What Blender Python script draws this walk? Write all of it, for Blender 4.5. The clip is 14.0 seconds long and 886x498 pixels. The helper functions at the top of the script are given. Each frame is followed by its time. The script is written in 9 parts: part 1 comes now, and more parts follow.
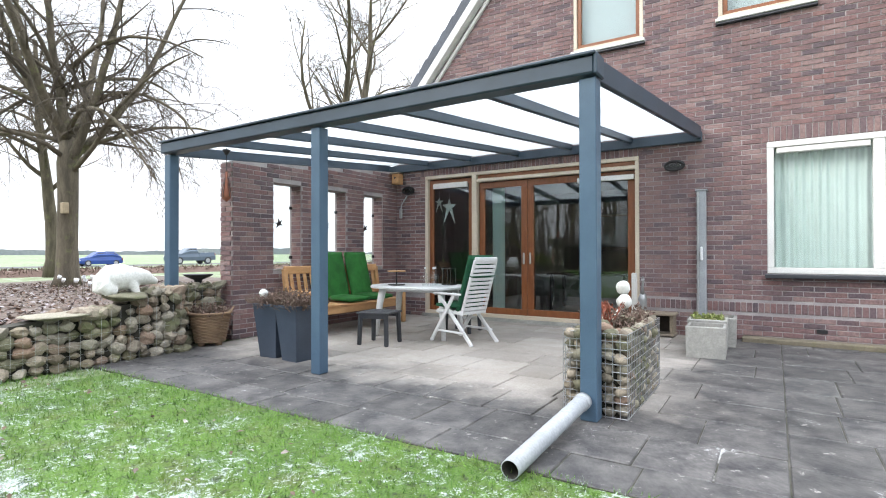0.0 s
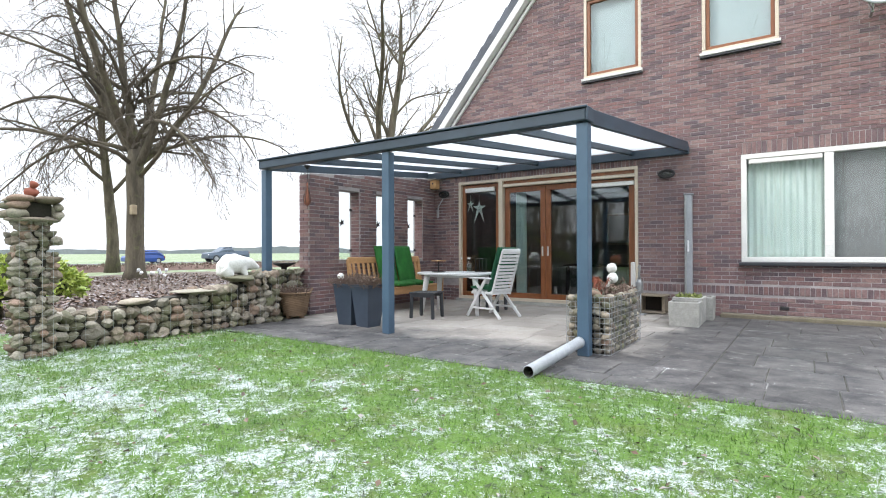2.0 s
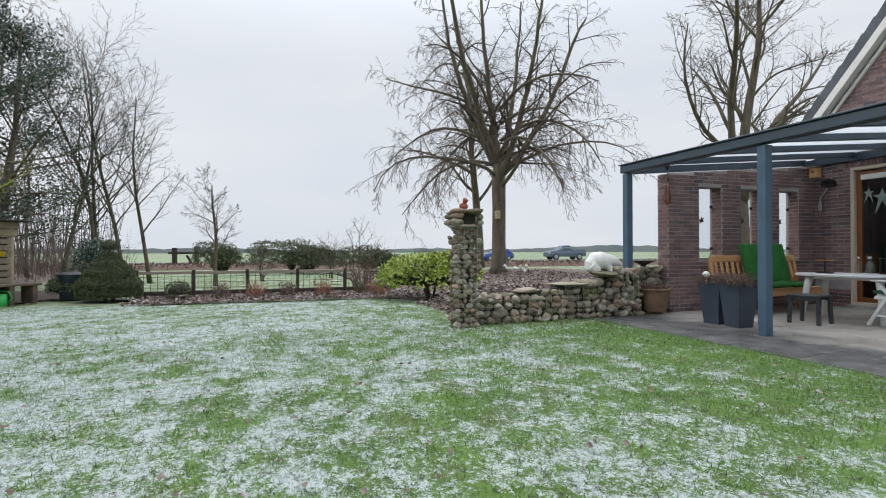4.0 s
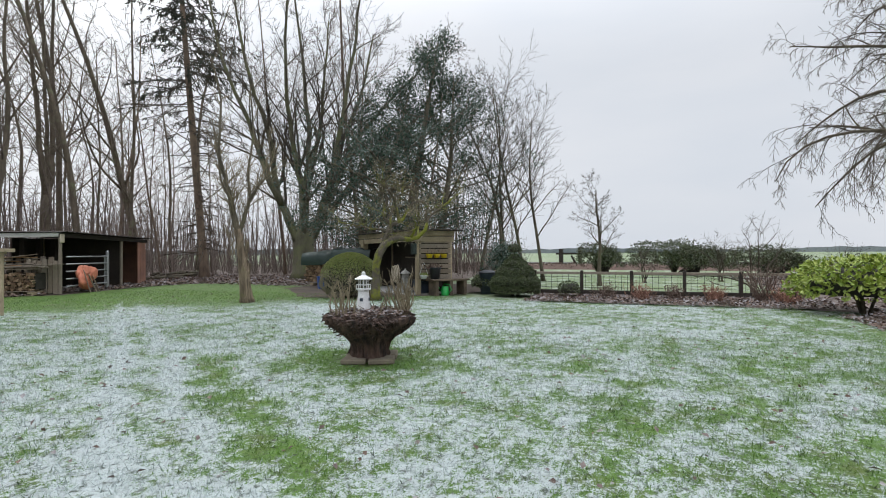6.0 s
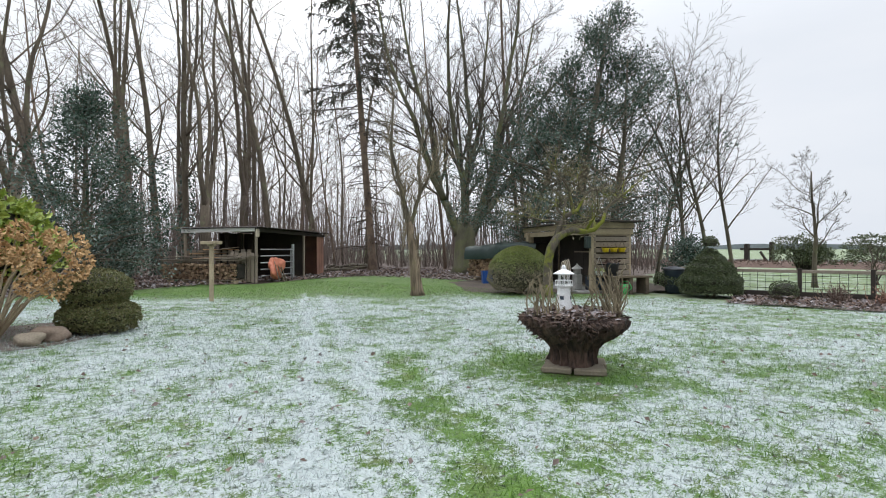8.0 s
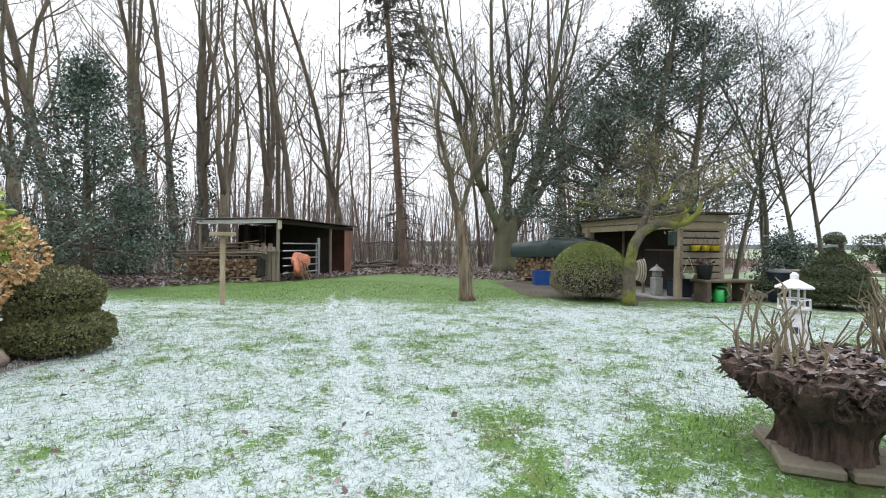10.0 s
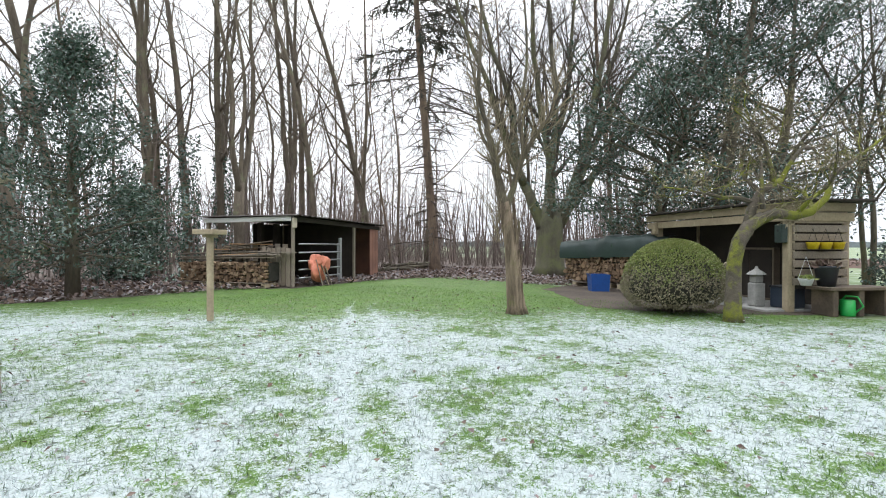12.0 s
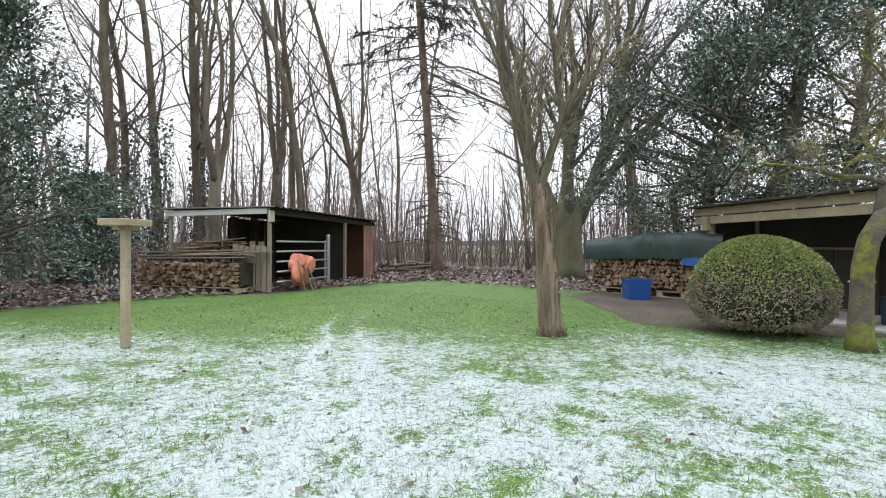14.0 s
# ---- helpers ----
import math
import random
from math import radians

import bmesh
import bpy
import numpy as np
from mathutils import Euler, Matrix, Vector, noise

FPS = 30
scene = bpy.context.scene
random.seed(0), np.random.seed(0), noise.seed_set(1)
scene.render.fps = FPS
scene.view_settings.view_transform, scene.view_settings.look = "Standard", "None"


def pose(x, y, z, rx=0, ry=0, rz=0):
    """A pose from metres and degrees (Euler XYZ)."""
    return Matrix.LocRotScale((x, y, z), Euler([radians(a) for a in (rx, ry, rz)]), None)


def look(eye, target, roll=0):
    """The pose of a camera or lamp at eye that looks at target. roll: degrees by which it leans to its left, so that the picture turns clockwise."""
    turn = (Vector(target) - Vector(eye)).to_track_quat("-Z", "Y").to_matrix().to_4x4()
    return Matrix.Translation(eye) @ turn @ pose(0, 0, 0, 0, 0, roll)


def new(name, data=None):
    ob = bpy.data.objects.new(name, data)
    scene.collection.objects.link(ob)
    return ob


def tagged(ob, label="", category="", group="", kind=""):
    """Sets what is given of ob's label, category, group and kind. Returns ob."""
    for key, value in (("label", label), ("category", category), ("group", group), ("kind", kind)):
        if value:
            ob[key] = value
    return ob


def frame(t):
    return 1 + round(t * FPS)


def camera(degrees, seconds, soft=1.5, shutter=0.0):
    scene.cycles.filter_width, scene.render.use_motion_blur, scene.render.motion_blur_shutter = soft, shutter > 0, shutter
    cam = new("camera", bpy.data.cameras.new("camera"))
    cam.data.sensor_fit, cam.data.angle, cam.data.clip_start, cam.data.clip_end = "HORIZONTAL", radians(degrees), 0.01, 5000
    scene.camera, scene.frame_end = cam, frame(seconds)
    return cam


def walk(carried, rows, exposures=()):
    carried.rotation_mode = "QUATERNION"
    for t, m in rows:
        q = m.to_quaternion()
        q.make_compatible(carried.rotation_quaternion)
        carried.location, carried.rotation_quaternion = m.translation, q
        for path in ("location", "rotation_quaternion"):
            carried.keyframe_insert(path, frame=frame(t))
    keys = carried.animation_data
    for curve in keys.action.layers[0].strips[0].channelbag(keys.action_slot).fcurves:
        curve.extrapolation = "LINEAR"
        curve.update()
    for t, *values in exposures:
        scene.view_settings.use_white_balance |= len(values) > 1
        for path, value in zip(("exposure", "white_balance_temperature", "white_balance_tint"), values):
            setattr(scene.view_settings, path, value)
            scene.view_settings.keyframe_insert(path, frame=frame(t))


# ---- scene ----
cam = camera(80.7, 14.0, soft=1.0)
PATH = [
    (0, (1.137, -3.74, 1.213), (0.063, -2.053, 1.229), -0.1),
    (0.5, (1.396, -4.185, 1.189), (0.318, -2.5, 1.203), -0.1),
    (1, (1.626, -4.596, 1.171), (0.541, -2.916, 1.183), -0.1),
    (1.5, (1.785, -4.986, 1.14), (0.695, -3.309, 1.151), -0.1),
    (2, (1.955, -5.385, 1.113), (0.809, -3.745, 1.124), -0.2),
    (2.2, (1.982, -5.479, 1.11), (0.789, -3.874, 1.119), -0.1),
    (4.3, (2.228, -6.237, 1.106), (0.286, -5.76, 1.118), -0.3),
    (4.5, (2.18, -6.24, 1.111), (0.211, -5.891, 1.124), -0.4),
    (5, (2.137, -6.304, 1.154), (0.137, -6.302, 1.163), -0.5),
    (5.5, (2.14, -6.367, 1.148), (0.166, -6.689, 1.158), -0.5),
    (6, (2.273, -6.379, 1.163), (0.393, -7.061, 1.177), -0.3),
    (6.5, (2.273, -6.411, 1.167), (0.513, -7.362, 1.178), -0.3),
    (7, (2.183, -6.593, 1.147), (0.51, -7.689, 1.15), -0.1),
    (7.5, (2.049, -6.839, 1.134), (0.409, -7.984, 1.135), -0.1),
    (8, (1.813, -7.184, 1.114), (0.201, -8.368, 1.113), -0.1),
    (8.2, (1.712, -7.308, 1.091), (0.109, -8.504, 1.092), -0.2),
    (10.3, (0.298, -9.136, 1.085), (-1.251, -10.4, 1.07), 0.4),
    (10.5, (0.162, -9.238, 1.075), (-1.379, -10.512, 1.065), 0.2),
    (11, (-0.162, -9.682, 1.08), (-1.69, -10.972, 1.068), 0.2),
    (11.5, (-0.596, -10.029, 1.095), (-2.101, -11.347, 1.08), 0.1),
    (12, (-0.992, -10.412, 1.067), (-2.475, -11.753, 1.054), 0.1),
    (12.5, (-1.37, -10.757, 1.063), (-2.848, -12.104, 1.049), 0.1),
    (13, (-1.771, -11.131, 1.059), (-3.25, -12.477, 1.043), 0.1),
    (13.5, (-2.111, -11.505, 1.066), (-3.591, -12.85, 1.052), 0.2),
    (14, (-2.498, -11.914, 1.046), (-3.981, -13.256, 1.03), 0.3),
]
EXPOSURES = [(0, 1.0), (2.2, 0.82), (4.3, -0.08), (6.0, -0.1), (7.0, 0.0), (8.2, 0.12), (10.3, 0.44), (14, 0.53)]
walk(cam, [(t, look(eye, target, roll)) for t, eye, target, roll in PATH], EXPOSURES)

# ---- light: an overcast winter sky with a wide soft sun behind the clouds ----
SUN_EL, SUN_AZ = radians(32), radians(215)
world = bpy.data.worlds.new("overcast_sky")
scene.world = world
world.use_nodes = True
wn, wl = world.node_tree.nodes, world.node_tree.links
wn.clear()
sky = wn.new("ShaderNodeTexSky")
sky.sky_type, sky.sun_disc = "NISHITA", False
sky.sun_elevation, sky.sun_rotation = SUN_EL, SUN_AZ
sky.air_density, sky.dust_density, sky.ozone_density = 1.0, 4.0, 1.0
hsv = wn.new("ShaderNodeHueSaturation")
hsv.inputs["Saturation"].default_value = 0.3
hsv.inputs["Value"].default_value = 0.09
wl.new(sky.outputs[0], hsv.inputs["Color"])
tc = wn.new("ShaderNodeTexCoord")
mp = wn.new("ShaderNodeMapping")
mp.inputs["Scale"].default_value = (1.0, 1.0, 4.0)
wl.new(tc.outputs["Generated"], mp.inputs[0])
cl = wn.new("ShaderNodeTexNoise")
cl.inputs["Scale"].default_value, cl.inputs["Detail"].default_value = 1.6, 5.0
wl.new(mp.outputs[0], cl.inputs["Vector"])
cr = wn.new("ShaderNodeValToRGB")
cr.color_ramp.elements[0].position, cr.color_ramp.elements[1].position = 0.3, 0.7
cr.color_ramp.elements[0].color, cr.color_ramp.elements[1].color = (0.78, 0.84, 0.93, 1), (0.91, 0.94, 1.0, 1)
wl.new(cl.outputs[0], cr.inputs[0])
mx = wn.new("ShaderNodeMix")
mx.data_type = "RGBA"
mx.inputs["Factor"].default_value = 0.9
wl.new(hsv.outputs[0], mx.inputs["A"])
wl.new(cr.outputs[0], mx.inputs["B"])
bg = wn.new("ShaderNodeBackground")
bg.inputs["Strength"].default_value = 0.95
wl.new(mx.outputs["Result"], bg.inputs["Color"])
# an overcast sky is about three times as bright overhead as at the horizon
sepw = wn.new("ShaderNodeSeparateXYZ")
wl.new(tc.outputs["Generated"], sepw.inputs[0])
rise = wn.new("ShaderNodeMapRange")
rise.interpolation_type = "SMOOTHSTEP"
rise.inputs["From Min"].default_value, rise.inputs["From Max"].default_value = 0.3, 1.0
rise.inputs["To Min"].default_value, rise.inputs["To Max"].default_value = 0.95, 3.2
wl.new(sepw.outputs["Z"], rise.inputs["Value"])
wl.new(rise.outputs[0], bg.inputs["Strength"])
wo = wn.new("ShaderNodeOutputWorld")
wl.new(bg.outputs[0], wo.inputs[0])

sun_data = bpy.data.lights.new("sun", "SUN")
sun_data.energy, sun_data.angle, sun_data.color = 0.8, radians(25), (1.0, 0.96, 0.9)
sun = new("sun", sun_data)
sun.matrix_world = look((0, 0, 30), (0 - math.sin(SUN_AZ) * math.cos(SUN_EL), 0 - math.cos(SUN_AZ) * math.cos(SUN_EL), 30 - math.sin(SUN_EL)))

# ---- materials ----


def shader(name):
    m = bpy.data.materials.new(name)
    m.use_nodes = True
    return m, m.node_tree.nodes, m.node_tree.links, m.node_tree.nodes["Principled BSDF"]


def noise_node(n, l, vec, scale, detail=4.0, rough=0.6):
    t = n.new("ShaderNodeTexNoise")
    t.inputs["Scale"].default_value, t.inputs["Detail"].default_value, t.inputs["Roughness"].default_value = scale, detail, rough
    l.new(vec, t.inputs["Vector"])
    return t.outputs[0]


def ramp(n, l, fac, a, b, lo=0.35, hi=0.65):
    r = n.new("ShaderNodeValToRGB")
    r.color_ramp.elements[0].position, r.color_ramp.elements[1].position = lo, hi
    r.color_ramp.elements[0].color, r.color_ramp.elements[1].color = (*a, 1), (*b, 1)
    l.new(fac, r.inputs[0])
    return r.outputs[0]


def mix(n, l, fac, a, b, mode="MIX"):
    x = n.new("ShaderNodeMix")
    x.data_type, x.blend_type = "RGBA", mode
    if hasattr(fac, "is_linked"):
        l.new(fac, x.inputs["Factor"])
    else:
        x.inputs["Factor"].default_value = fac
    for v, s in ((a, "A"), (b, "B")):
        if hasattr(v, "is_linked"):
            l.new(v, x.inputs[s])
        else:
            x.inputs[s].default_value = (*v, 1)
    return x.outputs["Result"]


def calc(n, l, op, a, b=0.0, c=0.0, clamp=False):
    x = n.new("ShaderNodeMath")
    x.operation, x.use_clamp = op, clamp
    for i, v in enumerate((a, b, c)):
        if hasattr(v, "is_linked"):
            l.new(v, x.inputs[i])
        else:
            x.inputs[i].default_value = v
    return x.outputs[0]


def gmat(name, c1, c2, scale=3.0, fine=40.0, rough=0.7, metal=0.0, bump=0.25, dirt=None, rnd=None, stretch=(1, 1, 1), depth=0.01, dirt_at=(0.55, 0.75)):
    """Two colours mixed by a coarse noise, a fine grain in value and relief, and optional stains and piece-to-piece variation."""
    m, n, l, p = shader(name)
    geo = n.new("ShaderNodeNewGeometry")
    mapping = n.new("ShaderNodeMapping")
    mapping.inputs["Scale"].default_value = stretch
    l.new(geo.outputs["Position"], mapping.inputs[0])
    v = mapping.outputs[0]
    big, small = noise_node(n, l, v, scale), noise_node(n, l, v, fine, 3.0)
    col = ramp(n, l, big, c1, c2)
    col = mix(n, l, 0.35, col, ramp(n, l, small, (0.35, 0.35, 0.35), (1, 1, 1), 0.3, 0.7), "MULTIPLY")
    if rnd:
        src = n.new("ShaderNodeObjectInfo").outputs["Random"] if rnd[0] == "object" else geo.outputs["Random Per Island"]
        r = n.new("ShaderNodeValToRGB")
        cols = rnd[1]
        els = r.color_ramp.elements
        while len(els) < len(cols):
            els.new(0.5)
        for i, c in enumerate(cols):
            els[i].position, els[i].color = i / len(cols), (*c, 1)
        r.color_ramp.interpolation = "LINEAR"
        l.new(src, r.inputs[0])
        col = mix(n, l, 0.7, col, r.outputs[0])
        col = mix(n, l, 0.45, col, ramp(n, l, small, (0.3, 0.3, 0.3), (1, 1, 1), 0.3, 0.65), "MULTIPLY")
    if dirt:
        d = ramp(n, l, noise_node(n, l, geo.outputs["Position"], 1.7, 6.0, 0.7), (0, 0, 0), (1, 1, 1), *dirt_at)
        col = mix(n, l, d, col, dirt)
    l.new(col, p.inputs["Base Color"])
    p.inputs["Roughness"].default_value, p.inputs["Metallic"].default_value = rough, metal
    if bump:
        b = n.new("ShaderNodeBump")
        b.inputs["Strength"].default_value, b.inputs["Distance"].default_value = bump, depth
        l.new(small, b.inputs["Height"])
        l.new(b.outputs[0], p.inputs["Normal"])
    return m


BRICKS = [(0.24, 0.145, 0.142), (0.17, 0.115, 0.122), (0.27, 0.15, 0.142), (0.205, 0.132, 0.138), (0.095, 0.082, 0.1), (0.235, 0.15, 0.152), (0.31, 0.21, 0.2)]
M_brick = gmat("brick_objects", (0.26, 0.14, 0.12), (0.13, 0.08, 0.085), 9, 45, 0.85, bump=0.9, rnd=("object", BRICKS), depth=0.01, dirt=(0.5, 0.46, 0.45), dirt_at=(0.64, 0.82))
M_brick_many = gmat("brick_islands", (0.26, 0.14, 0.12), (0.13, 0.08, 0.085), 9, 45, 0.85, bump=0.9, rnd=("island", BRICKS), depth=0.01, dirt=(0.5, 0.46, 0.45), dirt_at=(0.64, 0.82))
M_mortar = gmat("mortar", (0.44, 0.4, 0.395), (0.28, 0.255, 0.255), 3, 90, 0.95, bump=0.4, depth=0.004)
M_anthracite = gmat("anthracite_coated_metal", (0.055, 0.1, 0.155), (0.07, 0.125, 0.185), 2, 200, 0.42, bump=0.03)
# Same coat as the posts, darkened to paint the shade on the roof beams
M_beamshade = gmat("shaded_coated_beam", (0.028, 0.048, 0.07), (0.04, 0.065, 0.095), 2, 200, 0.42, bump=0.03)
M_brownwood = gmat("brown_varnished_wood", (0.2, 0.065, 0.022), (0.27, 0.095, 0.034), 3, 25, 0.4, bump=0.1, stretch=(6, 6, 0.7))
M_white = gmat("white_paint", (0.8, 0.79, 0.76), (0.72, 0.71, 0.68), 2, 60, 0.5, bump=0.05)
M_cream = gmat("cream_paint", (0.66, 0.57, 0.45), (0.58, 0.5, 0.4), 2, 60, 0.5, bump=0.05)
M_plastic = gmat("white_plastic", (0.78, 0.79, 0.8), (0.7, 0.71, 0.72), 4, 80, 0.38, bump=0.03)
M_blackplastic = gmat("dark_plastic", (0.025, 0.028, 0.035), (0.04, 0.043, 0.05), 4, 80, 0.45, bump=0.05)
M_planter = gmat("blue_grey_glazed_planter", (0.036, 0.05, 0.074), (0.048, 0.066, 0.095), 3, 90, 0.4, bump=0.06)
M_pine = gmat("pine_wood", (0.624, 0.36, 0.168), (0.504, 0.276, 0.12), 3, 30, 0.6, bump=0.2, stretch=(5, 0.8, 5))
M_cushion = gmat("green_cushion_fabric", (0.0168, 0.119, 0.0196), (0.028, 0.182, 0.0308), 5, 250, 0.9, bump=0.4, depth=0.002)
M_cushion2 = gmat("dark_green_cushion_fabric", (0.0112, 0.084, 0.042), (0.0168, 0.126, 0.056), 5, 250, 0.9, bump=0.4, depth=0.002)


def slab_mat():
    """Concrete slabs: pale and dry under the roof, dark and wet in the open, with lichen spots and worn stains."""
    m, n, l, p = shader("terrace_slab")
    geo, info = n.new("ShaderNodeNewGeometry"), n.new("ShaderNodeObjectInfo")
    pos = geo.outputs["Position"]
    sep = n.new("ShaderNodeSeparateXYZ")
    l.new(pos, sep.inputs[0])
    small, mid = noise_node(n, l, pos, 55.0, 4.0, 0.7), noise_node(n, l, pos, 1.3, 5.0, 0.7)
    dry = ramp(n, l, mid, (0.35, 0.315, 0.28), (0.47, 0.435, 0.4))
    wet = ramp(n, l, noise_node(n, l, pos, 3.4, 6.0, 0.75), (0.03, 0.03, 0.034), (0.15, 0.143, 0.138), 0.36, 0.64)
    a = calc(n, l, "MULTIPLY_ADD", sep.outputs["Y"], 1.3, -0.1)
    b = calc(n, l, "MULTIPLY_ADD", sep.outputs["X"], -1.2, 0.9)
    d = calc(n, l, "MINIMUM", a, b)
    d = calc(n, l, "ADD", d, calc(n, l, "MULTIPLY_ADD", noise_node(n, l, pos, 1.1, 5.0, 0.65), 3.0, -1.5), clamp=True)
    col = mix(n, l, d, wet, dry)
    col = mix(n, l, 0.55, col, ramp(n, l, info.outputs["Random"], (0.5, 0.5, 0.5), (1, 1, 1), 0.0, 0.8), "MULTIPLY")
    col = mix(n, l, 0.4, col, ramp(n, l, small, (0.4, 0.4, 0.4), (1, 1, 1), 0.3, 0.7), "MULTIPLY")
    crust = calc(n, l, "ADD", calc(n, l, "MULTIPLY", noise_node(n, l, pos, 1.7, 3.0), 1.2), calc(n, l, "MULTIPLY", noise_node(n, l, pos, 34.0, 4.0, 0.8), 1.0))
    crust = calc(n, l, "MULTIPLY_ADD", crust, 9.0, -12.3, clamp=True)
    col = mix(n, l, calc(n, l, "MULTIPLY", crust, calc(n, l, "MULTIPLY_ADD", d, -0.7, 0.75)), col, (0.55, 0.56, 0.57))
    spots = ramp(n, l, noise_node(n, l, pos, 9.0, 6.0, 0.75), (0, 0, 0), (1, 1, 1), 0.61, 0.68)
    col = mix(n, l, calc(n, l, "MULTIPLY", spots, 0.7), col, (0.42, 0.41, 0.38))
    l.new(col, p.inputs["Base Color"])
    l.new(calc(n, l, "MULTIPLY_ADD", d, 0.3, 0.55), p.inputs["Roughness"])
    bp = n.new("ShaderNodeBump")
    bp.inputs["Strength"].default_value, bp.inputs["Distance"].default_value = 0.35, 0.005
    l.new(small, bp.inputs["Height"])
    l.new(bp.outputs[0], p.inputs["Normal"])
    return m


M_slab = slab_mat()
M_joint = gmat("joint_sand", (0.1, 0.095, 0.08), (0.04, 0.042, 0.03), 4, 60, 0.95, dirt=(0.5, 0.5, 0.49), dirt_at=(0.56, 0.68))
M_concrete = gmat("weathered_concrete", (0.42, 0.41, 0.38), (0.3, 0.3, 0.28), 4, 45, 0.9, bump=0.5, dirt=(0.2, 0.2, 0.17))
STONES = [(0.26, 0.21, 0.14), (0.4, 0.34, 0.26), (0.13, 0.11, 0.075), (0.3, 0.18, 0.12), (0.2, 0.18, 0.14), (0.46, 0.42, 0.34), (0.12, 0.12, 0.06)]
M_stone = gmat("field_stone", (0.3, 0.27, 0.22), (0.2, 0.18, 0.15), 5, 60, 0.85, bump=0.5, rnd=("object", STONES), dirt=(0.09, 0.11, 0.035), depth=0.008, dirt_at=(0.56, 0.72))
M_stone_many = gmat("field_stone_fill", (0.3, 0.27, 0.22), (0.2, 0.18, 0.15), 5, 60, 0.85, bump=0.5, rnd=("island", STONES), dirt=(0.09, 0.11, 0.035), depth=0.008, dirt_at=(0.56, 0.72))
# Near-black fill whose colour stands in for shade in gaps and hollows
M_shade_fill = gmat("shade_fill", (0.05, 0.045, 0.035), (0.03, 0.03, 0.022), 6, 40, 0.95)
M_zinc = gmat("galvanised_steel", (0.5, 0.51, 0.52), (0.38, 0.39, 0.4), 5, 90, 0.45, metal=0.8, bump=0.05)
M_steel = gmat("brushed_steel", (0.6, 0.6, 0.6), (0.5, 0.5, 0.5), 5, 90, 0.3, metal=0.9, bump=0.03)
M_pvc = gmat("grey_pvc", (0.36, 0.38, 0.4), (0.28, 0.3, 0.32), 4, 60, 0.4, bump=0.08)
M_bark = gmat("bark", (0.16, 0.135, 0.095), (0.08, 0.068, 0.05), 3, 22, 0.95, bump=0.9, stretch=(1.6, 1.6, 0.35), dirt=(0.16, 0.17, 0.07), depth=0.03)
M_bark_moss = gmat("mossy_bark", (0.12, 0.1, 0.075), (0.07, 0.06, 0.04), 3, 25, 0.95, bump=0.9, dirt=(0.16, 0.17, 0.02), depth=0.02, dirt_at=(0.46, 0.56))
M_bark_wood = gmat("woodland_bark", (0.2, 0.16, 0.115), (0.1, 0.08, 0.058), 3, 22, 0.95, bump=0.9, stretch=(1.6, 1.6, 0.35), dirt=(0.2, 0.22, 0.12), depth=0.03)
M_bark_red = gmat("pine_bark", (0.26, 0.19, 0.135), (0.14, 0.1, 0.075), 3, 22, 0.95, bump=0.9, stretch=(1.5, 1.5, 0.5), depth=0.02)
M_bark_syc = gmat("smooth_mossy_bark", (0.15, 0.14, 0.09), (0.085, 0.078, 0.053), 2, 22, 0.9, bump=0.5, stretch=(1.6, 1.6, 0.5), dirt=(0.13, 0.14, 0.055), depth=0.015, dirt_at=(0.48, 0.7))
M_bark_old = gmat("peeling_bark", (0.34, 0.26, 0.18), (0.12, 0.09, 0.06), 7, 30, 0.95, bump=1.0, stretch=(2.2, 2.2, 0.25), dirt=(0.15, 0.15, 0.05), depth=0.03, dirt_at=(0.55, 0.7))
M_twig_pale = gmat("pale_shoots", (0.27, 0.22, 0.14), (0.16, 0.13, 0.085), 1.0, 20, 0.95, bump=0)
M_twig_wood = gmat("woodland_twigs", (0.17, 0.135, 0.105), (0.1, 0.08, 0.065), 0.4, 20, 0.95, bump=0)
M_twig = gmat("twigs", (0.1, 0.08, 0.058), (0.055, 0.045, 0.036), 1.0, 20, 0.95, bump=0)
# Paler than the nearer twigs: haze of distance mixed into the colour
M_twig_far = gmat("haze_paled_twigs", (0.22, 0.17, 0.145), (0.14, 0.11, 0.095), 0.4, 20, 0.95, bump=0)
M_holly = gmat("holly_leaves", (0.022, 0.05, 0.03), (0.04, 0.075, 0.045), 1.5, 30, 0.26, bump=0, rnd=("island", [(0.036, 0.074, 0.05), (0.11, 0.16, 0.12), (0.065, 0.11, 0.08), (0.22, 0.27, 0.235)]))
M_needle = gmat("conifer_needles", (0.03, 0.045, 0.03), (0.045, 0.055, 0.035), 1.0, 30, 0.8, bump=0, rnd=("island", [(0.025, 0.04, 0.028), (0.05, 0.055, 0.035)]))
M_box = gmat("boxwood_leaves", (0.15, 0.2, 0.05), (0.21, 0.25, 0.07), 3, 30, 0.5, bump=0, rnd=("island", [(0.14, 0.2, 0.04), (0.28, 0.34, 0.075), (0.2, 0.25, 0.06), (0.36, 0.36, 0.14)]))
M_boxdark = gmat("dark_clipped_leaves", (0.045, 0.068, 0.024), (0.07, 0.095, 0.03), 3, 30, 0.5, bump=0, rnd=("island", [(0.035, 0.058, 0.024), (0.07, 0.098, 0.035), (0.11, 0.125, 0.05)]))
M_boxolive = gmat("olive_clipped_leaves", (0.09, 0.1, 0.035), (0.14, 0.15, 0.05), 3, 30, 0.5, bump=0, rnd=("island", [(0.08, 0.1, 0.032), (0.16, 0.18, 0.05), (0.21, 0.185, 0.08)]))
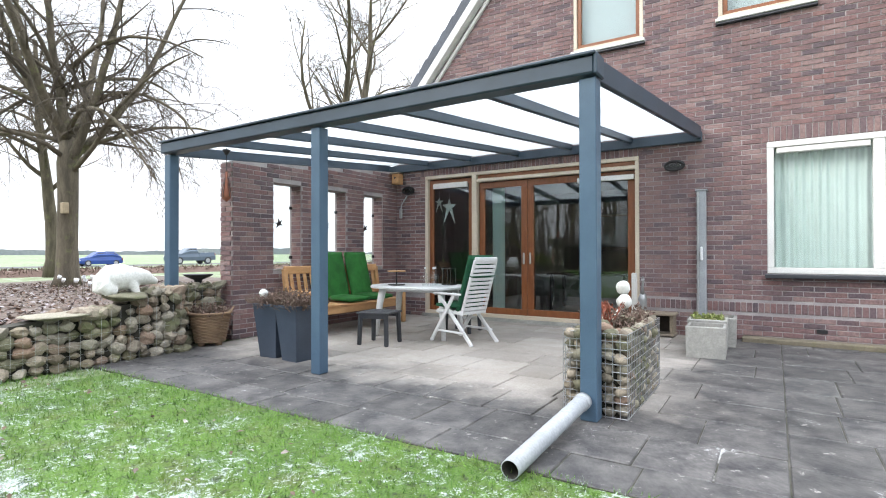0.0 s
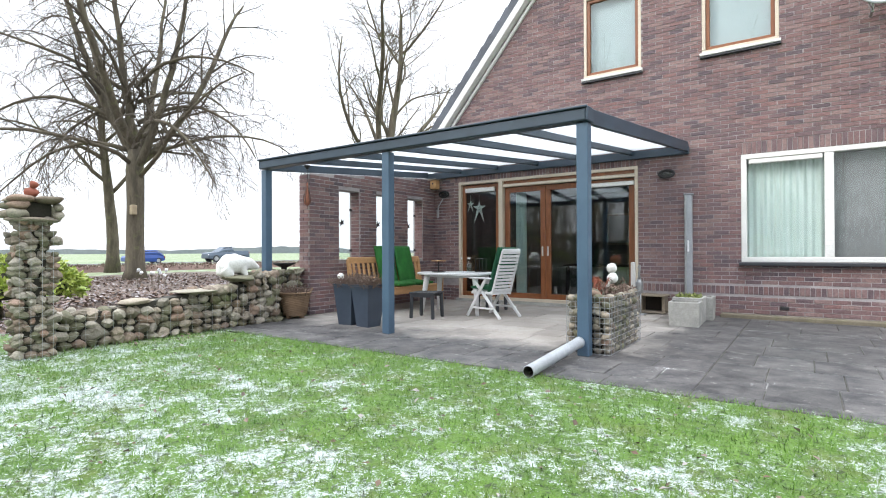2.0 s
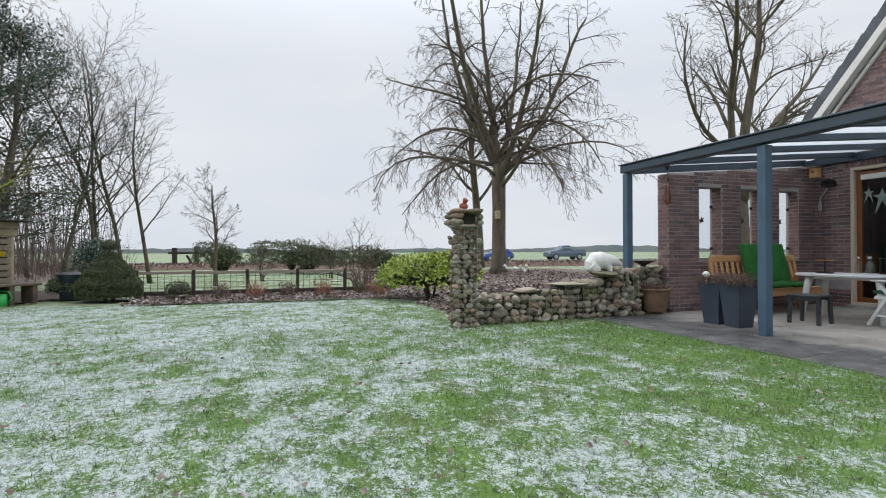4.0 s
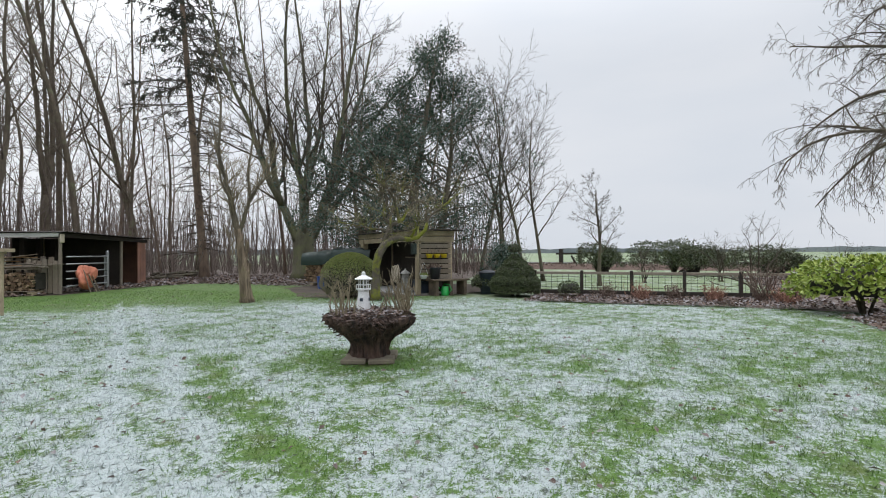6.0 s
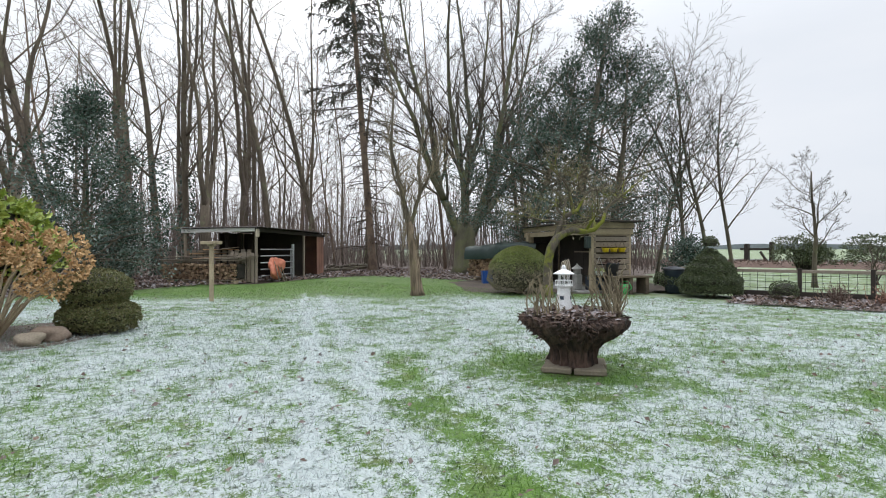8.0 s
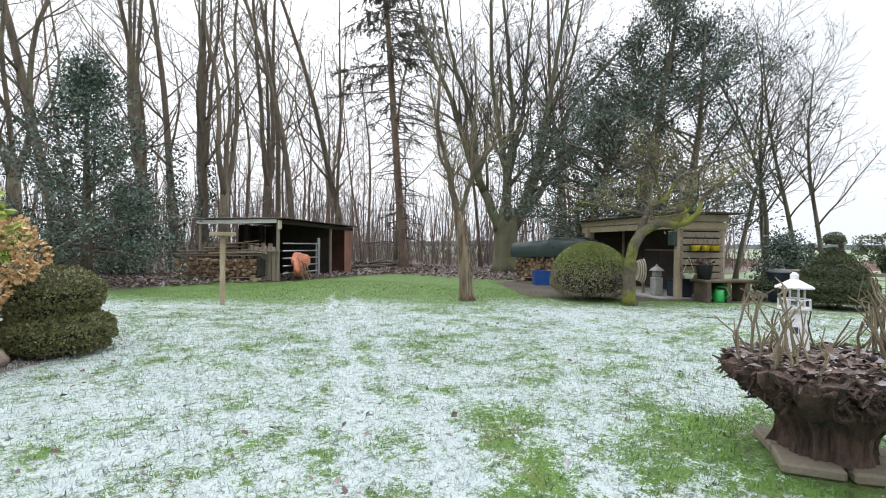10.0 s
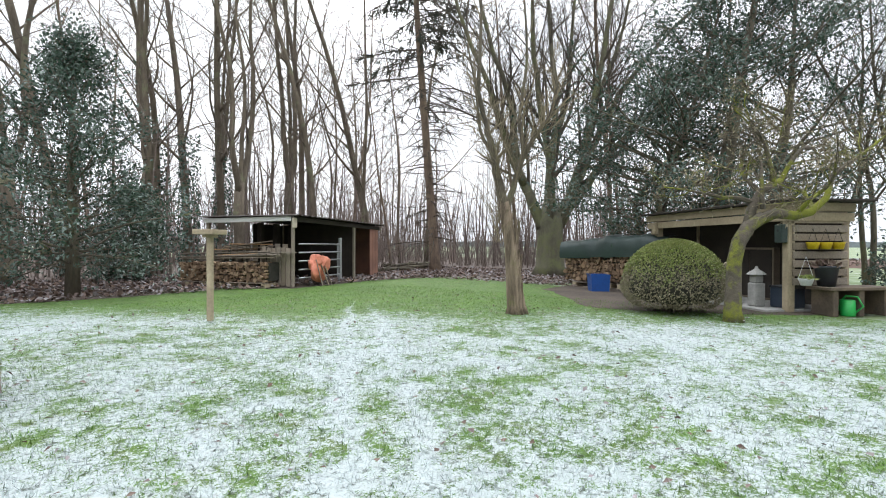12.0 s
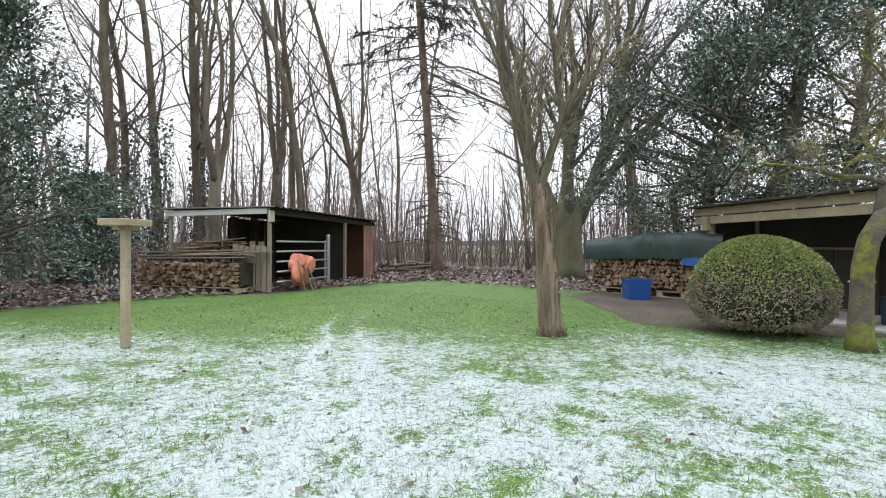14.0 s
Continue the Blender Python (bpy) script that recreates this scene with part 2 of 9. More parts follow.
M_boxpale = gmat("frost_browned_leaves", (0.3, 0.26, 0.17), (0.22, 0.2, 0.12), 3, 30, 0.7, bump=0, rnd=("island", [(0.38, 0.32, 0.23), (0.2, 0.185, 0.1), (0.29, 0.25, 0.16)]))
M_laurel = gmat("yellow_green_leaves", (0.2, 0.3, 0.03), (0.28, 0.38, 0.05), 3, 30, 0.45, bump=0, rnd=("island", [(0.16, 0.25, 0.03), (0.3, 0.4, 0.06), (0.4, 0.45, 0.1)]))
M_shed = gmat("old_grey_boards", (0.33, 0.27, 0.2), (0.2, 0.165, 0.125), 3, 30, 0.9, bump=0.5, rnd=("object", [(0.4, 0.32, 0.23), (0.22, 0.18, 0.13), (0.33, 0.27, 0.2), (0.28, 0.24, 0.19)]), stretch=(2, 2, 2))
# Dark timber and felt; on shed interiors it serves as painted shade
M_shed_dark = gmat("dark_and_shaded_boards", (0.045, 0.035, 0.027), (0.03, 0.024, 0.019), 3, 30, 0.9, bump=0.5)
M_beam = gmat("sawn_timber", (0.44, 0.36, 0.24), (0.32, 0.26, 0.17), 3, 30, 0.85, bump=0.3)
M_bench = gmat("dark_weathered_timber", (0.16, 0.12, 0.08), (0.08, 0.06, 0.045), 3, 30, 0.9, bump=0.4)
M_rust = gmat("rusty_brown_panel", (0.34, 0.17, 0.115), (0.24, 0.125, 0.09), 2, 40, 0.8, bump=0.2)
M_log = gmat("split_log_ends", (0.24, 0.15, 0.085), (0.13, 0.085, 0.05), 9, 50, 0.9, bump=0.5, rnd=("object", [(0.34, 0.22, 0.125), (0.15, 0.095, 0.06), (0.26, 0.165, 0.1), (0.09, 0.062, 0.042), (0.29, 0.18, 0.105), (0.42, 0.3, 0.19)]))
M_tarp = gmat("dark_green_tarp", (0.018, 0.035, 0.03), (0.028, 0.05, 0.042), 2, 30, 0.45, bump=0.2)
M_bluetarp = gmat("blue_tarp", (0.02, 0.08, 0.3), (0.03, 0.11, 0.38), 2, 30, 0.45)
M_orange = gmat("orange_tarp", (0.72, 0.26, 0.16), (0.55, 0.17, 0.1), 3, 30, 0.6)
M_stump = gmat("weathered_stump_wood", (0.13, 0.08, 0.06), (0.025, 0.018, 0.015), 9, 35, 0.95, bump=1.0, stretch=(1.5, 1.5, 0.5), depth=0.03)
M_lhwhite = gmat("chalky_white_paint", (0.8, 0.8, 0.8), (0.7, 0.7, 0.7), 5, 60, 0.6)
M_mossy_slab = gmat("mossy_brown_slab", (0.22, 0.185, 0.135), (0.15, 0.13, 0.09), 4, 45, 0.9, bump=0.5, dirt=(0.13, 0.14, 0.05))
M_leaf_litter = gmat("dead_leaves", (0.15, 0.1, 0.075), (0.26, 0.2, 0.18), 2, 30, 0.9, bump=0, rnd=("island", [(0.1, 0.06, 0.04), (0.19, 0.12, 0.08), (0.26, 0.21, 0.2), (0.08, 0.05, 0.038), (0.13, 0.085, 0.06), (0.42, 0.4, 0.41)]))
M_hydr = gmat("dry_hydrangea_heads", (0.55, 0.34, 0.15), (0.42, 0.26, 0.12), 8, 60, 0.9, bump=0, rnd=("island", [(0.6, 0.38, 0.18), (0.42, 0.25, 0.11), (0.68, 0.46, 0.24)]))
M_wicker = gmat("wicker", (0.3, 0.2, 0.12), (0.2, 0.13, 0.08), 5, 80, 0.8, bump=0.6)
M_dry = gmat("dry_plants", (0.2, 0.15, 0.11), (0.12, 0.09, 0.07), 5, 60, 0.9, bump=0, rnd=("island", [(0.24, 0.18, 0.14), (0.13, 0.09, 0.07), (0.19, 0.12, 0.1)]))
M_bear = gmat("white_stone_sculpture", (0.78, 0.78, 0.75), (0.66, 0.66, 0.63), 5, 50, 0.7, bump=0.2)
M_black = gmat("black_iron", (0.02, 0.02, 0.022), (0.03, 0.03, 0.032), 5, 80, 0.5, metal=0.3)
M_roof = gmat("blue_grey_roof_tiles", (0.09, 0.105, 0.13), (0.06, 0.07, 0.09), 3, 40, 0.6, bump=0.3, rnd=("object", [(0.1, 0.115, 0.145), (0.06, 0.07, 0.09)]))
M_inwall = gmat("room_wall", (0.3, 0.28, 0.25), (0.26, 0.24, 0.22), 2, 60, 0.9)
M_infloor = gmat("room_floor", (0.12, 0.1, 0.08), (0.09, 0.075, 0.06), 2, 60, 0.5)
M_curtain = gmat("pale_green_curtain", (0.78, 0.86, 0.83), (0.72, 0.8, 0.77), 3, 150, 0.9, bump=0.1)
M_grey_curtain = gmat("grey_roller_blind", (0.3, 0.29, 0.3), (0.25, 0.24, 0.25), 3, 150, 0.9, bump=0.1)
M_blind = gmat("pale_window_blind", (0.78, 0.82, 0.86), (0.74, 0.78, 0.82), 2, 90, 0.8)
M_road = gmat("asphalt_road", (0.1, 0.1, 0.105), (0.07, 0.07, 0.075), 1, 20, 0.85)
M_green = gmat("green_plastic", (0.02, 0.4, 0.08), (0.02, 0.33, 0.06), 5, 60, 0.4)
M_yellow = gmat("yellow_plastic", (0.75, 0.55, 0.02), (0.65, 0.46, 0.02), 5, 60, 0.5)
M_bluebin = gmat("blue_plastic", (0.012, 0.07, 0.27), (0.015, 0.085, 0.33), 5, 60, 0.45)
M_brass = gmat("copper_glass", (0.4, 0.16, 0.1), (0.3, 0.11, 0.07), 9, 90, 0.25, metal=0.5)
M_red = gmat("terracotta", (0.33, 0.1, 0.06), (0.25, 0.08, 0.05), 6, 60, 0.8)


def glass(name, tint=(1, 1, 1), rough=0.0, base=0.06):
    m = bpy.data.materials.new(name)
    m.use_nodes = True
    n, l = m.node_tree.nodes, m.node_tree.links
    n.clear()
    f = n.new("ShaderNodeLayerWeight")
    f.inputs["Blend"].default_value = 0.5
    f2 = calc(n, l, "MULTIPLY_ADD", calc(n, l, "POWER", f.outputs["Facing"], 4.0), 0.9, base, clamp=True)
    t, g, x, o = n.new("ShaderNodeBsdfTransparent"), n.new("ShaderNodeBsdfGlossy"), n.new("ShaderNodeMixShader"), n.new("ShaderNodeOutputMaterial")
    t.inputs[0].default_value, g.inputs["Roughness"].default_value = (*tint, 1), rough
    l.new(f2, x.inputs[0])
    l.new(t.outputs[0], x.inputs[1])
    l.new(g.outputs[0], x.inputs[2])
    l.new(x.outputs[0], o.inputs[0])
    return m


M_glass = glass("window_glass", (0.82, 0.87, 0.86), base=0.1)
M_pane = glass("thin_window_glass", (0.93, 0.96, 0.95), base=0.05)
M_clear = glass("clear_glass", (0.95, 0.97, 0.97))


def sheet_mat():
    """Milky polycarbonate: part of the daylight passes, scattered."""
    m = bpy.data.materials.new("opal_polycarbonate")
    m.use_nodes = True
    n, l = m.node_tree.nodes, m.node_tree.links
    n.clear()
    tr, di, x, o = n.new("ShaderNodeBsdfTranslucent"), n.new("ShaderNodeBsdfDiffuse"), n.new("ShaderNodeMixShader"), n.new("ShaderNodeOutputMaterial")
    tr.inputs[0].default_value, di.inputs[0].default_value = (0.68, 0.71, 0.73, 1), (0.6, 0.62, 0.63, 1)
    x.inputs[0].default_value = 0.12
    l.new(tr.outputs[0], x.inputs[1])
    l.new(di.outputs[0], x.inputs[2])
    cl2, x2 = n.new("ShaderNodeBsdfTransparent"), n.new("ShaderNodeMixShader")
    x2.inputs[0].default_value = 0.25
    l.new(x.outputs[0], x2.inputs[1])
    l.new(cl2.outputs[0], x2.inputs[2])
    l.new(x2.outputs[0], o.inputs[0])
    return m


M_sheet = sheet_mat()


def frost(n, l, pos):
    """Where frost lies on the lawn: mottled speckle, thinner by the terrace, none under the trees, trodden along a track."""
    sep = n.new("ShaderNodeSeparateXYZ")
    l.new(pos, sep.inputs[0])
    X, Y = sep.outputs["X"], sep.outputs["Y"]
    big, mid = noise_node(n, l, pos, 0.45, 3.0), noise_node(n, l, pos, 2.4, 5.0, 0.7)
    tuft, fine, dots = noise_node(n, l, pos, 7.0, 3.0, 0.6), noise_node(n, l, pos, 24.0, 4.0, 0.75), noise_node(n, l, pos, 85.0, 2.0, 0.7)
    s = calc(n, l, "MULTIPLY", big, 0.55)
    for src, k in ((mid, 1.25), (tuft, 0.7), (fine, 1.25), (dots, 0.9)):
        s = calc(n, l, "ADD", s, calc(n, l, "MULTIPLY", src, k))
    near = calc(n, l, "MULTIPLY_ADD", Y, 0.3, 1.1, clamp=True)
    s = calc(n, l, "SUBTRACT", s, calc(n, l, "MULTIPLY", near, 0.2))
    s = calc(n, l, "SUBTRACT", s, calc(n, l, "MULTIPLY", calc(n, l, "MULTIPLY_ADD", Y, 0.1, 1.0, clamp=True), 0.16))
    edge = calc(n, l, "ADD", calc(n, l, "MULTIPLY", X, -0.777), calc(n, l, "MULTIPLY", Y, -0.629))
    edge = calc(n, l, "ADD", edge, calc(n, l, "MULTIPLY_ADD", mid, 6.0, -3.0))
    far = calc(n, l, "MULTIPLY_ADD", edge, 0.26, -3.7, clamp=True)
    s = calc(n, l, "SUBTRACT", s, calc(n, l, "MULTIPLY", far, 0.62))
    wob = calc(n, l, "MULTIPLY_ADD", noise_node(n, l, pos, 1.3, 4.0), 0.8, -0.4)
    q = calc(n, l, "ADD", calc(n, l, "MULTIPLY_ADD", X, 0.785, -5.646), calc(n, l, "MULTIPLY_ADD", Y, -0.62, wob))
    for c, width, gain in ((0.12, 0.14, 0.24), (-0.32, 0.13, 0.16), (-0.68, 0.3, -0.22)):
        band = calc(n, l, "MULTIPLY_ADD", calc(n, l, "ABSOLUTE", calc(n, l, "SUBTRACT", q, c)), -1.0 / width, 1.0, clamp=True)
        band = calc(n, l, "MULTIPLY", band, calc(n, l, "MULTIPLY_ADD", Y, -0.5, -3.2, clamp=True))
        if gain < 0:
            band = calc(n, l, "MULTIPLY", band, calc(n, l, "MULTIPLY_ADD", Y, 0.6, 7.0, clamp=True))
        s = calc(n, l, "MULTIPLY_ADD", band, gain, s)
    ring = calc(n, l, "SQRT", calc(n, l, "ADD", calc(n, l, "POWER", calc(n, l, "ADD", X, 2.74), 2.0), calc(n, l, "POWER", calc(n, l, "ADD", Y, 9.03), 2.0)))
    s = calc(n, l, "MULTIPLY_ADD", calc(n, l, "MULTIPLY_ADD", ring, -1.1, 1.25, clamp=True), -0.3, s)
    return calc(n, l, "MULTIPLY_ADD", s, 6.2, -13.55, clamp=True)


def lawn_mat(name, blades):
    m, n, l, p = shader(name)
    geo = n.new("ShaderNodeNewGeometry")
    pos = geo.outputs["Position"]
    f = frost(n, l, pos)
    g = ramp(n, l, noise_node(n, l, pos, 1.3, 4.0), (0.055, 0.138, 0.016), (0.112, 0.235, 0.027))
    if blades:
        g = mix(n, l, 0.6, g, ramp(n, l, geo.outputs["Random Per Island"], (0.045, 0.12, 0.014), (0.17, 0.31, 0.04), 0.1, 0.9))
    else:
        g = mix(n, l, 0.5, g, ramp(n, l, noise_node(n, l, pos, 90.0, 3.0), (0.012, 0.03, 0.006), (0.13, 0.22, 0.03), 0.32, 0.62))
    dead = ramp(n, l, noise_node(n, l, pos, 3.1, 5.0, 0.7), (0, 0, 0), (1, 1, 1), 0.5, 0.68)
    g = mix(n, l, calc(n, l, "MULTIPLY", dead, 0.55), g, (0.115, 0.12, 0.03))
    col = mix(n, l, calc(n, l, "MULTIPLY", f, 0.84), g, (0.52, 0.57, 0.585))
    # Dark tuft spots: the small shadows in the grass painted into the colour
    dark = ramp(n, l, noise_node(n, l, pos, 16.0, 4.0, 0.7), (1, 1, 1), (0, 0, 0), 0.34, 0.47)
    col = mix(n, l, calc(n, l, "MULTIPLY", dark, 0.85), col, (0.022, 0.035, 0.01))
    l.new(col, p.inputs["Base Color"])
    p.inputs["Roughness"].default_value = 0.75
    if not blades:
        b = n.new("ShaderNodeBump")
        b.inputs["Strength"].default_value, b.inputs["Distance"].default_value = 0.8, 0.03
        l.new(noise_node(n, l, pos, 60.0, 4.0), b.inputs["Height"])
        lumps = n.new("ShaderNodeBump")
        lumps.inputs["Strength"].default_value, lumps.inputs["Distance"].default_value = 0.9, 0.12
        l.new(noise_node(n, l, pos, 6.0, 3.0), lumps.inputs["Height"])
        l.new(b.outputs[0], lumps.inputs["Normal"])
        l.new(lumps.outputs[0], p.inputs["Normal"])
    return m


M_lawn, M_blades = lawn_mat("frosted_lawn", False), lawn_mat("frosted_grass_blades", True)
M_field = gmat("frosted_field", (0.11, 0.17, 0.055), (0.2, 0.24, 0.12), 0.06, 3, 0.9, bump=0.3, dirt=(0.42, 0.45, 0.42), dirt_at=(0.48, 0.72))
M_soil = gmat("leaf_covered_soil", (0.095, 0.07, 0.054), (0.165, 0.13, 0.11), 2, 30, 0.95, bump=0.8, dirt=(0.3, 0.28, 0.28), dirt_at=(0.58, 0.72))
M_dirt = gmat("trodden_earth", (0.1, 0.075, 0.055), (0.06, 0.046, 0.035), 1.5, 30, 0.95, bump=0.5)
# Pale blue-grey: air haze over the distant woods painted in
M_farwood = gmat("hazy_far_woods", (0.2, 0.225, 0.245), (0.27, 0.295, 0.31), 0.02, 0.5, 1.0, bump=0)

# ---- geometry helpers ----


class Geo:
    """Gathers vertices and faces for one mesh."""

    def __init__(self):
        self.v, self.f = [], []

    def add(self, verts, faces):
        o = len(self.v)
        self.v.extend(tuple(p) for p in verts)
        self.f.extend(tuple(i + o for i in q) for q in faces)
        return self

    def box(self, c, s, b=0.0, m=None):
        """A box with chamfered edges: centre, size, chamfer, optional turn."""
        hx, hy, hz = s[0] / 2, s[1] / 2, s[2] / 2
        b = min(b, hx * 0.9, hy * 0.9, hz * 0.9)
        if b <= 0:
            vs = [Vector((x * hx, y * hy, z * hz)) for z in (-1, 1) for y in (-1, 1) for x in (-1, 1)]
            fs = [(0, 2, 3, 1), (4, 5, 7, 6), (0, 1, 5, 4), (2, 6, 7, 3), (0, 4, 6, 2), (1, 3, 7, 5)]
        else:
            bm = bmesh.new()
            pts = []
            for z in (-1, 1):
                for y in (-1, 1):
                    for x in (-1, 1):
                        pts += [(x * hx, y * (hy - b), z * (hz - b)), (x * (hx - b), y * hy, z * (hz - b)), (x * (hx - b), y * (hy - b), z * hz)]
            for p in pts:
                bm.verts.new(p)
            bmesh.ops.convex_hull(bm, input=bm.verts)
            bmesh.ops.dissolve_limit(bm, angle_limit=0.01, verts=bm.verts, edges=bm.edges)
            bm.verts.index_update()
            vs, fs = [v.co.copy() for v in bm.verts], [tuple(v.index for v in f.verts) for f in bm.faces]
            bm.free()
        if m is not None:
            vs = [m @ v for v in vs]
        return self.add([(v[0] + c[0], v[1] + c[1], v[2] + c[2]) for v in vs], fs)

    def bar(self, a, b, w, d, ch=0.0, up=(0, 0, 1)):
        """A rectangular bar from a to b, w wide and d deep."""
        a, b = Vector(a), Vector(b)
        z = (b - a).normalized()
        u = Vector(up)
        x = u.cross(z)
        if x.length < 1e-4:
            x = Vector((1, 0, 0)).cross(z)
        x.normalize()
        y = z.cross(x)
        m = Matrix((x, y, z)).transposed()
        return self.box((a + b) / 2, (w, d, (b - a).length), ch, m)

    def tube(self, pts, radii, n=6, cap=True):
        """A tapered tube along points."""
        pts = [Vector(p) for p in pts]
        o, k = len(self.v), len(pts)
        x = None
        for i, p in enumerate(pts):
            d = (pts[min(i + 1, k - 1)] - pts[max(i - 1, 0)]).normalized()
            if x is None:
                x = d.orthogonal().normalized()
            else:
                x = x - d * x.dot(d)
                x = x.normalized() if x.length > 1e-5 else d.orthogonal().normalized()
            y = d.cross(x)
            for j in range(n):
                a = 2 * math.pi * j / n
                self.v.append(tuple(p + (x * math.cos(a) + y * math.sin(a)) * radii[i]))
        for i in range(k - 1):
            for j in range(n):
                q = (j + 1) % n
                self.f.append((o + i * n + j, o + i * n + q, o + (i + 1) * n + q, o + (i + 1) * n + j))
        if cap:
            self.f.append(tuple(o + j for j in reversed(range(n))))
            self.f.append(tuple(o + (k - 1) * n + j for j in range(n)))
        return self

    def cyl(self, a, b, r, r2=None, n=16):
        return self.tube([a, b], [r, r if r2 is None else r2], n)

    def lathe(self, c, prof, n=20):
        """Radius and height pairs turned about a vertical axis at c."""
        return self.tube_z(c, prof, n)

    def tube_z(self, c, prof, n):
        o, k = len(self.v), len(prof)
        for r, z in prof:
            for j in range(n):
                a = 2 * math.pi * j / n
                self.v.append((c[0] + r * math.cos(a), c[1] + r * math.sin(a), c[2] + z))
        for i in range(k - 1):
            for j in range(n):
                q = (j + 1) % n
                self.f.append((o + i * n + j, o + i * n + q, o + (i + 1) * n + q, o + (i + 1) * n + j))
        self.f.append(tuple(o + j for j in reversed(range(n))))
        self.f.append(tuple(o + (k - 1) * n + j for j in range(n)))
        return self

    def leaf(self, p, d, nrm, size, wide=0.5):
        """A folded diamond leaf."""
        d, nrm = Vector(d).normalized(), Vector(nrm)
        s = d.cross(nrm)
        s = s.normalized() if s.length > 1e-4 else d.orthogonal().normalized()
        up = s.cross(d) * size * 0.12
        p = Vector(p)
        return self.add([p, p + d * size * 0.5 + s * size * wide * 0.5 + up, p + d * size, p + d * size * 0.5 - s * size * wide * 0.5 + up], [(0, 1, 2), (0, 2, 3)])

    def mesh(self, name):
        me = bpy.data.meshes.new(name)
        me.from_pydata(self.v, [], self.f)
        me.update()
        return me


def put(name, geo, mat, parent=None, label="", smooth=False, m=None):
    """One mesh object, as a thing or as a part under a thing."""
    me = geo.mesh(name) if isinstance(geo, Geo) else geo
    if not me.materials:
        me.materials.append(mat)
    if smooth:
        for q in me.polygons:
            q.use_smooth = True
    ob = new(name, me)
    if parent is not None:
        ob.parent = parent
    if m is not None:
        ob.matrix_basis = m
    if label:
        ob["label"] = label
    return ob


def empty(name, at=(0, 0, 0), rz=0, label="", category="", group="", kind=""):
    e = new(name)
    e.empty_display_size = 0.1
    e.matrix_basis = pose(*at, 0, 0, rz)
    return tagged(e, label, category, group, kind)


def rv(rng, s=1.0):
    return Vector((rng.gauss(0, s), rng.gauss(0, s), rng.gauss(0, s)))


def blob(rng, r, rough=0.25, sub=2, squash=(1, 1, 1)):
    """A rounded irregular stone."""
    bm = bmesh.new()
    bmesh.ops.create_icosphere(bm, subdivisions=sub, radius=1.0)
    off = rv(rng, 5)
    for v in bm.verts:
        k = 1 + rough * noise.noise(v.co * 1.1 + off) * 1.6
        v.co = Vector((v.co.x * k * r * squash[0], v.co.y * k * r * squash[1], v.co.z * k * r * squash[2]))
    vs, fs = [v.co.copy() for v in bm.verts], [tuple(v.index for v in f.verts) for f in bm.faces]
    bm.free()
    return vs, fs


def place(vs, m):
    return [m @ v for v in vs]


# ---- trees ----


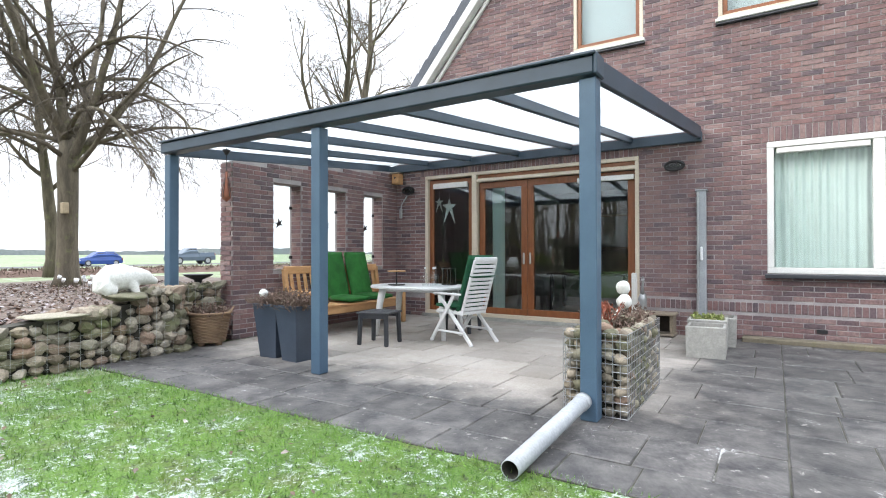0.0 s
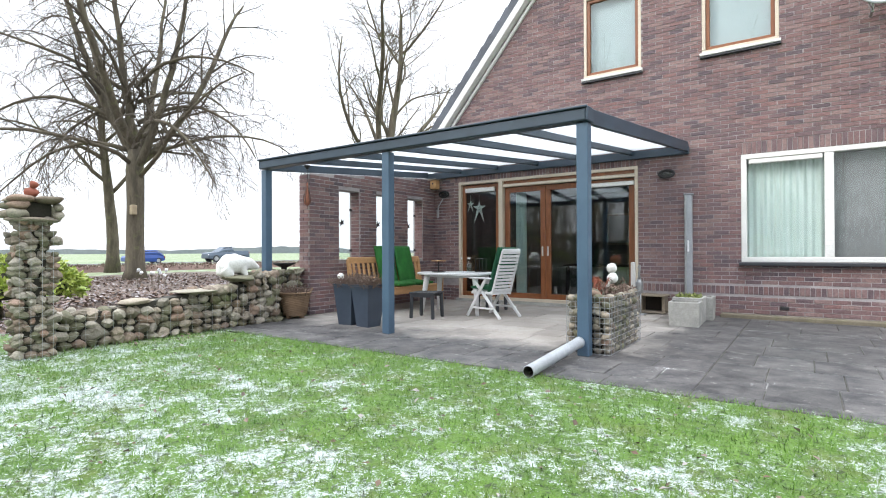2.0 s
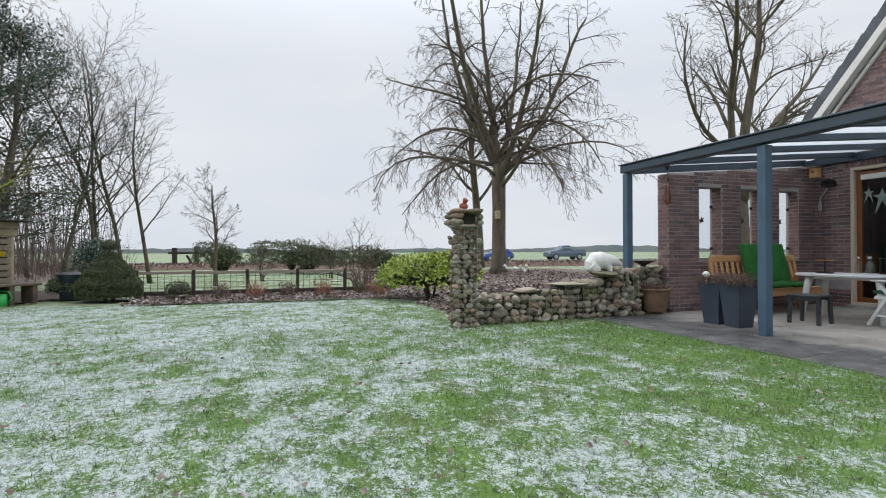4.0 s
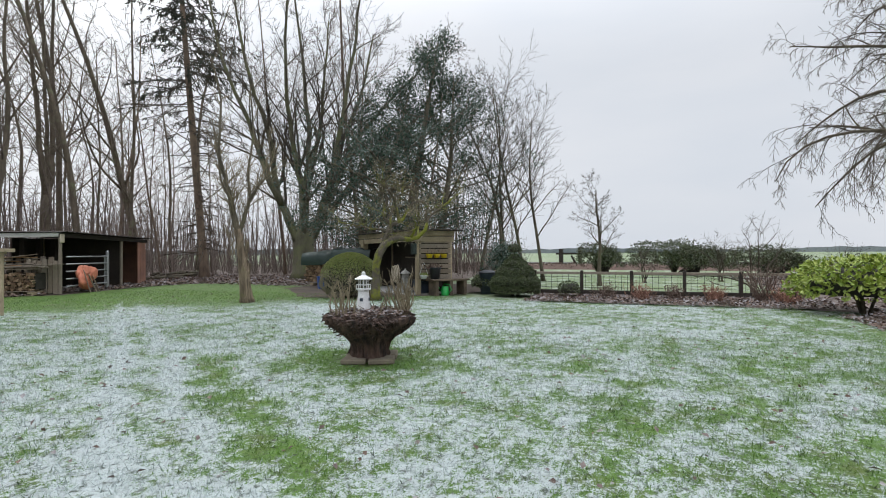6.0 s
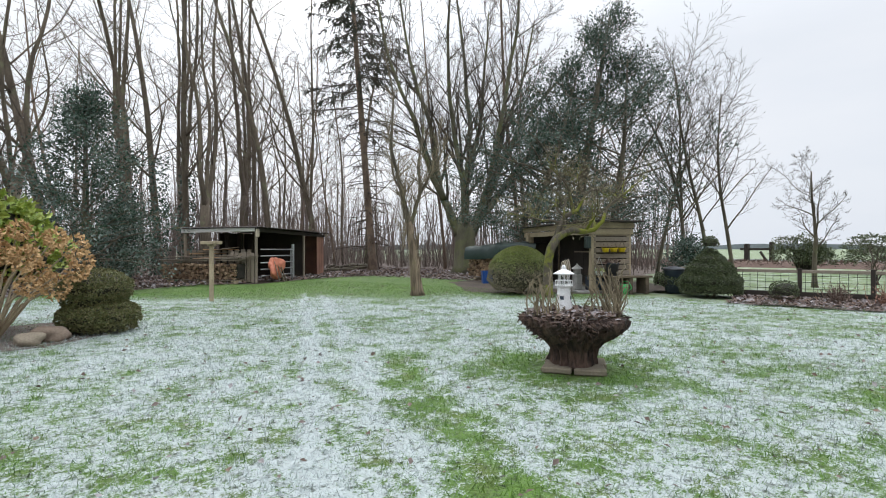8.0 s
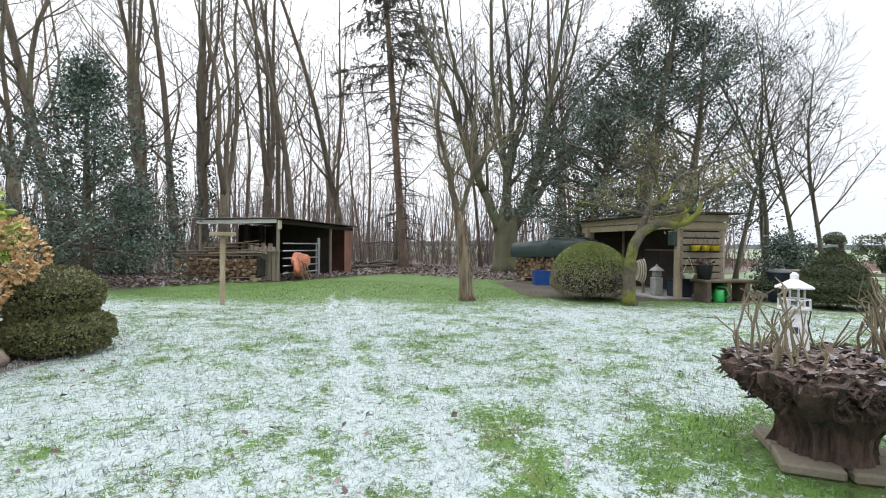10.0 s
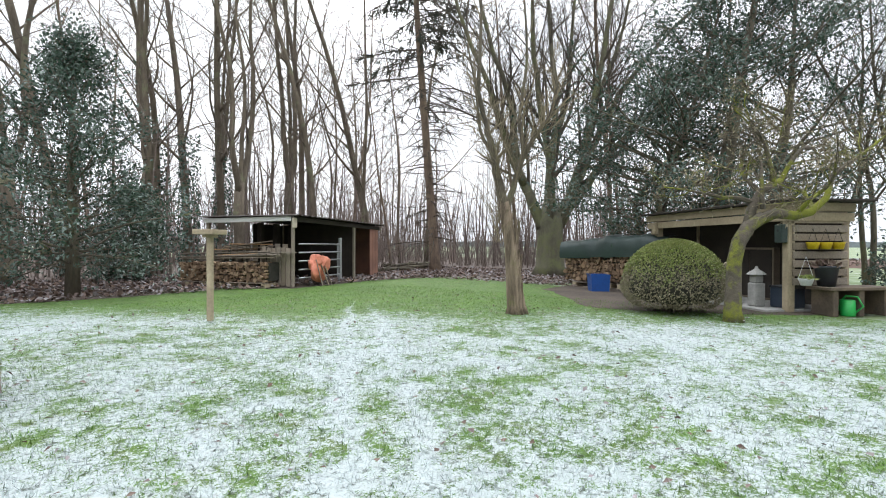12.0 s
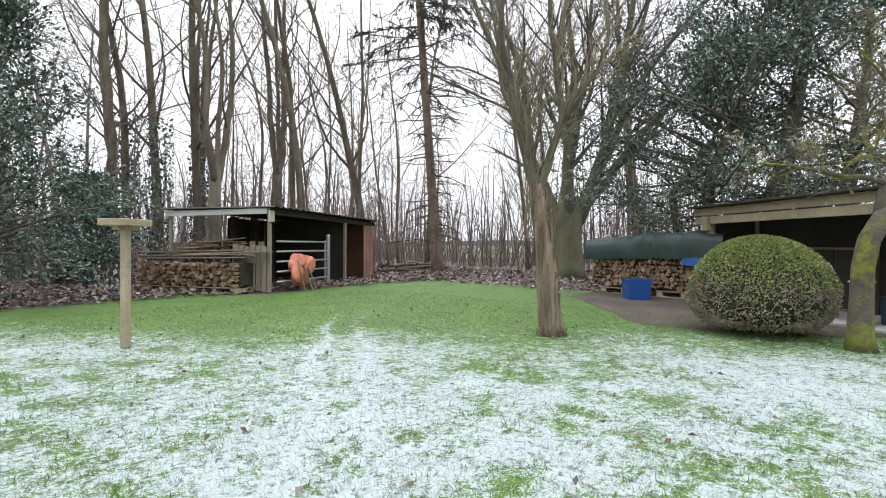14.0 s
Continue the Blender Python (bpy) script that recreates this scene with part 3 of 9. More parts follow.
class Grow:
    """A bare tree: tapered, sinuous limbs in one mesh, the fine twigs in another."""

    def __init__(self, seed, levels=4, counts=(9, 6, 5, 4), spread=50, gravity=(0.0, 0.06, 0.04, 0.02, 0.0), droop=None, crook=0.12, ratio=0.5, first=0.3, fine=0.004, shrink=0.5, thin_at=3, start=0.2):
        self.r = random.Random(seed)
        self.levels, self.counts, self.spread, self.gravity, self.crook = levels, counts, spread, gravity, crook
        self.droop = droop or gravity
        self.ratio, self.first, self.fine, self.shrink, self.thin_at, self.start = ratio, first, fine, shrink, thin_at, start
        self.wood, self.twig, self.tips = Geo(), Geo(), []

    def branch(self, p, d, length, r, lv):
        """One branch: pulled up by gravity's value at its root and by droop's at its end, with a slow random wander."""
        rng = self.r
        k = (12, 9, 6, 3, 2, 2)[lv] if self.levels < 4 else (12, 9, 7, 4, 2, 2)[lv]
        pts, rad = [Vector(p)], [r]
        d = Vector(d).normalized()
        dirs, wob = [d], rv(rng, 0.7)
        g, h = self.gravity[min(lv, len(self.gravity) - 1)], self.droop[min(lv, len(self.droop) - 1)]
        for i in range(k):
            u = (i + 1) / k
            wob = wob * 0.55 + rv(rng, 0.7)
            d = (d + wob * self.crook * (0.4 if lv == 0 else 1.0) + Vector((0, 0, g + (h - g) * u))).normalized()
            pts.append(pts[-1] + d * length / k)
            rad.append(max(r * (1 - 0.78 * u), self.fine * 0.6))
            dirs.append(d)
        if lv == 0:
            rad[0] *= 1.3
        self.limb(pts, rad, dirs, length, lv)

    def along(self, pts, r0, r1, lv, length=None):
        """A limb through given points, smoothed, with its side branches."""
        pts = [Vector(q) for q in pts]
        out = []
        for i in range(len(pts) - 1):
            a, b, c, e = pts[max(i - 1, 0)], pts[i], pts[i + 1], pts[min(i + 2, len(pts) - 1)]
            for j in range(4):
                u = j / 4
                out.append(0.5 * (2 * b + (c - a) * u + (2 * a - 5 * b + 4 * c - e) * u * u + (3 * b - a - 3 * c + e) * u ** 3) + rv(self.r, r0 * 0.12))
        out.append(pts[-1])
        n = len(out) - 1
        rad = [r0 + (r1 - r0) * (i / n) ** 0.8 for i in range(n + 1)]
        dirs = [(out[min(i + 1, n)] - out[max(i - 1, 0)]).normalized() for i in range(n + 1)]
        self.limb(out, rad, dirs, length or (out[-1] - out[0]).length, lv)

    def limb(self, pts, rad, dirs, length, lv):
        rng, k = self.r, len(pts) - 1
        (self.wood if lv < self.thin_at else self.twig).tube(pts, rad, (9, 7, 4, 3, 3, 3)[lv], cap=lv < 2)
        if lv >= self.levels:
            self.tips.append((pts[-1], dirs[-1]))
            return
        n = self.counts[min(lv, len(self.counts) - 1)]
        start = self.first if lv == 0 else self.start
        for i in range(n):
            u = start + (1 - start) * (i + rng.random() * 0.9) / n
            j = min(int(u * k), k - 1)
            q = pts[j].lerp(pts[j + 1], u * k - j)
            dd = dirs[j + 1]
            side = dd.orthogonal().normalized()
            side.rotate(Matrix.Rotation(i * 2.4 + rng.random() * 1.2, 3, dd))
            a = radians(self.spread * (0.65 + 0.7 * rng.random()))
            c = dd * math.cos(a) + side * math.sin(a)
            rr = (rad[j] + (rad[j + 1] - rad[j]) * (u * k - j)) * self.ratio * (0.7 + 0.5 * rng.random())
            ll = length * self.shrink * (1.15 - 0.65 * u) * (0.6 + 0.8 * rng.random())
            self.branch(q, c, ll, max(rr, self.fine), lv + 1)

    def build(self, name, at, label, bark, twig, category="tree", group="", scale=1.0, rz=0):
        e = empty(name, at, rz, label, category, group)
        e.scale = (scale, scale, scale)
        put("trunk", self.wood, bark, e, smooth=True)
        put("crown", self.twig, twig, e, "bare twigs")
        return e


# ---- the ground ----
TERRACE_Y, HOUSE_Y, WING_X = -1.03, 4.65, -5.3
g = Geo()
g.add([(-2500, -2500, -0.02), (2500, -2500, -0.02), (2500, 2500, -0.02), (-2500, 2500, -0.02)], [(0, 1, 2, 3)])
tagged(put("ground", g, M_field), "wide flat field with thin frost", "ground", kind="structure")


def patch(name, pts, z, mat, label, cat):
    h = Geo().add([(x, y, z) for x, y in pts], [tuple(range(len(pts)))])
    return tagged(put(name, h, mat), label, cat, kind="structure")


def wavy(a, b, n, amp, seed):
    r = random.Random(seed)
    return [(a[0] + (b[0] - a[0]) * i / n + r.uniform(-amp, amp), a[1] + (b[1] - a[1]) * i / n + r.uniform(-amp, amp)) for i in range(n)]


lawn_edge = wavy((9, -1.05), (-5.0, -1.05), 30, 0.02, 1) + wavy((-5.0, -3.3), (-9.2, -2.2), 6, 0.15, 2) + wavy((-9.6, -2.4), (-10.0, -8.6), 12, 0.12, 3) + wavy((-10.4, -9.5), (-11.5, -12.3), 8, 0.15, 4)
lawn_edge += wavy((-12.3, -15.6), (-14.0, -19.0), 6, 0.2, 5) + wavy((-14.6, -22.0), (-11.5, -23.3), 5, 0.2, 6) + wavy((-8.0, -21.7), (-6.3, -23.6), 4, 0.15, 7) + wavy((-4.5, -22.6), (9, -21.5), 14, 0.25, 8) + [(9, -20)]
patch("lawn", lawn_edge, 0.0, M_lawn, "short green lawn with patchy white frost", "lawn")
patch("leaf_floor", wavy((14, -20.8), (-12.2, -20.8), 20, 0.2, 9) + wavy((-12.6, -19.6), (-15.5, -16.6), 8, 0.2, 19) + [(-20, -13.5), (-38, -12.5), (-38, -60), (14, -60)], -0.008, M_soil, "woodland floor of frosted fallen leaves", "ground")
patch("earth_path", wavy((-10.6, -11.7), (-9.2, -14.2), 6, 0.1, 10) + wavy((-9.4, -14.6), (-12.4, -17.4), 8, 0.1, 11) + [(-15.5, -17.5), (-16, -12), (-13, -10.2)], 0.006, M_dirt, "bare trodden earth before the shed", "path")
patch("verge", wavy((-5.5, -3.0), (-24, -2.0), 14, 0.3, 13) + wavy((-26, 0), (-28, 14), 8, 0.4, 14) + [(-6.0, 14), (-5.5, 4)], -0.006, M_soil, "strip of frosted leaves and low weeds by the road tree", "garden bed")
patch("garden_bed", wavy((-10.1, -8.8), (-9.8, -2.4), 14, 0.15, 12) + [(-12.6, -1.5), (-13.0, -9.0)], 0.008, M_soil, "garden bed with fallen leaves and frost", "garden bed")
patch("road", [(-60, -300), (-53, -300), (-53, 300), (-60, 300)], -0.012, M_road, "narrow asphalt country road", "road")

# ---- terrace ----
g = Geo().box((0.72, (TERRACE_Y + HOUSE_Y) / 2, -0.06), (11.95, HOUSE_Y - TERRACE_Y, 0.11))
terrace = tagged(put("terrace", g, M_joint), "dark grey concrete slab terrace with sandy joints", "terrace", kind="structure")

# ---- the house ----
GABLE = [(-5.75, 3.1), (-0.55, 9.1)]
BW, BH, JT = 0.222, 0.0585, 0.011
COURSE = BH + JT
OPEN = [(-4.60, -0.62, 0.06, 2.70), (1.05, 4.2, 0.93, 2.72), (-1.64, -0.55, 4.50, 6.1), (0.47, 1.60, 4.54, 6.1)]


def roof_z(x):
    (x0, z0), (x1, z1) = GABLE
    return z0 + (z1 - z0) * (min(x, 2 * x1 - x) - x0) / (x1 - x0)


def wall_sheet(name, a0, a1, top, openings, front, back, axis, mat):
    """A wall with thickness and real openings, cut in strips between the openings' edges. axis: 'x' runs along x."""
    cuts = sorted({a0, a1, *[o[0] for o in openings], *[o[1] for o in openings]})
    h = Geo()
    for u0, u1 in zip(cuts, cuts[1:]):
        mid = (u0 + u1) / 2
        zs, z = [], 0.0
        for o in sorted((o for o in openings if o[0] < mid < o[1]), key=lambda o: o[2]):
            zs.append((z, o[2]))
            z = o[3]
        zs.append((z, None))
        for lo, hi in zs:
            t0, t1 = (hi, hi) if hi is not None else (top(u0), top(u1))
            vs = []
            for w in (front, back):
                for u, zz in ((u0, lo), (u1, lo), (u1, t1), (u0, t0)):
                    vs.append((u, w, zz) if axis == "x" else (w, u, zz))
            h.add(vs, [(0, 1, 2, 3), (7, 6, 5, 4), (0, 4, 5, 1), (1, 5, 6, 2), (2, 6, 7, 3), (3, 7, 4, 0)])
    return put(name, h, mat)


wall_south = wall_sheet("wall_south", -5.3, 7.5, roof_z, OPEN, HOUSE_Y - 0.008, HOUSE_Y + 0.3, "x", M_mortar)
tagged(wall_south, "gable wall of dark red-brown brick", "wall", kind="structure")
SLITS = [(1.56, 2.11, 0.95, 2.30), (2.6, 3.15, 0.95, 2.30), (3.62, 4.17, 0.95, 2.30)]
wall_wing = wall_sheet("wall_west", 0.86, 4.65, lambda u: 2.52 + 0.085 * (u - 0.86), SLITS, WING_X + 0.008, WING_X - 0.26, "y", M_mortar)
tagged(wall_wing, "brick wing wall with three tall slit windows", "wall", kind="structure")


def house_shell():
    """Side and back walls, floors and roof that close the house."""
    e = empty("house", (1, 8, 0), 0, "brick house behind the terrace", "house", kind="structure")
    inv = Matrix.Translation((-1, -8, 0))
    h = Geo().box((-5.15, 8.0, 1.5), (0.3, 6.0, 3.0)).box((7.35, 8.0, 1.5), (0.3, 6.0, 3.0)).box((1.1, 11.0, 1.5), (12.8, 0.3, 3.0))
    put("wall", h, M_brick_many, e, m=inv)
    put("floor", Geo().box((1.1, 7.9, -0.02), (12.2, 5.9, 0.1)), M_infloor, e, m=inv)
    put("ceiling", Geo().box((1.1, 7.9, 2.9), (12.2, 5.9, 0.15)), M_inwall, e, m=inv)
    put("room_wall", Geo().box((1.1, 10.0, 1.4), (12.0, 0.1, 2.9)).box((0.0, 7.5, 1.4), (0.1, 5.0, 2.9)), M_inwall, e, m=inv)
    put("attic_wall", Geo().box((0.0, 6.5, 4.6), (6.0, 0.1, 3.2)), M_blind, e, m=inv)
    (x0, z0), (x1, z1) = GABLE
    r = Geo()
    for s in (-1, 1):
        xa, xb = (x0, x1) if s < 0 else (2 * x1 - x0, x1)
        vs = [(xa, y, z0 + dz) if k == 0 else (xb, y, z1 + dz) for dz in (0.0, 0.12) for y in (HOUSE_Y - 0.02, 11.2) for k in (0, 1)]
        r.add(vs, [(0, 1, 3, 2), (4, 6, 7, 5), (0, 4, 5, 1), (2, 3, 7, 6), (0, 2, 6, 4), (1, 5, 7, 3)])
    put("roof", r, M_roof, e, m=inv)
    return e


house_shell()


def verge():
    """White bargeboard and the edge tiles above it."""
    (x0, z0), (x1, z1) = GABLE
    e = empty("roof_verge", (x0, HOUSE_Y, z0), 0, "white bargeboard under blue-grey edge tiles on the gable", "roof edge", kind="structure")
    inv = Matrix.Translation((-x0, -HOUSE_Y, -z0))
    d = Vector((x1 - x0, 0, z1 - z0)).normalized()
    nrm = Vector((-d.z, 0, d.x))
    a, b = Vector((x0, HOUSE_Y - 0.07, z0)), Vector((x1, HOUSE_Y - 0.07, z1))
    put("bargeboard", Geo().bar(a - nrm * 0.02, b - nrm * 0.02, 0.14, 0.24, 0.01, up=(0, 1, 0)), M_white, e, m=inv)
    put("soffit_board", Geo().bar(a - nrm * 0.17 + Vector((0, 0.04, 0)), b - nrm * 0.17 + Vector((0, 0.04, 0)), 0.06, 0.07, 0.008, up=(0, 1, 0)), M_white, e, m=inv)
    me = Geo().bar(Vector((0, 0, 0)), d * 0.36 + nrm * 0.035, 0.3, 0.045, 0.012, up=(0, 1, 0)).mesh("tile")
    n = int((b - a).length / 0.31)
    for i in range(n):
        q = a + d * 0.31 * i + nrm * 0.13
        put("tile", me, M_roof, e, m=inv @ Matrix.Translation(q))


verge()


def frame_rect(h, x0, x1, z0, z1, y, w, d, ch=0.006):
    """Four bars round an opening in a wall along x."""
    h.box(((x0 + x1) / 2, y, z1 - w / 2), (x1 - x0, d, w), ch).box(((x0 + x1) / 2, y, z0 + w / 2), (x1 - x0, d, w), ch)
    h.box((x0 + w / 2, y, (z0 + z1) / 2), (w, d, z1 - z0 - 2 * w), ch).box((x1 - w / 2, y, (z0 + z1) / 2), (w, d, z1 - z0 - 2 * w), ch)
    return h


def sliding_doors():
    x0, x1, z0, z1 = OPEN[0]
    Y = HOUSE_Y + 0.08
    e = empty("door_1", (x0, Y, 0), 0, "wide sliding glass doors in brown and cream frames", "glass door", kind="structure")
    inv = Matrix.Translation((-x0, -Y, 0))
    f = frame_rect(Geo(), x0, x1, z0, z1, Y - 0.04, 0.06, 0.14)
    f.box((-3.51, Y - 0.05, (z0 + z1) / 2), (0.1, 0.13, z1 - z0 - 0.12), 0.008)
    put("frame", f, M_cream, e, "cream outer frame", m=inv)
    put("sill", Geo().box(((x0 + x1) / 2, Y - 0.06, 0.02), (x1 - x0 + 0.1, 0.22, 0.08), 0.01), M_concrete, e, "pale stone threshold", m=inv)
    put("head_rail", Geo().box((-2.06, Y - 0.02, z1 - 0.1), (2.78, 0.1, 0.08), 0.008), M_brownwood, e, m=inv)
    put("roller_box", Geo().box((-2.06, Y - 0.06, z1 - 0.16), (2.8, 0.1, 0.06), 0.008), M_cream, e, m=inv)
    for n, (a, b, yy) in enumerate([(-4.54, -3.58, 0.0), (-3.44, -2.5, 0.0), (-2.5, -0.7, 0.02)]):
        top = z1 - 0.2 if n else z1 - 0.08
        w = 0.11 if n else 0.09
        leaf = put("sash", frame_rect(Geo(), a, b, z0 + 0.06, top, Y + yy, w, 0.06), M_brownwood, e, "brown varnished sash", m=inv)
        pane = put("pane", Geo().box(((a + b) / 2, Y + yy, (z0 + 0.06 + top) / 2), (b - a - 2 * w, 0.012, top - z0 - 0.06 - 2 * w)), M_glass, e, "reflecting glass", m=inv)
        pane.visible_shadow = False
    for x in (-2.56, -2.44):
        put("handle", Geo().box((x, Y - 0.045, 1.12), (0.035, 0.03, 0.2), 0.01), M_steel, e, "small steel handle", m=inv)
    put("ventilation_strip", Geo().box((-4.06, Y - 0.05, z1 - 0.2), (0.76, 0.05, 0.1), 0.01), M_white, e, m=inv)
    put("ventilation_strip", Geo().box((-1.15, Y - 0.05, z1 - 0.3), (0.9, 0.05, 0.08), 0.01), M_white, e, m=inv)


sliding_doors()


def white_window():
    x0, x1, z0, z1 = OPEN[1]
    Y = HOUSE_Y + 0.07
    e = empty("window_1", (x0, Y, z0), 0, "wide white-framed window with a dark sill", "window", kind="structure")
    inv = Matrix.Translation((-x0, -Y, -z0))
    f = frame_rect(Geo(), x0, x1, z0, z1, Y - 0.02, 0.08, 0.13)
    f.box((2.24, Y - 0.02, (z0 + z1) / 2), (0.12, 0.12, z1 - z0 - 0.16), 0.006)
    put("window_frame", f, M_white, e, m=inv)
    put("window_sill", Geo().box(((x0 + x1) / 2, HOUSE_Y - 0.02, z0 - 0.035), (x1 - x0 + 0.06, 0.2, 0.055), 0.008), M_blackplastic, e, "black ledge", m=inv)
    put("ventilation_strip", Geo().box((1.66, Y - 0.05, z1 - 0.125), (1.0, 0.06, 0.075), 0.01), M_white, e, m=inv)
    for a, b in ((x0 + 0.08, 2.18), (2.3, x1 - 0.08)):
        top = z1 - (0.17 if a < 2 else 0.08)
        put("pane", Geo().box(((a + b) / 2, Y, (z0 + 0.08 + top) / 2), (b - a, 0.012, top - z0 - 0.08)), M_pane, e, m=inv).visible_shadow = False
    rng = random.Random(5)
    for nm, a, b, mt in (("curtain", x0 + 0.03, 2.2, M_curtain), ("curtain", 2.25, x1 - 0.02, M_grey_curtain)):
        c = Geo()
        n = 150
        ph = [rng.uniform(0, 6.28) for _ in range(4)]
        vs = []
        for z in (z0 + 0.02, z1 - 0.05):
            for i in range(n + 1):
                x = a + (b - a) * i / n
                fold = 0.022 * math.sin(x * 62 + ph[0] + 2 * math.sin(x * 5 + ph[1])) + 0.015 * math.sin(x * 23 + ph[2])
                vs.append((x, Y + 0.12 + (fold if mt is M_curtain else 0.1 * fold), z))
        c.add(vs, [(i, i + 1, n + 2 + i, n + 1 + i) for i in range(n)])
        t = tagged(put(nm, c, mt, smooth=True), "pleated pale green curtain behind the window" if mt is M_curtain else "grey blind behind the window", "curtain")


white_window()


def upper_window(k, box):
    x0, x1, z0, z1 = box
    Y = HOUSE_Y + 0.06
    e = empty(f"window_{k}", (x0, Y, z0), 0, "upper window with brown sash in a cream frame", "window", kind="structure")
    inv = Matrix.Translation((-x0, -Y, -z0))
    put("window_frame", frame_rect(Geo(), x0, x1, z0, z1, Y - 0.02, 0.055, 0.12), M_cream, e, m=inv)
    put("sash", frame_rect(Geo(), x0 + 0.055, x1 - 0.055, z0 + 0.055, z1 - 0.055, Y - 0.01, 0.06, 0.07), M_brownwood, e, "brown sash", m=inv)
    put("window_sill", Geo().box(((x0 + x1) / 2, HOUSE_Y - 0.01, z0 - 0.03), (x1 - x0 + 0.06, 0.16, 0.05), 0.008), M_white, e, m=inv)
    put("sill_underside", Geo().box(((x0 + x1) / 2, HOUSE_Y - 0.005, z0 - 0.075), (x1 - x0 + 0.06, 0.14, 0.035), 0.006), M_blackplastic, e, m=inv)
    put("pane", Geo().box(((x0 + x1) / 2, Y, (z0 + z1) / 2), (x1 - x0 - 0.23, 0.012, z1 - z0 - 0.23)), M_glass, e, m=inv).visible_shadow = False
    put("blind", Geo().box(((x0 + x1) / 2, Y + 0.1, (z0 + z1) / 2), (x1 - x0 - 0.12, 0.006, z1 - z0 - 0.12)), M_blind, e, "pale closed blind", m=inv)


upper_window(2, OPEN[2])
upper_window(3, OPEN[3])

# ---- veranda ----


def veranda():
    e = empty("veranda", (0, 0, 0), 0, "anthracite metal patio cover with an opal roof", "patio cover", kind="")
    XL, XR, XRB, ZF, ZB = -5.5, 0.06, 0.26, 2.68, 3.02
    for x in (0.0, -2.76, -5.42):
        put("post", Geo().box((x, 0.05, 1.24), (0.125, 0.125, 2.48), 0.008), M_anthracite, e)
    put("front_beam", Geo().box(((XL + XR) / 2, 0.03, ZF - 0.12), (XR - XL, 0.17, 0.13), 0.012), M_beamshade, e)
    put("gutter_lip", Geo().box(((XL + XR) / 2, -0.03, ZF - 0.043), (XR - XL + 0.03, 0.1, 0.024), 0.006), M_beamshade, e)
    put("wall_plate", Geo().box(((XL + XRB) / 2, HOUSE_Y - 0.05, ZB - 0.13), (XRB - XL, 0.09, 0.14), 0.008), M_beamshade, e)
    n = 6
    for i in range(n + 1):
        u = i / n
        xf, xb = XL + 0.04 + (XR - XL - 0.08) * u, XL + 0.04 + (XRB - XL - 0.08) * u
        hgt = 0.17 if i in (0, n) else 0.11
        put("rafter", Geo().bar((xf, 0.08, ZF - 0.115), (xb, HOUSE_Y - 0.06, ZB - 0.07), 0.06, hgt, 0.006), M_beamshade, e)
        if i < n:
            xf2, xb2 = XL + 0.04 + (XR - XL - 0.08) * (i + 1) / n, XL + 0.04 + (XRB - XL - 0.08) * (i + 1) / n
            vs = [(x, y, z + dz) for dz in (0, 0.016) for x, y, z in ((xf + 0.03, 0.06, ZF - 0.075), (xf2 - 0.03, 0.06, ZF - 0.075), (xb2 - 0.03, HOUSE_Y - 0.01, ZB - 0.03), (xb + 0.03, HOUSE_Y - 0.01, ZB - 0.03))]
            put("roof_panel", Geo().add(vs, [(3, 2, 1, 0), (4, 5, 6, 7), (0, 1, 5, 4), (1, 2, 6, 5), (2, 3, 7, 6), (3, 0, 4, 7)]), M_sheet, e, "milky polycarbonate panel")
    put("corner_cap", Geo().box((XR + 0.012, 0.03, ZF - 0.115), (0.03, 0.19, 0.16), 0.01), M_beamshade, e)


veranda()

# ---- things on the terrace ----


def at_origin(x, y, z=0.0):
    return Matrix.Translation((-x, -y, -z))


def garden_bench():
    e = empty("garden_bench", (-4.72, 2.62, 0), 90, "pale pine garden bench against the wing wall", "bench")
    # built facing -y, then turned to face the terrace
    L = 2.2
    for x in (-L / 2 + 0.05, L / 2 - 0.05):
        put("leg", Geo().box((x, -0.3, 0.31), (0.075, 0.075, 0.62), 0.012), M_pine, e)
        put("back_leg", Geo().bar((x, 0.2, 0), (x, 0.34, 0.98), 0.075, 0.07, 0.012), M_pine, e)
        put("armrest", Geo().box((x, -0.06, 0.64), (0.1, 0.62, 0.045), 0.012), M_pine, e)
        put("side_rail", Geo().box((x, -0.05, 0.36), (0.045, 0.5, 0.09), 0.008), M_pine, e)
    put("apron", Geo().box((0, -0.3, 0.36), (L - 0.1, 0.04, 0.11), 0.008), M_pine, e)
    for k in range(5):
        put("seat_slat", Geo().box((0, -0.29 + k * 0.115, 0.43), (L - 0.08, 0.1, 0.03), 0.008), M_pine, e)
    put("top_rail", Geo().box((0, 0.335, 0.96), (L - 0.06, 0.045, 0.12), 0.014), M_pine, e)
    put("low_rail", Geo().box((0, 0.25, 0.56), (L - 0.06, 0.04, 0.08), 0.01), M_pine, e)
    for k in range(15):
        x = -L / 2 + 0.16 + k * (L - 0.32) / 14
        put("back_slat", Geo().bar((x, 0.26, 0.58), (x, 0.325, 0.9), 0.065, 0.022, 0.006, up=(0, 1, 0)), M_pine, e)


garden_bench()


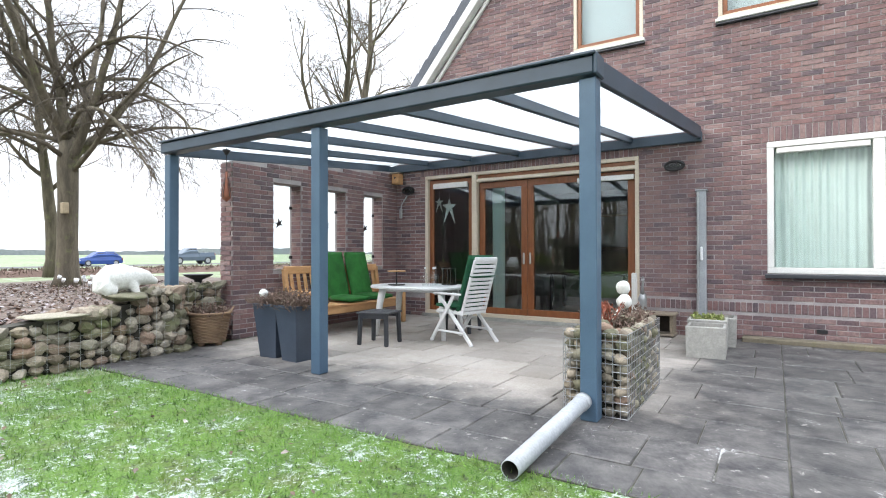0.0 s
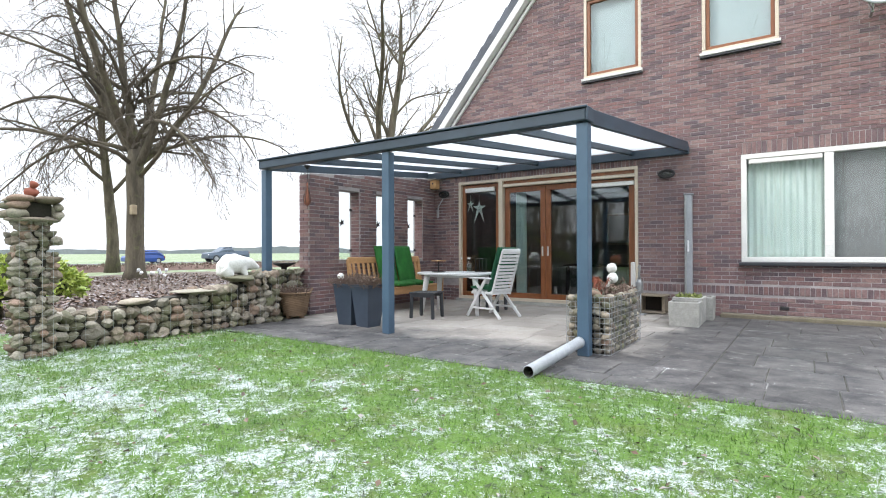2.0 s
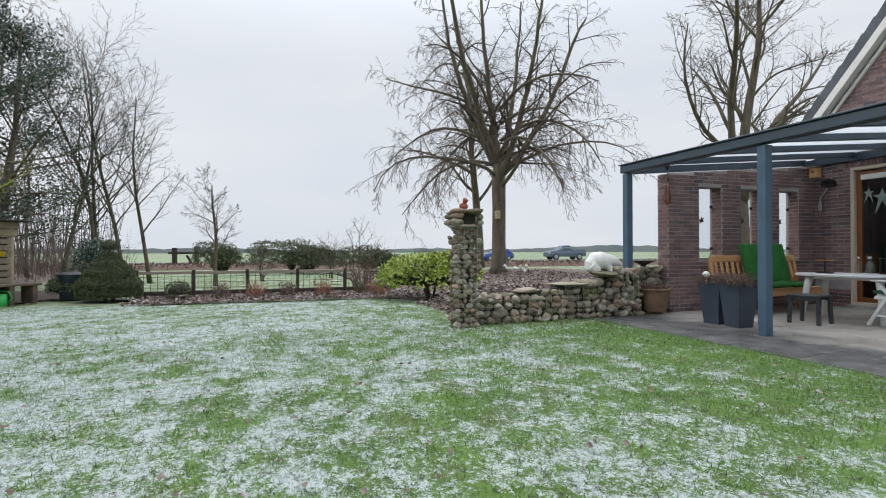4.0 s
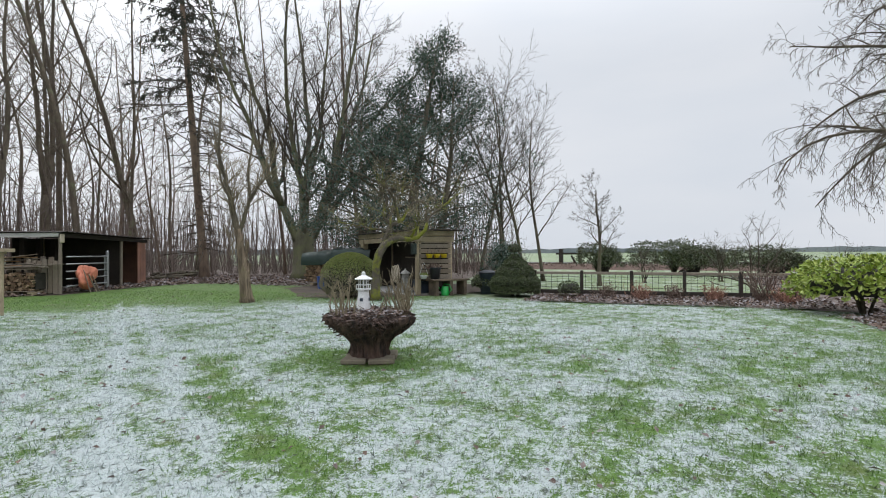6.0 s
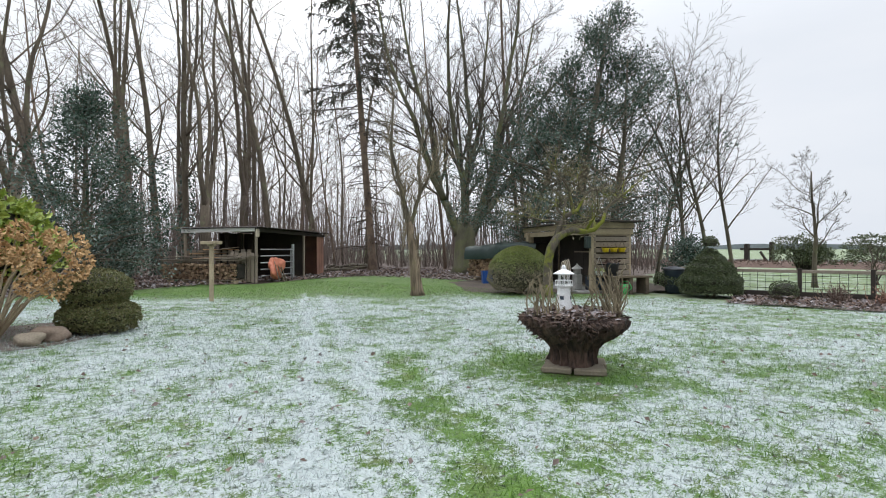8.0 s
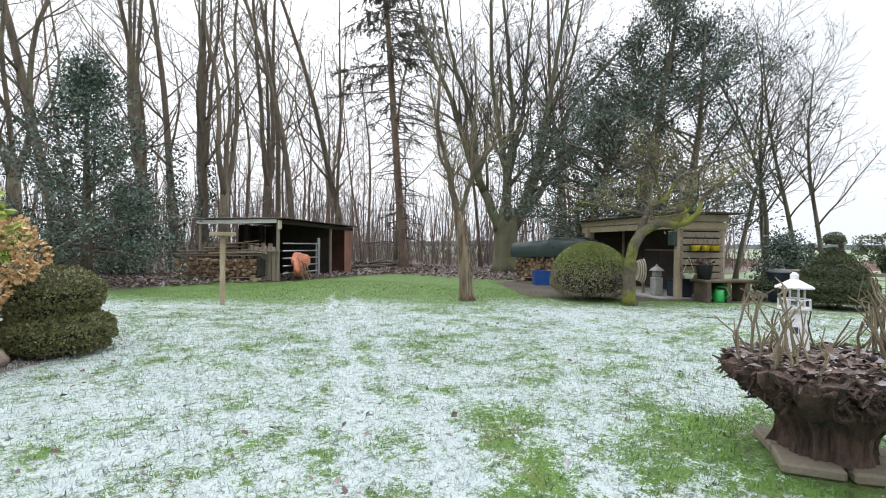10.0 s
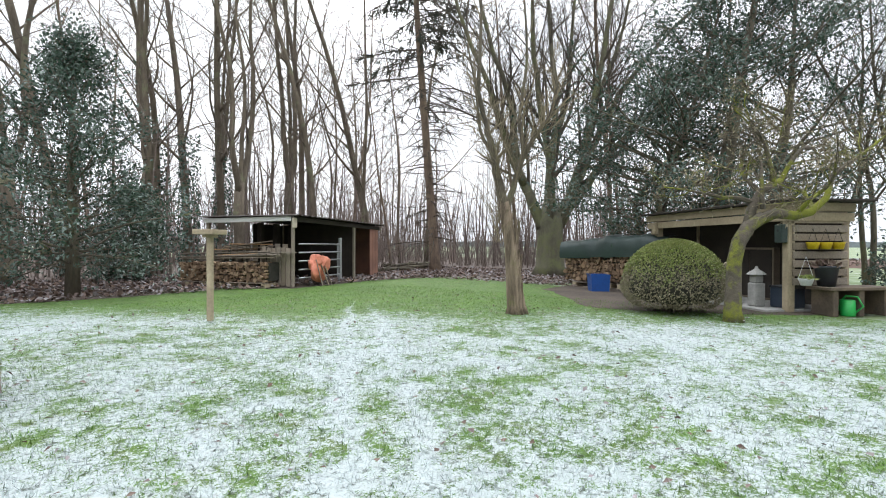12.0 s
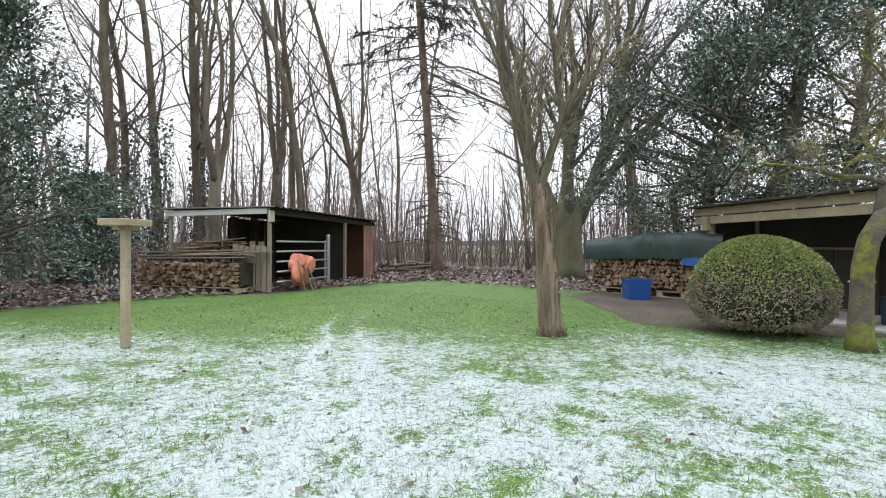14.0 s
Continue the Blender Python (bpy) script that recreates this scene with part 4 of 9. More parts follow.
def pad(h, c, w, t, ln, m, tufts):
    """A soft quilted slab, w wide and ln long, its buttons pressed in."""
    nx, ny = 10, 14
    vs, fs = [], []
    for s in (1, -1):
        for j in range(ny + 1):
            for i in range(nx + 1):
                u, v = i / nx * 2 - 1, j / ny * 2 - 1
                bulge = (1 - abs(u) ** 4) * (1 - abs(v) ** 6)
                dent = sum(math.exp(-((u - a) ** 2 * 22 + (v - b) ** 2 * 40)) for a, b in tufts) * 0.5
                vs.append(m @ Vector((u * w / 2, v * ln / 2, s * t / 2 * (0.45 + 0.55 * bulge) * (1 - dent))) + Vector(c))
    n = (nx + 1) * (ny + 1)
    for s in (0, 1):
        for j in range(ny):
            for i in range(nx):
                a = s * n + j * (nx + 1) + i
                q = (a, a + 1, a + nx + 2, a + nx + 1)
                fs.append(q if s == 0 else q[::-1])
    ring = [i for i in range(nx + 1)] + [j * (nx + 1) + nx for j in range(1, ny + 1)] + [ny * (nx + 1) + i for i in range(nx - 1, -1, -1)] + [j * (nx + 1) for j in range(ny - 1, 0, -1)]
    for a, b in zip(ring, ring[1:] + ring[:1]):
        fs.append((a, n + a, n + b, b))
    return h.add(vs, fs)


TUFTS = [(a, b) for a in (-0.45, 0.45) for b in (-0.6, 0.0, 0.6)]


def seat_cushion(y):
    e = empty("bench_cushion", (-4.72, y, 0.45), 90, "green quilted chair cushion on the pine bench", "cushion", "cushions on the bench")
    put("back_pad", pad(Geo(), (0, 0.2, 0.4), 0.5, 0.09, 0.78, Euler((radians(76), 0, 0)).to_matrix(), TUFTS), M_cushion, e, smooth=True)
    put("seat_pad", pad(Geo(), (0, -0.1, 0.05), 0.5, 0.09, 0.5, Euler((radians(2), 0, 0)).to_matrix(), [(-0.45, 0), (0.45, 0)]), M_cushion, e, smooth=True)


seat_cushion(2.48)
seat_cushion(3.06)


def oval_table():
    cx, cy = -3.32, 2.6
    e = empty("garden_table", (cx, cy, 0), 8, "white oval plastic garden table", "table")
    n, rim = 40, []
    for k in range(n):
        a = 2 * math.pi * k / n
        c, s = math.cos(a), math.sin(a)
        rim.append((math.copysign(abs(c) ** 0.8, c) * 0.75, math.copysign(abs(s) ** 0.8, s) * 0.47))
    vs = []
    for z, k in ((0.70, 0.96), (0.70, 1.0), (0.725, 1.01), (0.74, 0.985), (0.74, 0.9)):
        vs += [(x * k, y * k, z) for x, y in rim]
    fs = [tuple(range(n))[::-1], tuple(range(4 * n, 5 * n))]
    for r in range(4):
        fs += [(r * n + i, r * n + (i + 1) % n, (r + 1) * n + (i + 1) % n, (r + 1) * n + i) for i in range(n)]
    put("tabletop", Geo().add(vs, fs), M_plastic, e)
    for sx in (-1, 1):
        for sy in (-1, 1):
            put("leg", Geo().tube([(sx * 0.47, sy * 0.25, 0.7), (sx * 0.5, sy * 0.28, 0.5), (sx * 0.55, sy * 0.33, 0)], [0.06, 0.05, 0.034], 8), M_plastic, e, smooth=True)
    put("skirt", Geo().box((0, 0.24, 0.675), (0.9, 0.02, 0.05), 0.004).box((0, -0.24, 0.675), (0.9, 0.02, 0.05), 0.004).box((0.47, 0, 0.675), (0.02, 0.48, 0.05), 0.004).box((-0.47, 0, 0.675), (0.02, 0.48, 0.05), 0.004), M_plastic, e)


oval_table()


def bottle(x, y, z=0.74, h=0.24):
    e = empty("glass_bottle", (x, y, z), 0, "small clear glass bottle on the table", "bottle", "bottles on the table")
    prof = [(0.0, 0), (0.045, 0), (0.05, 0.02), (0.05, 0.12), (0.035, 0.16), (0.015, 0.19), (0.015, h), (0.02, h + 0.005)]
    put("body", Geo().lathe((0, 0, 0), prof[1:], 14), M_clear, e, smooth=True)
    put("stopper", Geo().lathe((0, 0, h), [(0.016, 0), (0.014, 0.03)], 10), M_plastic, e)


bottle(-3.2, 2.58)
bottle(-3.08, 2.62)
bottle(-3.14, 2.76)


def tray_stand():
    e = empty("candle_lantern", (-2.95, 2.85, 0.74), 0, "black iron candle lantern on the table", "lantern")
    for sx in (-1, 1):
        for sy in (-1, 1):
            put("corner_post", Geo().box((sx * 0.07, sy * 0.07, 0.12), (0.014, 0.014, 0.24)), M_black, e)
    put("base", Geo().box((0, 0, 0.008), (0.17, 0.17, 0.016), 0.004), M_black, e)
    put("top", Geo().box((0, 0, 0.245), (0.17, 0.17, 0.014), 0.004), M_black, e)
    e = empty("serving_stand", (-3.6, 2.42, 0.74), 0, "small dark iron stand with a wooden tray", "stand")
    put("plate", Geo().lathe((0, 0, 0), [(0.12, 0), (0.13, 0.01), (0.12, 0.014)], 20), M_black, e)
    put("stem", Geo().cyl((0, 0, 0.01), (0, 0, 0.24), 0.01, n=8), M_black, e)
    put("tray", Geo().lathe((0, 0, 0.2), [(0.13, 0), (0.14, 0.012), (0.13, 0.016)], 20), M_pine, e)


tray_stand()


def armchair():
    """Folding recliner: slatted back, crossed legs, armrests."""
    e = empty("garden_chair", (-2.52, 2.5, 0), -104, "white plastic folding chair with a dark green cushion", "chair")
    # faces -y
    for sx in (-1, 1):
        x = sx * 0.28
        put("leg", Geo().bar((x, -0.33, 0), (x, 0.12, 0.66), 0.03, 0.055, 0.008), M_plastic, e)
        put("leg", Geo().bar((x * 0.9, 0.42, 0), (x * 0.9, -0.2, 0.64), 0.03, 0.055, 0.008), M_plastic, e)
        put("armrest", Geo().box((x, -0.02, 0.665), (0.06, 0.52, 0.03), 0.012), M_plastic, e)
        put("back_stile", Geo().bar((x * 0.8, 0.2, 0.38), (x * 0.75, 0.44, 1.12), 0.03, 0.04, 0.008), M_plastic, e)
        put("seat_rail", Geo().box((x * 0.8, -0.03, 0.41), (0.03, 0.5, 0.04), 0.008), M_plastic, e)
        put("floor_bar", Geo().box((x, 0.05, 0.16), (0.025, 0.5, 0.03), 0.006), M_plastic, e)
    for k in range(13):
        u = (k + 0.5) / 13
        y, z = 0.2 + 0.24 * u, 0.38 + 0.74 * u
        put("back_slat", Geo().box((0, y + 0.01, z), (0.43, 0.016, 0.042), 0.005, Euler((radians(-18), 0, 0)).to_matrix()), M_plastic, e)
    put("head_rail", Geo().box((0, 0.445, 1.13), (0.44, 0.03, 0.06), 0.012), M_plastic, e)
    for k in range(6):
        put("seat_slat", Geo().box((0, -0.25 + k * 0.085, 0.435), (0.44, 0.06, 0.016), 0.005), M_plastic, e)
    c = empty("chair_cushion", (-2.52, 2.5, 0.45), -104, "dark green quilted cushion on the white folding chair", "cushion")
    put("back_pad", pad(Geo(), (0, 0.24, 0.36), 0.46, 0.09, 0.78, Euler((radians(72), 0, 0)).to_matrix(), TUFTS), M_cushion2, c, smooth=True)
    put("seat_pad", pad(Geo(), (0, -0.06, 0.05), 0.46, 0.09, 0.46, Euler((0, 0, 0)).to_matrix(), [(-0.45, 0), (0.45, 0)]), M_cushion2, c, smooth=True)
    put("strap", Geo().box((0, 0.37, 0.46), (0.47, 0.06, 0.014), 0.004, Euler((radians(-18), 0, 0)).to_matrix()), M_cushion2, c)


armchair()


def stool(x, y, rz):
    e = empty("side_table", (x, y, 0), rz, "low dark plastic side table on the terrace", "side table", "low tables")
    for k in range(7):
        put("top_slat", Geo().box((0, -0.195 + k * 0.065, 0.425), (0.46, 0.055, 0.025), 0.007), M_blackplastic, e)
    for sy in (-0.2, 0.2):
        put("apron", Geo().box((0, sy, 0.385), (0.42, 0.02, 0.06), 0.005), M_blackplastic, e)
    for sx in (-1, 1):
        for sy in (-1, 1):
            put("leg", Geo().bar((sx * 0.2, sy * 0.2, 0), (sx * 0.185, sy * 0.185, 0.41), 0.055, 0.055, 0.012), M_blackplastic, e)


stool(-3.35, 1.72, 12)
stool(-2.95, 3.25, 5)


def tall_planter(x, y, rz, ornament):
    e = empty("tall_planter", (x, y, 0), rz, "tall tapered blue-grey square planter with dead lavender", "planter", "tall planters")
    h = Geo()
    b, t, H, w = 0.125, 0.182, 0.63, 0.02
    ring = lambda r, z: [(r, r, z), (-r, r, z), (-r, -r, z), (r, -r, z)]
    vs = ring(b, 0) + ring(t, H - 0.03) + ring(t + 0.008, H - 0.025) + ring(t + 0.008, H) + ring(t - w, H) + ring(t - w - 0.01, H - 0.08)
    fs = [(3, 2, 1, 0), (20, 21, 22, 23)]
    for r in range(5):
        fs += [(r * 4 + i, r * 4 + (i + 1) % 4, r * 4 + 4 + (i + 1) % 4, r * 4 + 4 + i) for i in range(4)]
    put("pot", Geo().add(vs, fs), M_planter, e)
    rng = random.Random(int(x * 100))
    p = Geo()
    for _ in range(240):
        q = Vector((rng.uniform(-0.16, 0.16), rng.uniform(-0.16, 0.16), H - 0.08))
        d = (Vector((q.x * 2.2, q.y * 2.2, 0.55)) + rv(rng, 0.15)).normalized()
        ln = rng.uniform(0.12, 0.27)
        p.tube([q, q + d * ln * 0.6, q + d * ln + rv(rng, 0.015)], [0.003, 0.003, 0.002], 3, cap=False)
        for _ in range(3):
            p.leaf(q + d * ln * rng.uniform(0.5, 1), rv(rng), rv(rng), 0.035, 0.6)
    put("dead_plant", p, M_dry, e, "dry grey-brown stems")
    if ornament:
        put("ball_ornament", Geo().add(*[(place(v, Matrix.Translation((-0.12, -0.08, H + 0.11))), f) for v, f in [blob(rng, 0.052, 0.05, 3)]][0]), M_bear, e, "round white stone ball", smooth=True)
        put("stick", Geo().cyl((-0.12, -0.08, H - 0.08), (-0.12, -0.08, H + 0.07), 0.01, n=6), M_bear, e)


tall_planter(-3.86, 0.42, 4, True)
tall_planter(-3.46, 0.40, -3, False)


def wicker_basket():
    e = empty("wicker_basket", (-5.2, 0.45, 0), 0, "round wicker basket with dry plants", "basket")
    H, n, rows = 0.43, 36, 19
    h = Geo()
    rad = lambda z: 0.165 + 0.085 * z / H
    for r in range(rows):
        z = 0.06 + r * (H - 0.06) / rows
        pts = []
        for k in range(n + 1):
            a = 2 * math.pi * k / n
            wob = 0.008 * (1 if (k // 2 + r) % 2 else -1)
            pts.append(((rad(z) + wob) * math.cos(a), (rad(z) + wob) * math.sin(a), z))
        h.tube(pts, [0.0115] * (n + 1), 5, cap=False)
    put("weave", h, M_wicker, e, smooth=True)
    put("liner", Geo().lathe((0, 0, 0.05), [(0.15, 0), (0.225, H - 0.06)], 24), M_shade_fill, e)
    for k in range(3):
        a = 2.1 * k + 0.4
        put("foot", Geo().box((0.12 * math.cos(a), 0.12 * math.sin(a), 0.03), (0.07, 0.07, 0.06), 0.01), M_wicker, e)
    pts = [((rad(H) + 0.012) * math.cos(2 * math.pi * k / 30), (rad(H) + 0.012) * math.sin(2 * math.pi * k / 30), H) for k in range(31)]
    put("rim", Geo().tube(pts, [0.019] * 31, 6, cap=False), M_wicker, e, smooth=True)
    for s in (0, math.pi):
        c, q = math.cos(s + 0.9), math.sin(s + 0.9)
        put("handle", Geo().tube([(c * 0.25 - q * 0.06, q * 0.25 + c * 0.06, H), (c * 0.29, q * 0.29, H + 0.07), (c * 0.25 + q * 0.06, q * 0.25 - c * 0.06, H)], [0.012] * 3, 6), M_wicker, e)
    rng = random.Random(9)
    p = Geo()
    for _ in range(160):
        q = Vector((rng.uniform(-0.15, 0.15), rng.uniform(-0.15, 0.15), H - 0.05))
        d = (Vector((q.x * 3, q.y * 3, 0.5)) + rv(rng, 0.2)).normalized()
        ln = rng.uniform(0.08, 0.2)
        p.tube([q, q + d * ln], [0.004, 0.002], 3, cap=False)
        for _ in range(3):
            p.leaf(q + d * ln * rng.uniform(0.4, 1), rv(rng), rv(rng), 0.045, 0.6)
    put("dead_plant", p, M_dry, e)


wicker_basket()


def gabion_planter():
    """A wire cage filled with round stones, dry plants on top."""
    x0, x1, y0, y1, H = -0.24, 0.24, 0.14, 1.36, 0.62
    cx, cy = (x0 + x1) / 2, (y0 + y1) / 2
    e = empty("gabion_planter", (cx, cy, 0), 0, "wire gabion planter filled with round field stones", "planter")
    inv = at_origin(cx, cy)
    rng = random.Random(21)
    # Core coloured near black for the shade between the stones
    put("core", Geo().box((cx, cy, H / 2 - 0.06), (x1 - x0 - 0.14, y1 - y0 - 0.14, H - 0.12)), M_shade_fill, e, m=inv)
    meshes = []
    for k in range(10):
        v, f = blob(rng, 1.0, 0.28, 2, (1, 0.85, 0.75))
        me = Geo().add(v, f).mesh("stone")
        me.materials.append(M_stone)
        for q in me.polygons:
            q.use_smooth = True
        meshes.append(me)
    spots = []
    for z in np.arange(0.05, H - 0.02, 0.078):
        for y in np.arange(y0 + 0.05, y1 - 0.02, 0.105):
            spots += [(x0 + 0.05, y, z), (x1 - 0.05, y, z)]
        for x in np.arange(x0 + 0.12, x1 - 0.1, 0.105):
            spots += [(x, y0 + 0.05, z), (x, y1 - 0.05, z)]
    for y in np.arange(y0 + 0.07, y1 - 0.05, 0.13):
        for x in np.arange(x0 + 0.07, x1 - 0.05, 0.13):
            spots.append((x, y, H - 0.05))
    for x, y, z in spots:
        s = rng.uniform(0.046, 0.062)
        m = Matrix.Translation((x + rng.uniform(-0.012, 0.012), y + rng.uniform(-0.03, 0.03), z + rng.uniform(-0.015, 0.015))) @ Euler((rng.uniform(-0.5, 0.5), rng.uniform(-0.5, 0.5), rng.uniform(0, 6))).to_matrix().to_4x4() @ Matrix.Diagonal((s * rng.uniform(0.9, 1.35), s, s, 1))
        put("stone", rng.choice(meshes), M_stone, e, m=inv @ m)
    w = Geo()
    st, r = 0.052, 0.0036
    nz, ny, nx = int(H / st), int(round((y1 - y0) / st)), int(round((x1 - x0) / st))
    for k in range(nz + 1):
        z = 0.01 + k * (H - 0.01) / nz
        w.tube([(x0, y0, z), (x1, y0, z), (x1, y1, z), (x0, y1, z), (x0, y0, z)], [r] * 5, 4, cap=False)
    for k in range(ny + 1):
        y = y0 + (y1 - y0) * k / ny
        w.cyl((x0, y, 0), (x0, y, H), r, n=4).cyl((x1, y, 0), (x1, y, H), r, n=4)
    for k in range(1, nx):
        x = x0 + (x1 - x0) * k / nx
        w.cyl((x, y0, 0), (x, y0, H), r, n=4).cyl((x, y1, 0), (x, y1, H), r, n=4)
    put("wire_cage", w, M_zinc, e, "galvanised wire mesh", m=inv)
    for k in range(9):
        v, f = blob(rng, 1.0, 0.2, 2, (1.2, 0.9, 0.65))
        s = rng.uniform(0.06, 0.09)
        m = Matrix.Translation((rng.uniform(x0 + 0.08, x1 - 0.08), y0 + 0.1 + k * 0.12, H + 0.02)) @ Euler((0, 0, rng.uniform(0, 6))).to_matrix().to_4x4() @ Matrix.Diagonal((s, s, s, 1))
        put("top_stone", Geo().add(place(v, m), f), M_stone, e, smooth=True, m=inv)
    p = Geo()
    for _ in range(130):
        q = Vector((rng.uniform(x0 + 0.05, x1 - 0.05), rng.uniform(y0 + 0.35, y1 - 0.05), H))
        d = (Vector((0, 0, 0.6)) + rv(rng, 0.4)).normalized()
        ln = rng.uniform(0.05, 0.16)
        p.tube([q, q + d * ln], [0.004, 0.002], 3, cap=False)
        for _ in range(4):
            p.leaf(q + d * ln * rng.uniform(0.3, 1), rv(rng), rv(rng), 0.045, 0.6)
    put("dead_plant", p, M_dry, e, "dry brown stems and leaves", m=inv)
    p = Geo()
    for _ in range(26):
        q = Vector((-0.02 + rng.uniform(-0.05, 0.05), 0.5 + rng.uniform(-0.05, 0.05), H))
        d = (Vector((0, 0, 1)) + rv(rng, 0.25)).normalized()
        p.tube([q, q + d * 0.1, q + d * 0.2 + rv(rng, 0.02)], [0.005, 0.004, 0.003], 4, cap=False)
        p.leaf(q + d * 0.18, rv(rng), rv(rng), 0.05, 0.5)
    put("red_stems", p, M_red, e, "upright reddish stems", m=inv)
    # white stacked stone figure
    f = empty("stone_ball_figure", (0.02, 0.93, H + 0.02), 0, "two stacked white stone balls on a leaning stick", "garden ornament")
    put("upper_ball", Geo().add(*(lambda b: (place(b[0], Matrix.Translation((0, 0, 0.27))), b[1]))(blob(rng, 0.062, 0.06, 3))), M_bear, f, smooth=True)
    put("lower_ball", Geo().add(*(lambda b: (place(b[0], Matrix.Translation((0.01, 0, 0.15))), b[1]))(blob(rng, 0.066, 0.1, 3))), M_bear, f, smooth=True)
    put("stick", Geo().bar((-0.12, -0.1, -0.08), (0.0, 0, 0.12), 0.03, 0.03, 0.006), M_bear, f)


gabion_planter()


def drain_pipe():
    e = empty("drain_pipe", (-0.06, -0.05, 0), 0, "grey plastic drain pipe lying on the terrace edge", "pipe")
    a, b = Vector((0.03, 0.0, 0.15)), Vector((0.0, -1.15, 0.058))
    n, h = 20, Geo()
    d = (b - a).normalized()
    x = d.orthogonal().normalized()
    y = d.cross(x)
    vs = []
    for p, r in ((a, 0.055), (b, 0.055), (b, 0.049), (a, 0.049)):
        vs += [p + (x * math.cos(2 * math.pi * k / n) + y * math.sin(2 * math.pi * k / n)) * r for k in range(n)]
    fs = []
    for r in range(2):
        fs += [(r * n + k, r * n + (k + 1) % n, (r + 1) * n + (k + 1) % n, (r + 1) * n + k) for k in range(n)]
    put("pipe", h.add(vs[:3 * n], fs), M_pvc, e, smooth=True)
    # Inner wall coloured near black: the shade in the hollow pipe
    put("lining", Geo().add(vs[2 * n:], [(k, (k + 1) % n, n + (k + 1) % n, n + k) for k in range(n)]), M_shade_fill, e, "pipe inside coloured dark for its shade", smooth=True)
    put("collar", Geo().cyl(a - d * 0.02, a + d * 0.05, 0.061, n=20), M_pvc, e, smooth=True)


drain_pipe()


def concrete_planter(x, y, w, h, plant):
    e = empty("concrete_planter", (x, y, 0), 2, "square weathered concrete planter", "planter", "concrete planters")
    t = 0.035
    o, i = w / 2, w / 2 - t
    ring = lambda r, z: [(r, r, z), (-r, r, z), (-r, -r, z), (r, -r, z)]
    vs = ring(o * 0.96, 0) + ring(o, h - 0.01) + ring(o - 0.008, h) + ring(i, h) + ring(i, h - 0.07)
    fs = [(3, 2, 1, 0), (16, 17, 18, 19)]
    for r in range(4):
        fs += [(r * 4 + k, r * 4 + (k + 1) % 4, r * 4 + 4 + (k + 1) % 4, r * 4 + 4 + k) for k in range(4)]
    put("pot", Geo().add(vs, fs), M_concrete, e)
    put("soil", Geo().box((0, 0, h - 0.07), (i * 2 - 0.005, i * 2 - 0.005, 0.02)), M_soil, e)
    if plant:
        rng = random.Random(8)
        p = Geo()
        for _ in range(420):
            q = Vector((rng.uniform(-i, i) * 0.95, rng.uniform(-i, i) * 0.95, h - 0.05 + rng.uniform(0, 0.07)))
            p.leaf(q, rv(rng) + Vector((0, 0, 0.8)), rv(rng), rng.uniform(0.03, 0.06), 0.6)
        put("plant", p, M_box, e, "low green succulents")


concrete_planter(0.45, 3.13, 0.42, 0.36, False)
concrete_planter(0.42, 3.62, 0.44, 0.39, True)
concrete_planter(0.5, 4.1, 0.42, 0.37, False)


def hutch():
    e = empty("wooden_hutch", (-0.3, 4.4, 0), 0, "small grey wooden shelter box with an open front", "box")
    put("roof", Geo().box((0, -0.02, 0.33), (0.48, 0.36, 0.03), 0.006), M_shed, e)
    for x in (-0.19, 0.19):
        put("side", Geo().box((x, 0, 0.17), (0.05, 0.28, 0.29), 0.005), M_shed, e)
    put("back", Geo().box((0, 0.13, 0.17), (0.34, 0.02, 0.29)), M_shed_dark, e)
    put("bottom", Geo().box((0, 0, 0.035), (0.46, 0.3, 0.03), 0.005), M_shed, e)


hutch()


def heron():
    """A metal heron as one plain shape."""
    h = Geo()
    h.tube([(0, 0, 0.34), (0, 0.01, 0.42), (0, 0, 0.55), (0.01, -0.03, 0.64)], [0.02, 0.06, 0.065, 0.03], 10)
    h.tube([(0.01, -0.03, 0.62), (0.01, -0.05, 0.72), (0.02, -0.04, 0.8), (0.02, -0.05, 0.86)], [0.03, 0.02, 0.016, 0.022], 8)
    h.tube([(0.02, -0.05, 0.86), (0.02, -0.12, 0.84), (0.02, -0.2, 0.82)], [0.022, 0.014, 0.003], 6)
    h.cyl((-0.025, 0, 0), (-0.025, 0, 0.38), 0.01, n=6).cyl((0.025, 0, 0), (0.025, 0, 0.38), 0.01, n=6).box((0, 0, 0.01), (0.2, 0.2, 0.02), 0.005)
    ob = tagged(put("heron_statue", h, M_zinc, smooth=True), "grey metal heron statue by the wall", "statue")
    ob.matrix_basis = pose(-0.47, 4.1, 0)


heron()
h = Geo().box((0, 0, 0.46), (0.07, 0.07, 0.92), 0.008)
tagged(put("white_post", h, M_white, m=pose(-0.6, 4.2, 0)), "short white painted post beside the door", "post")


def side_screen():
    e = empty("side_screen_cassette", (0.25, HOUSE_Y - 0.06, 0), 0, "upright grey cassette of a retractable side screen", "screen")
    put("housing", Geo().box((0, 0, 1.2), (0.12, 0.09, 1.8), 0.01), M_pvc, e)
    put("rail", Geo().box((-0.045, -0.055, 1.2), (0.03, 0.03, 1.78), 0.006), M_zinc, e)
    put("cap", Geo().box((0, 0, 2.11), (0.16, 0.11, 0.025), 0.005), M_pvc, e)
    put("handle", Geo().box((0.0, -0.07, 1.2), (0.035, 0.04, 0.2), 0.012), M_plastic, e)


side_screen()


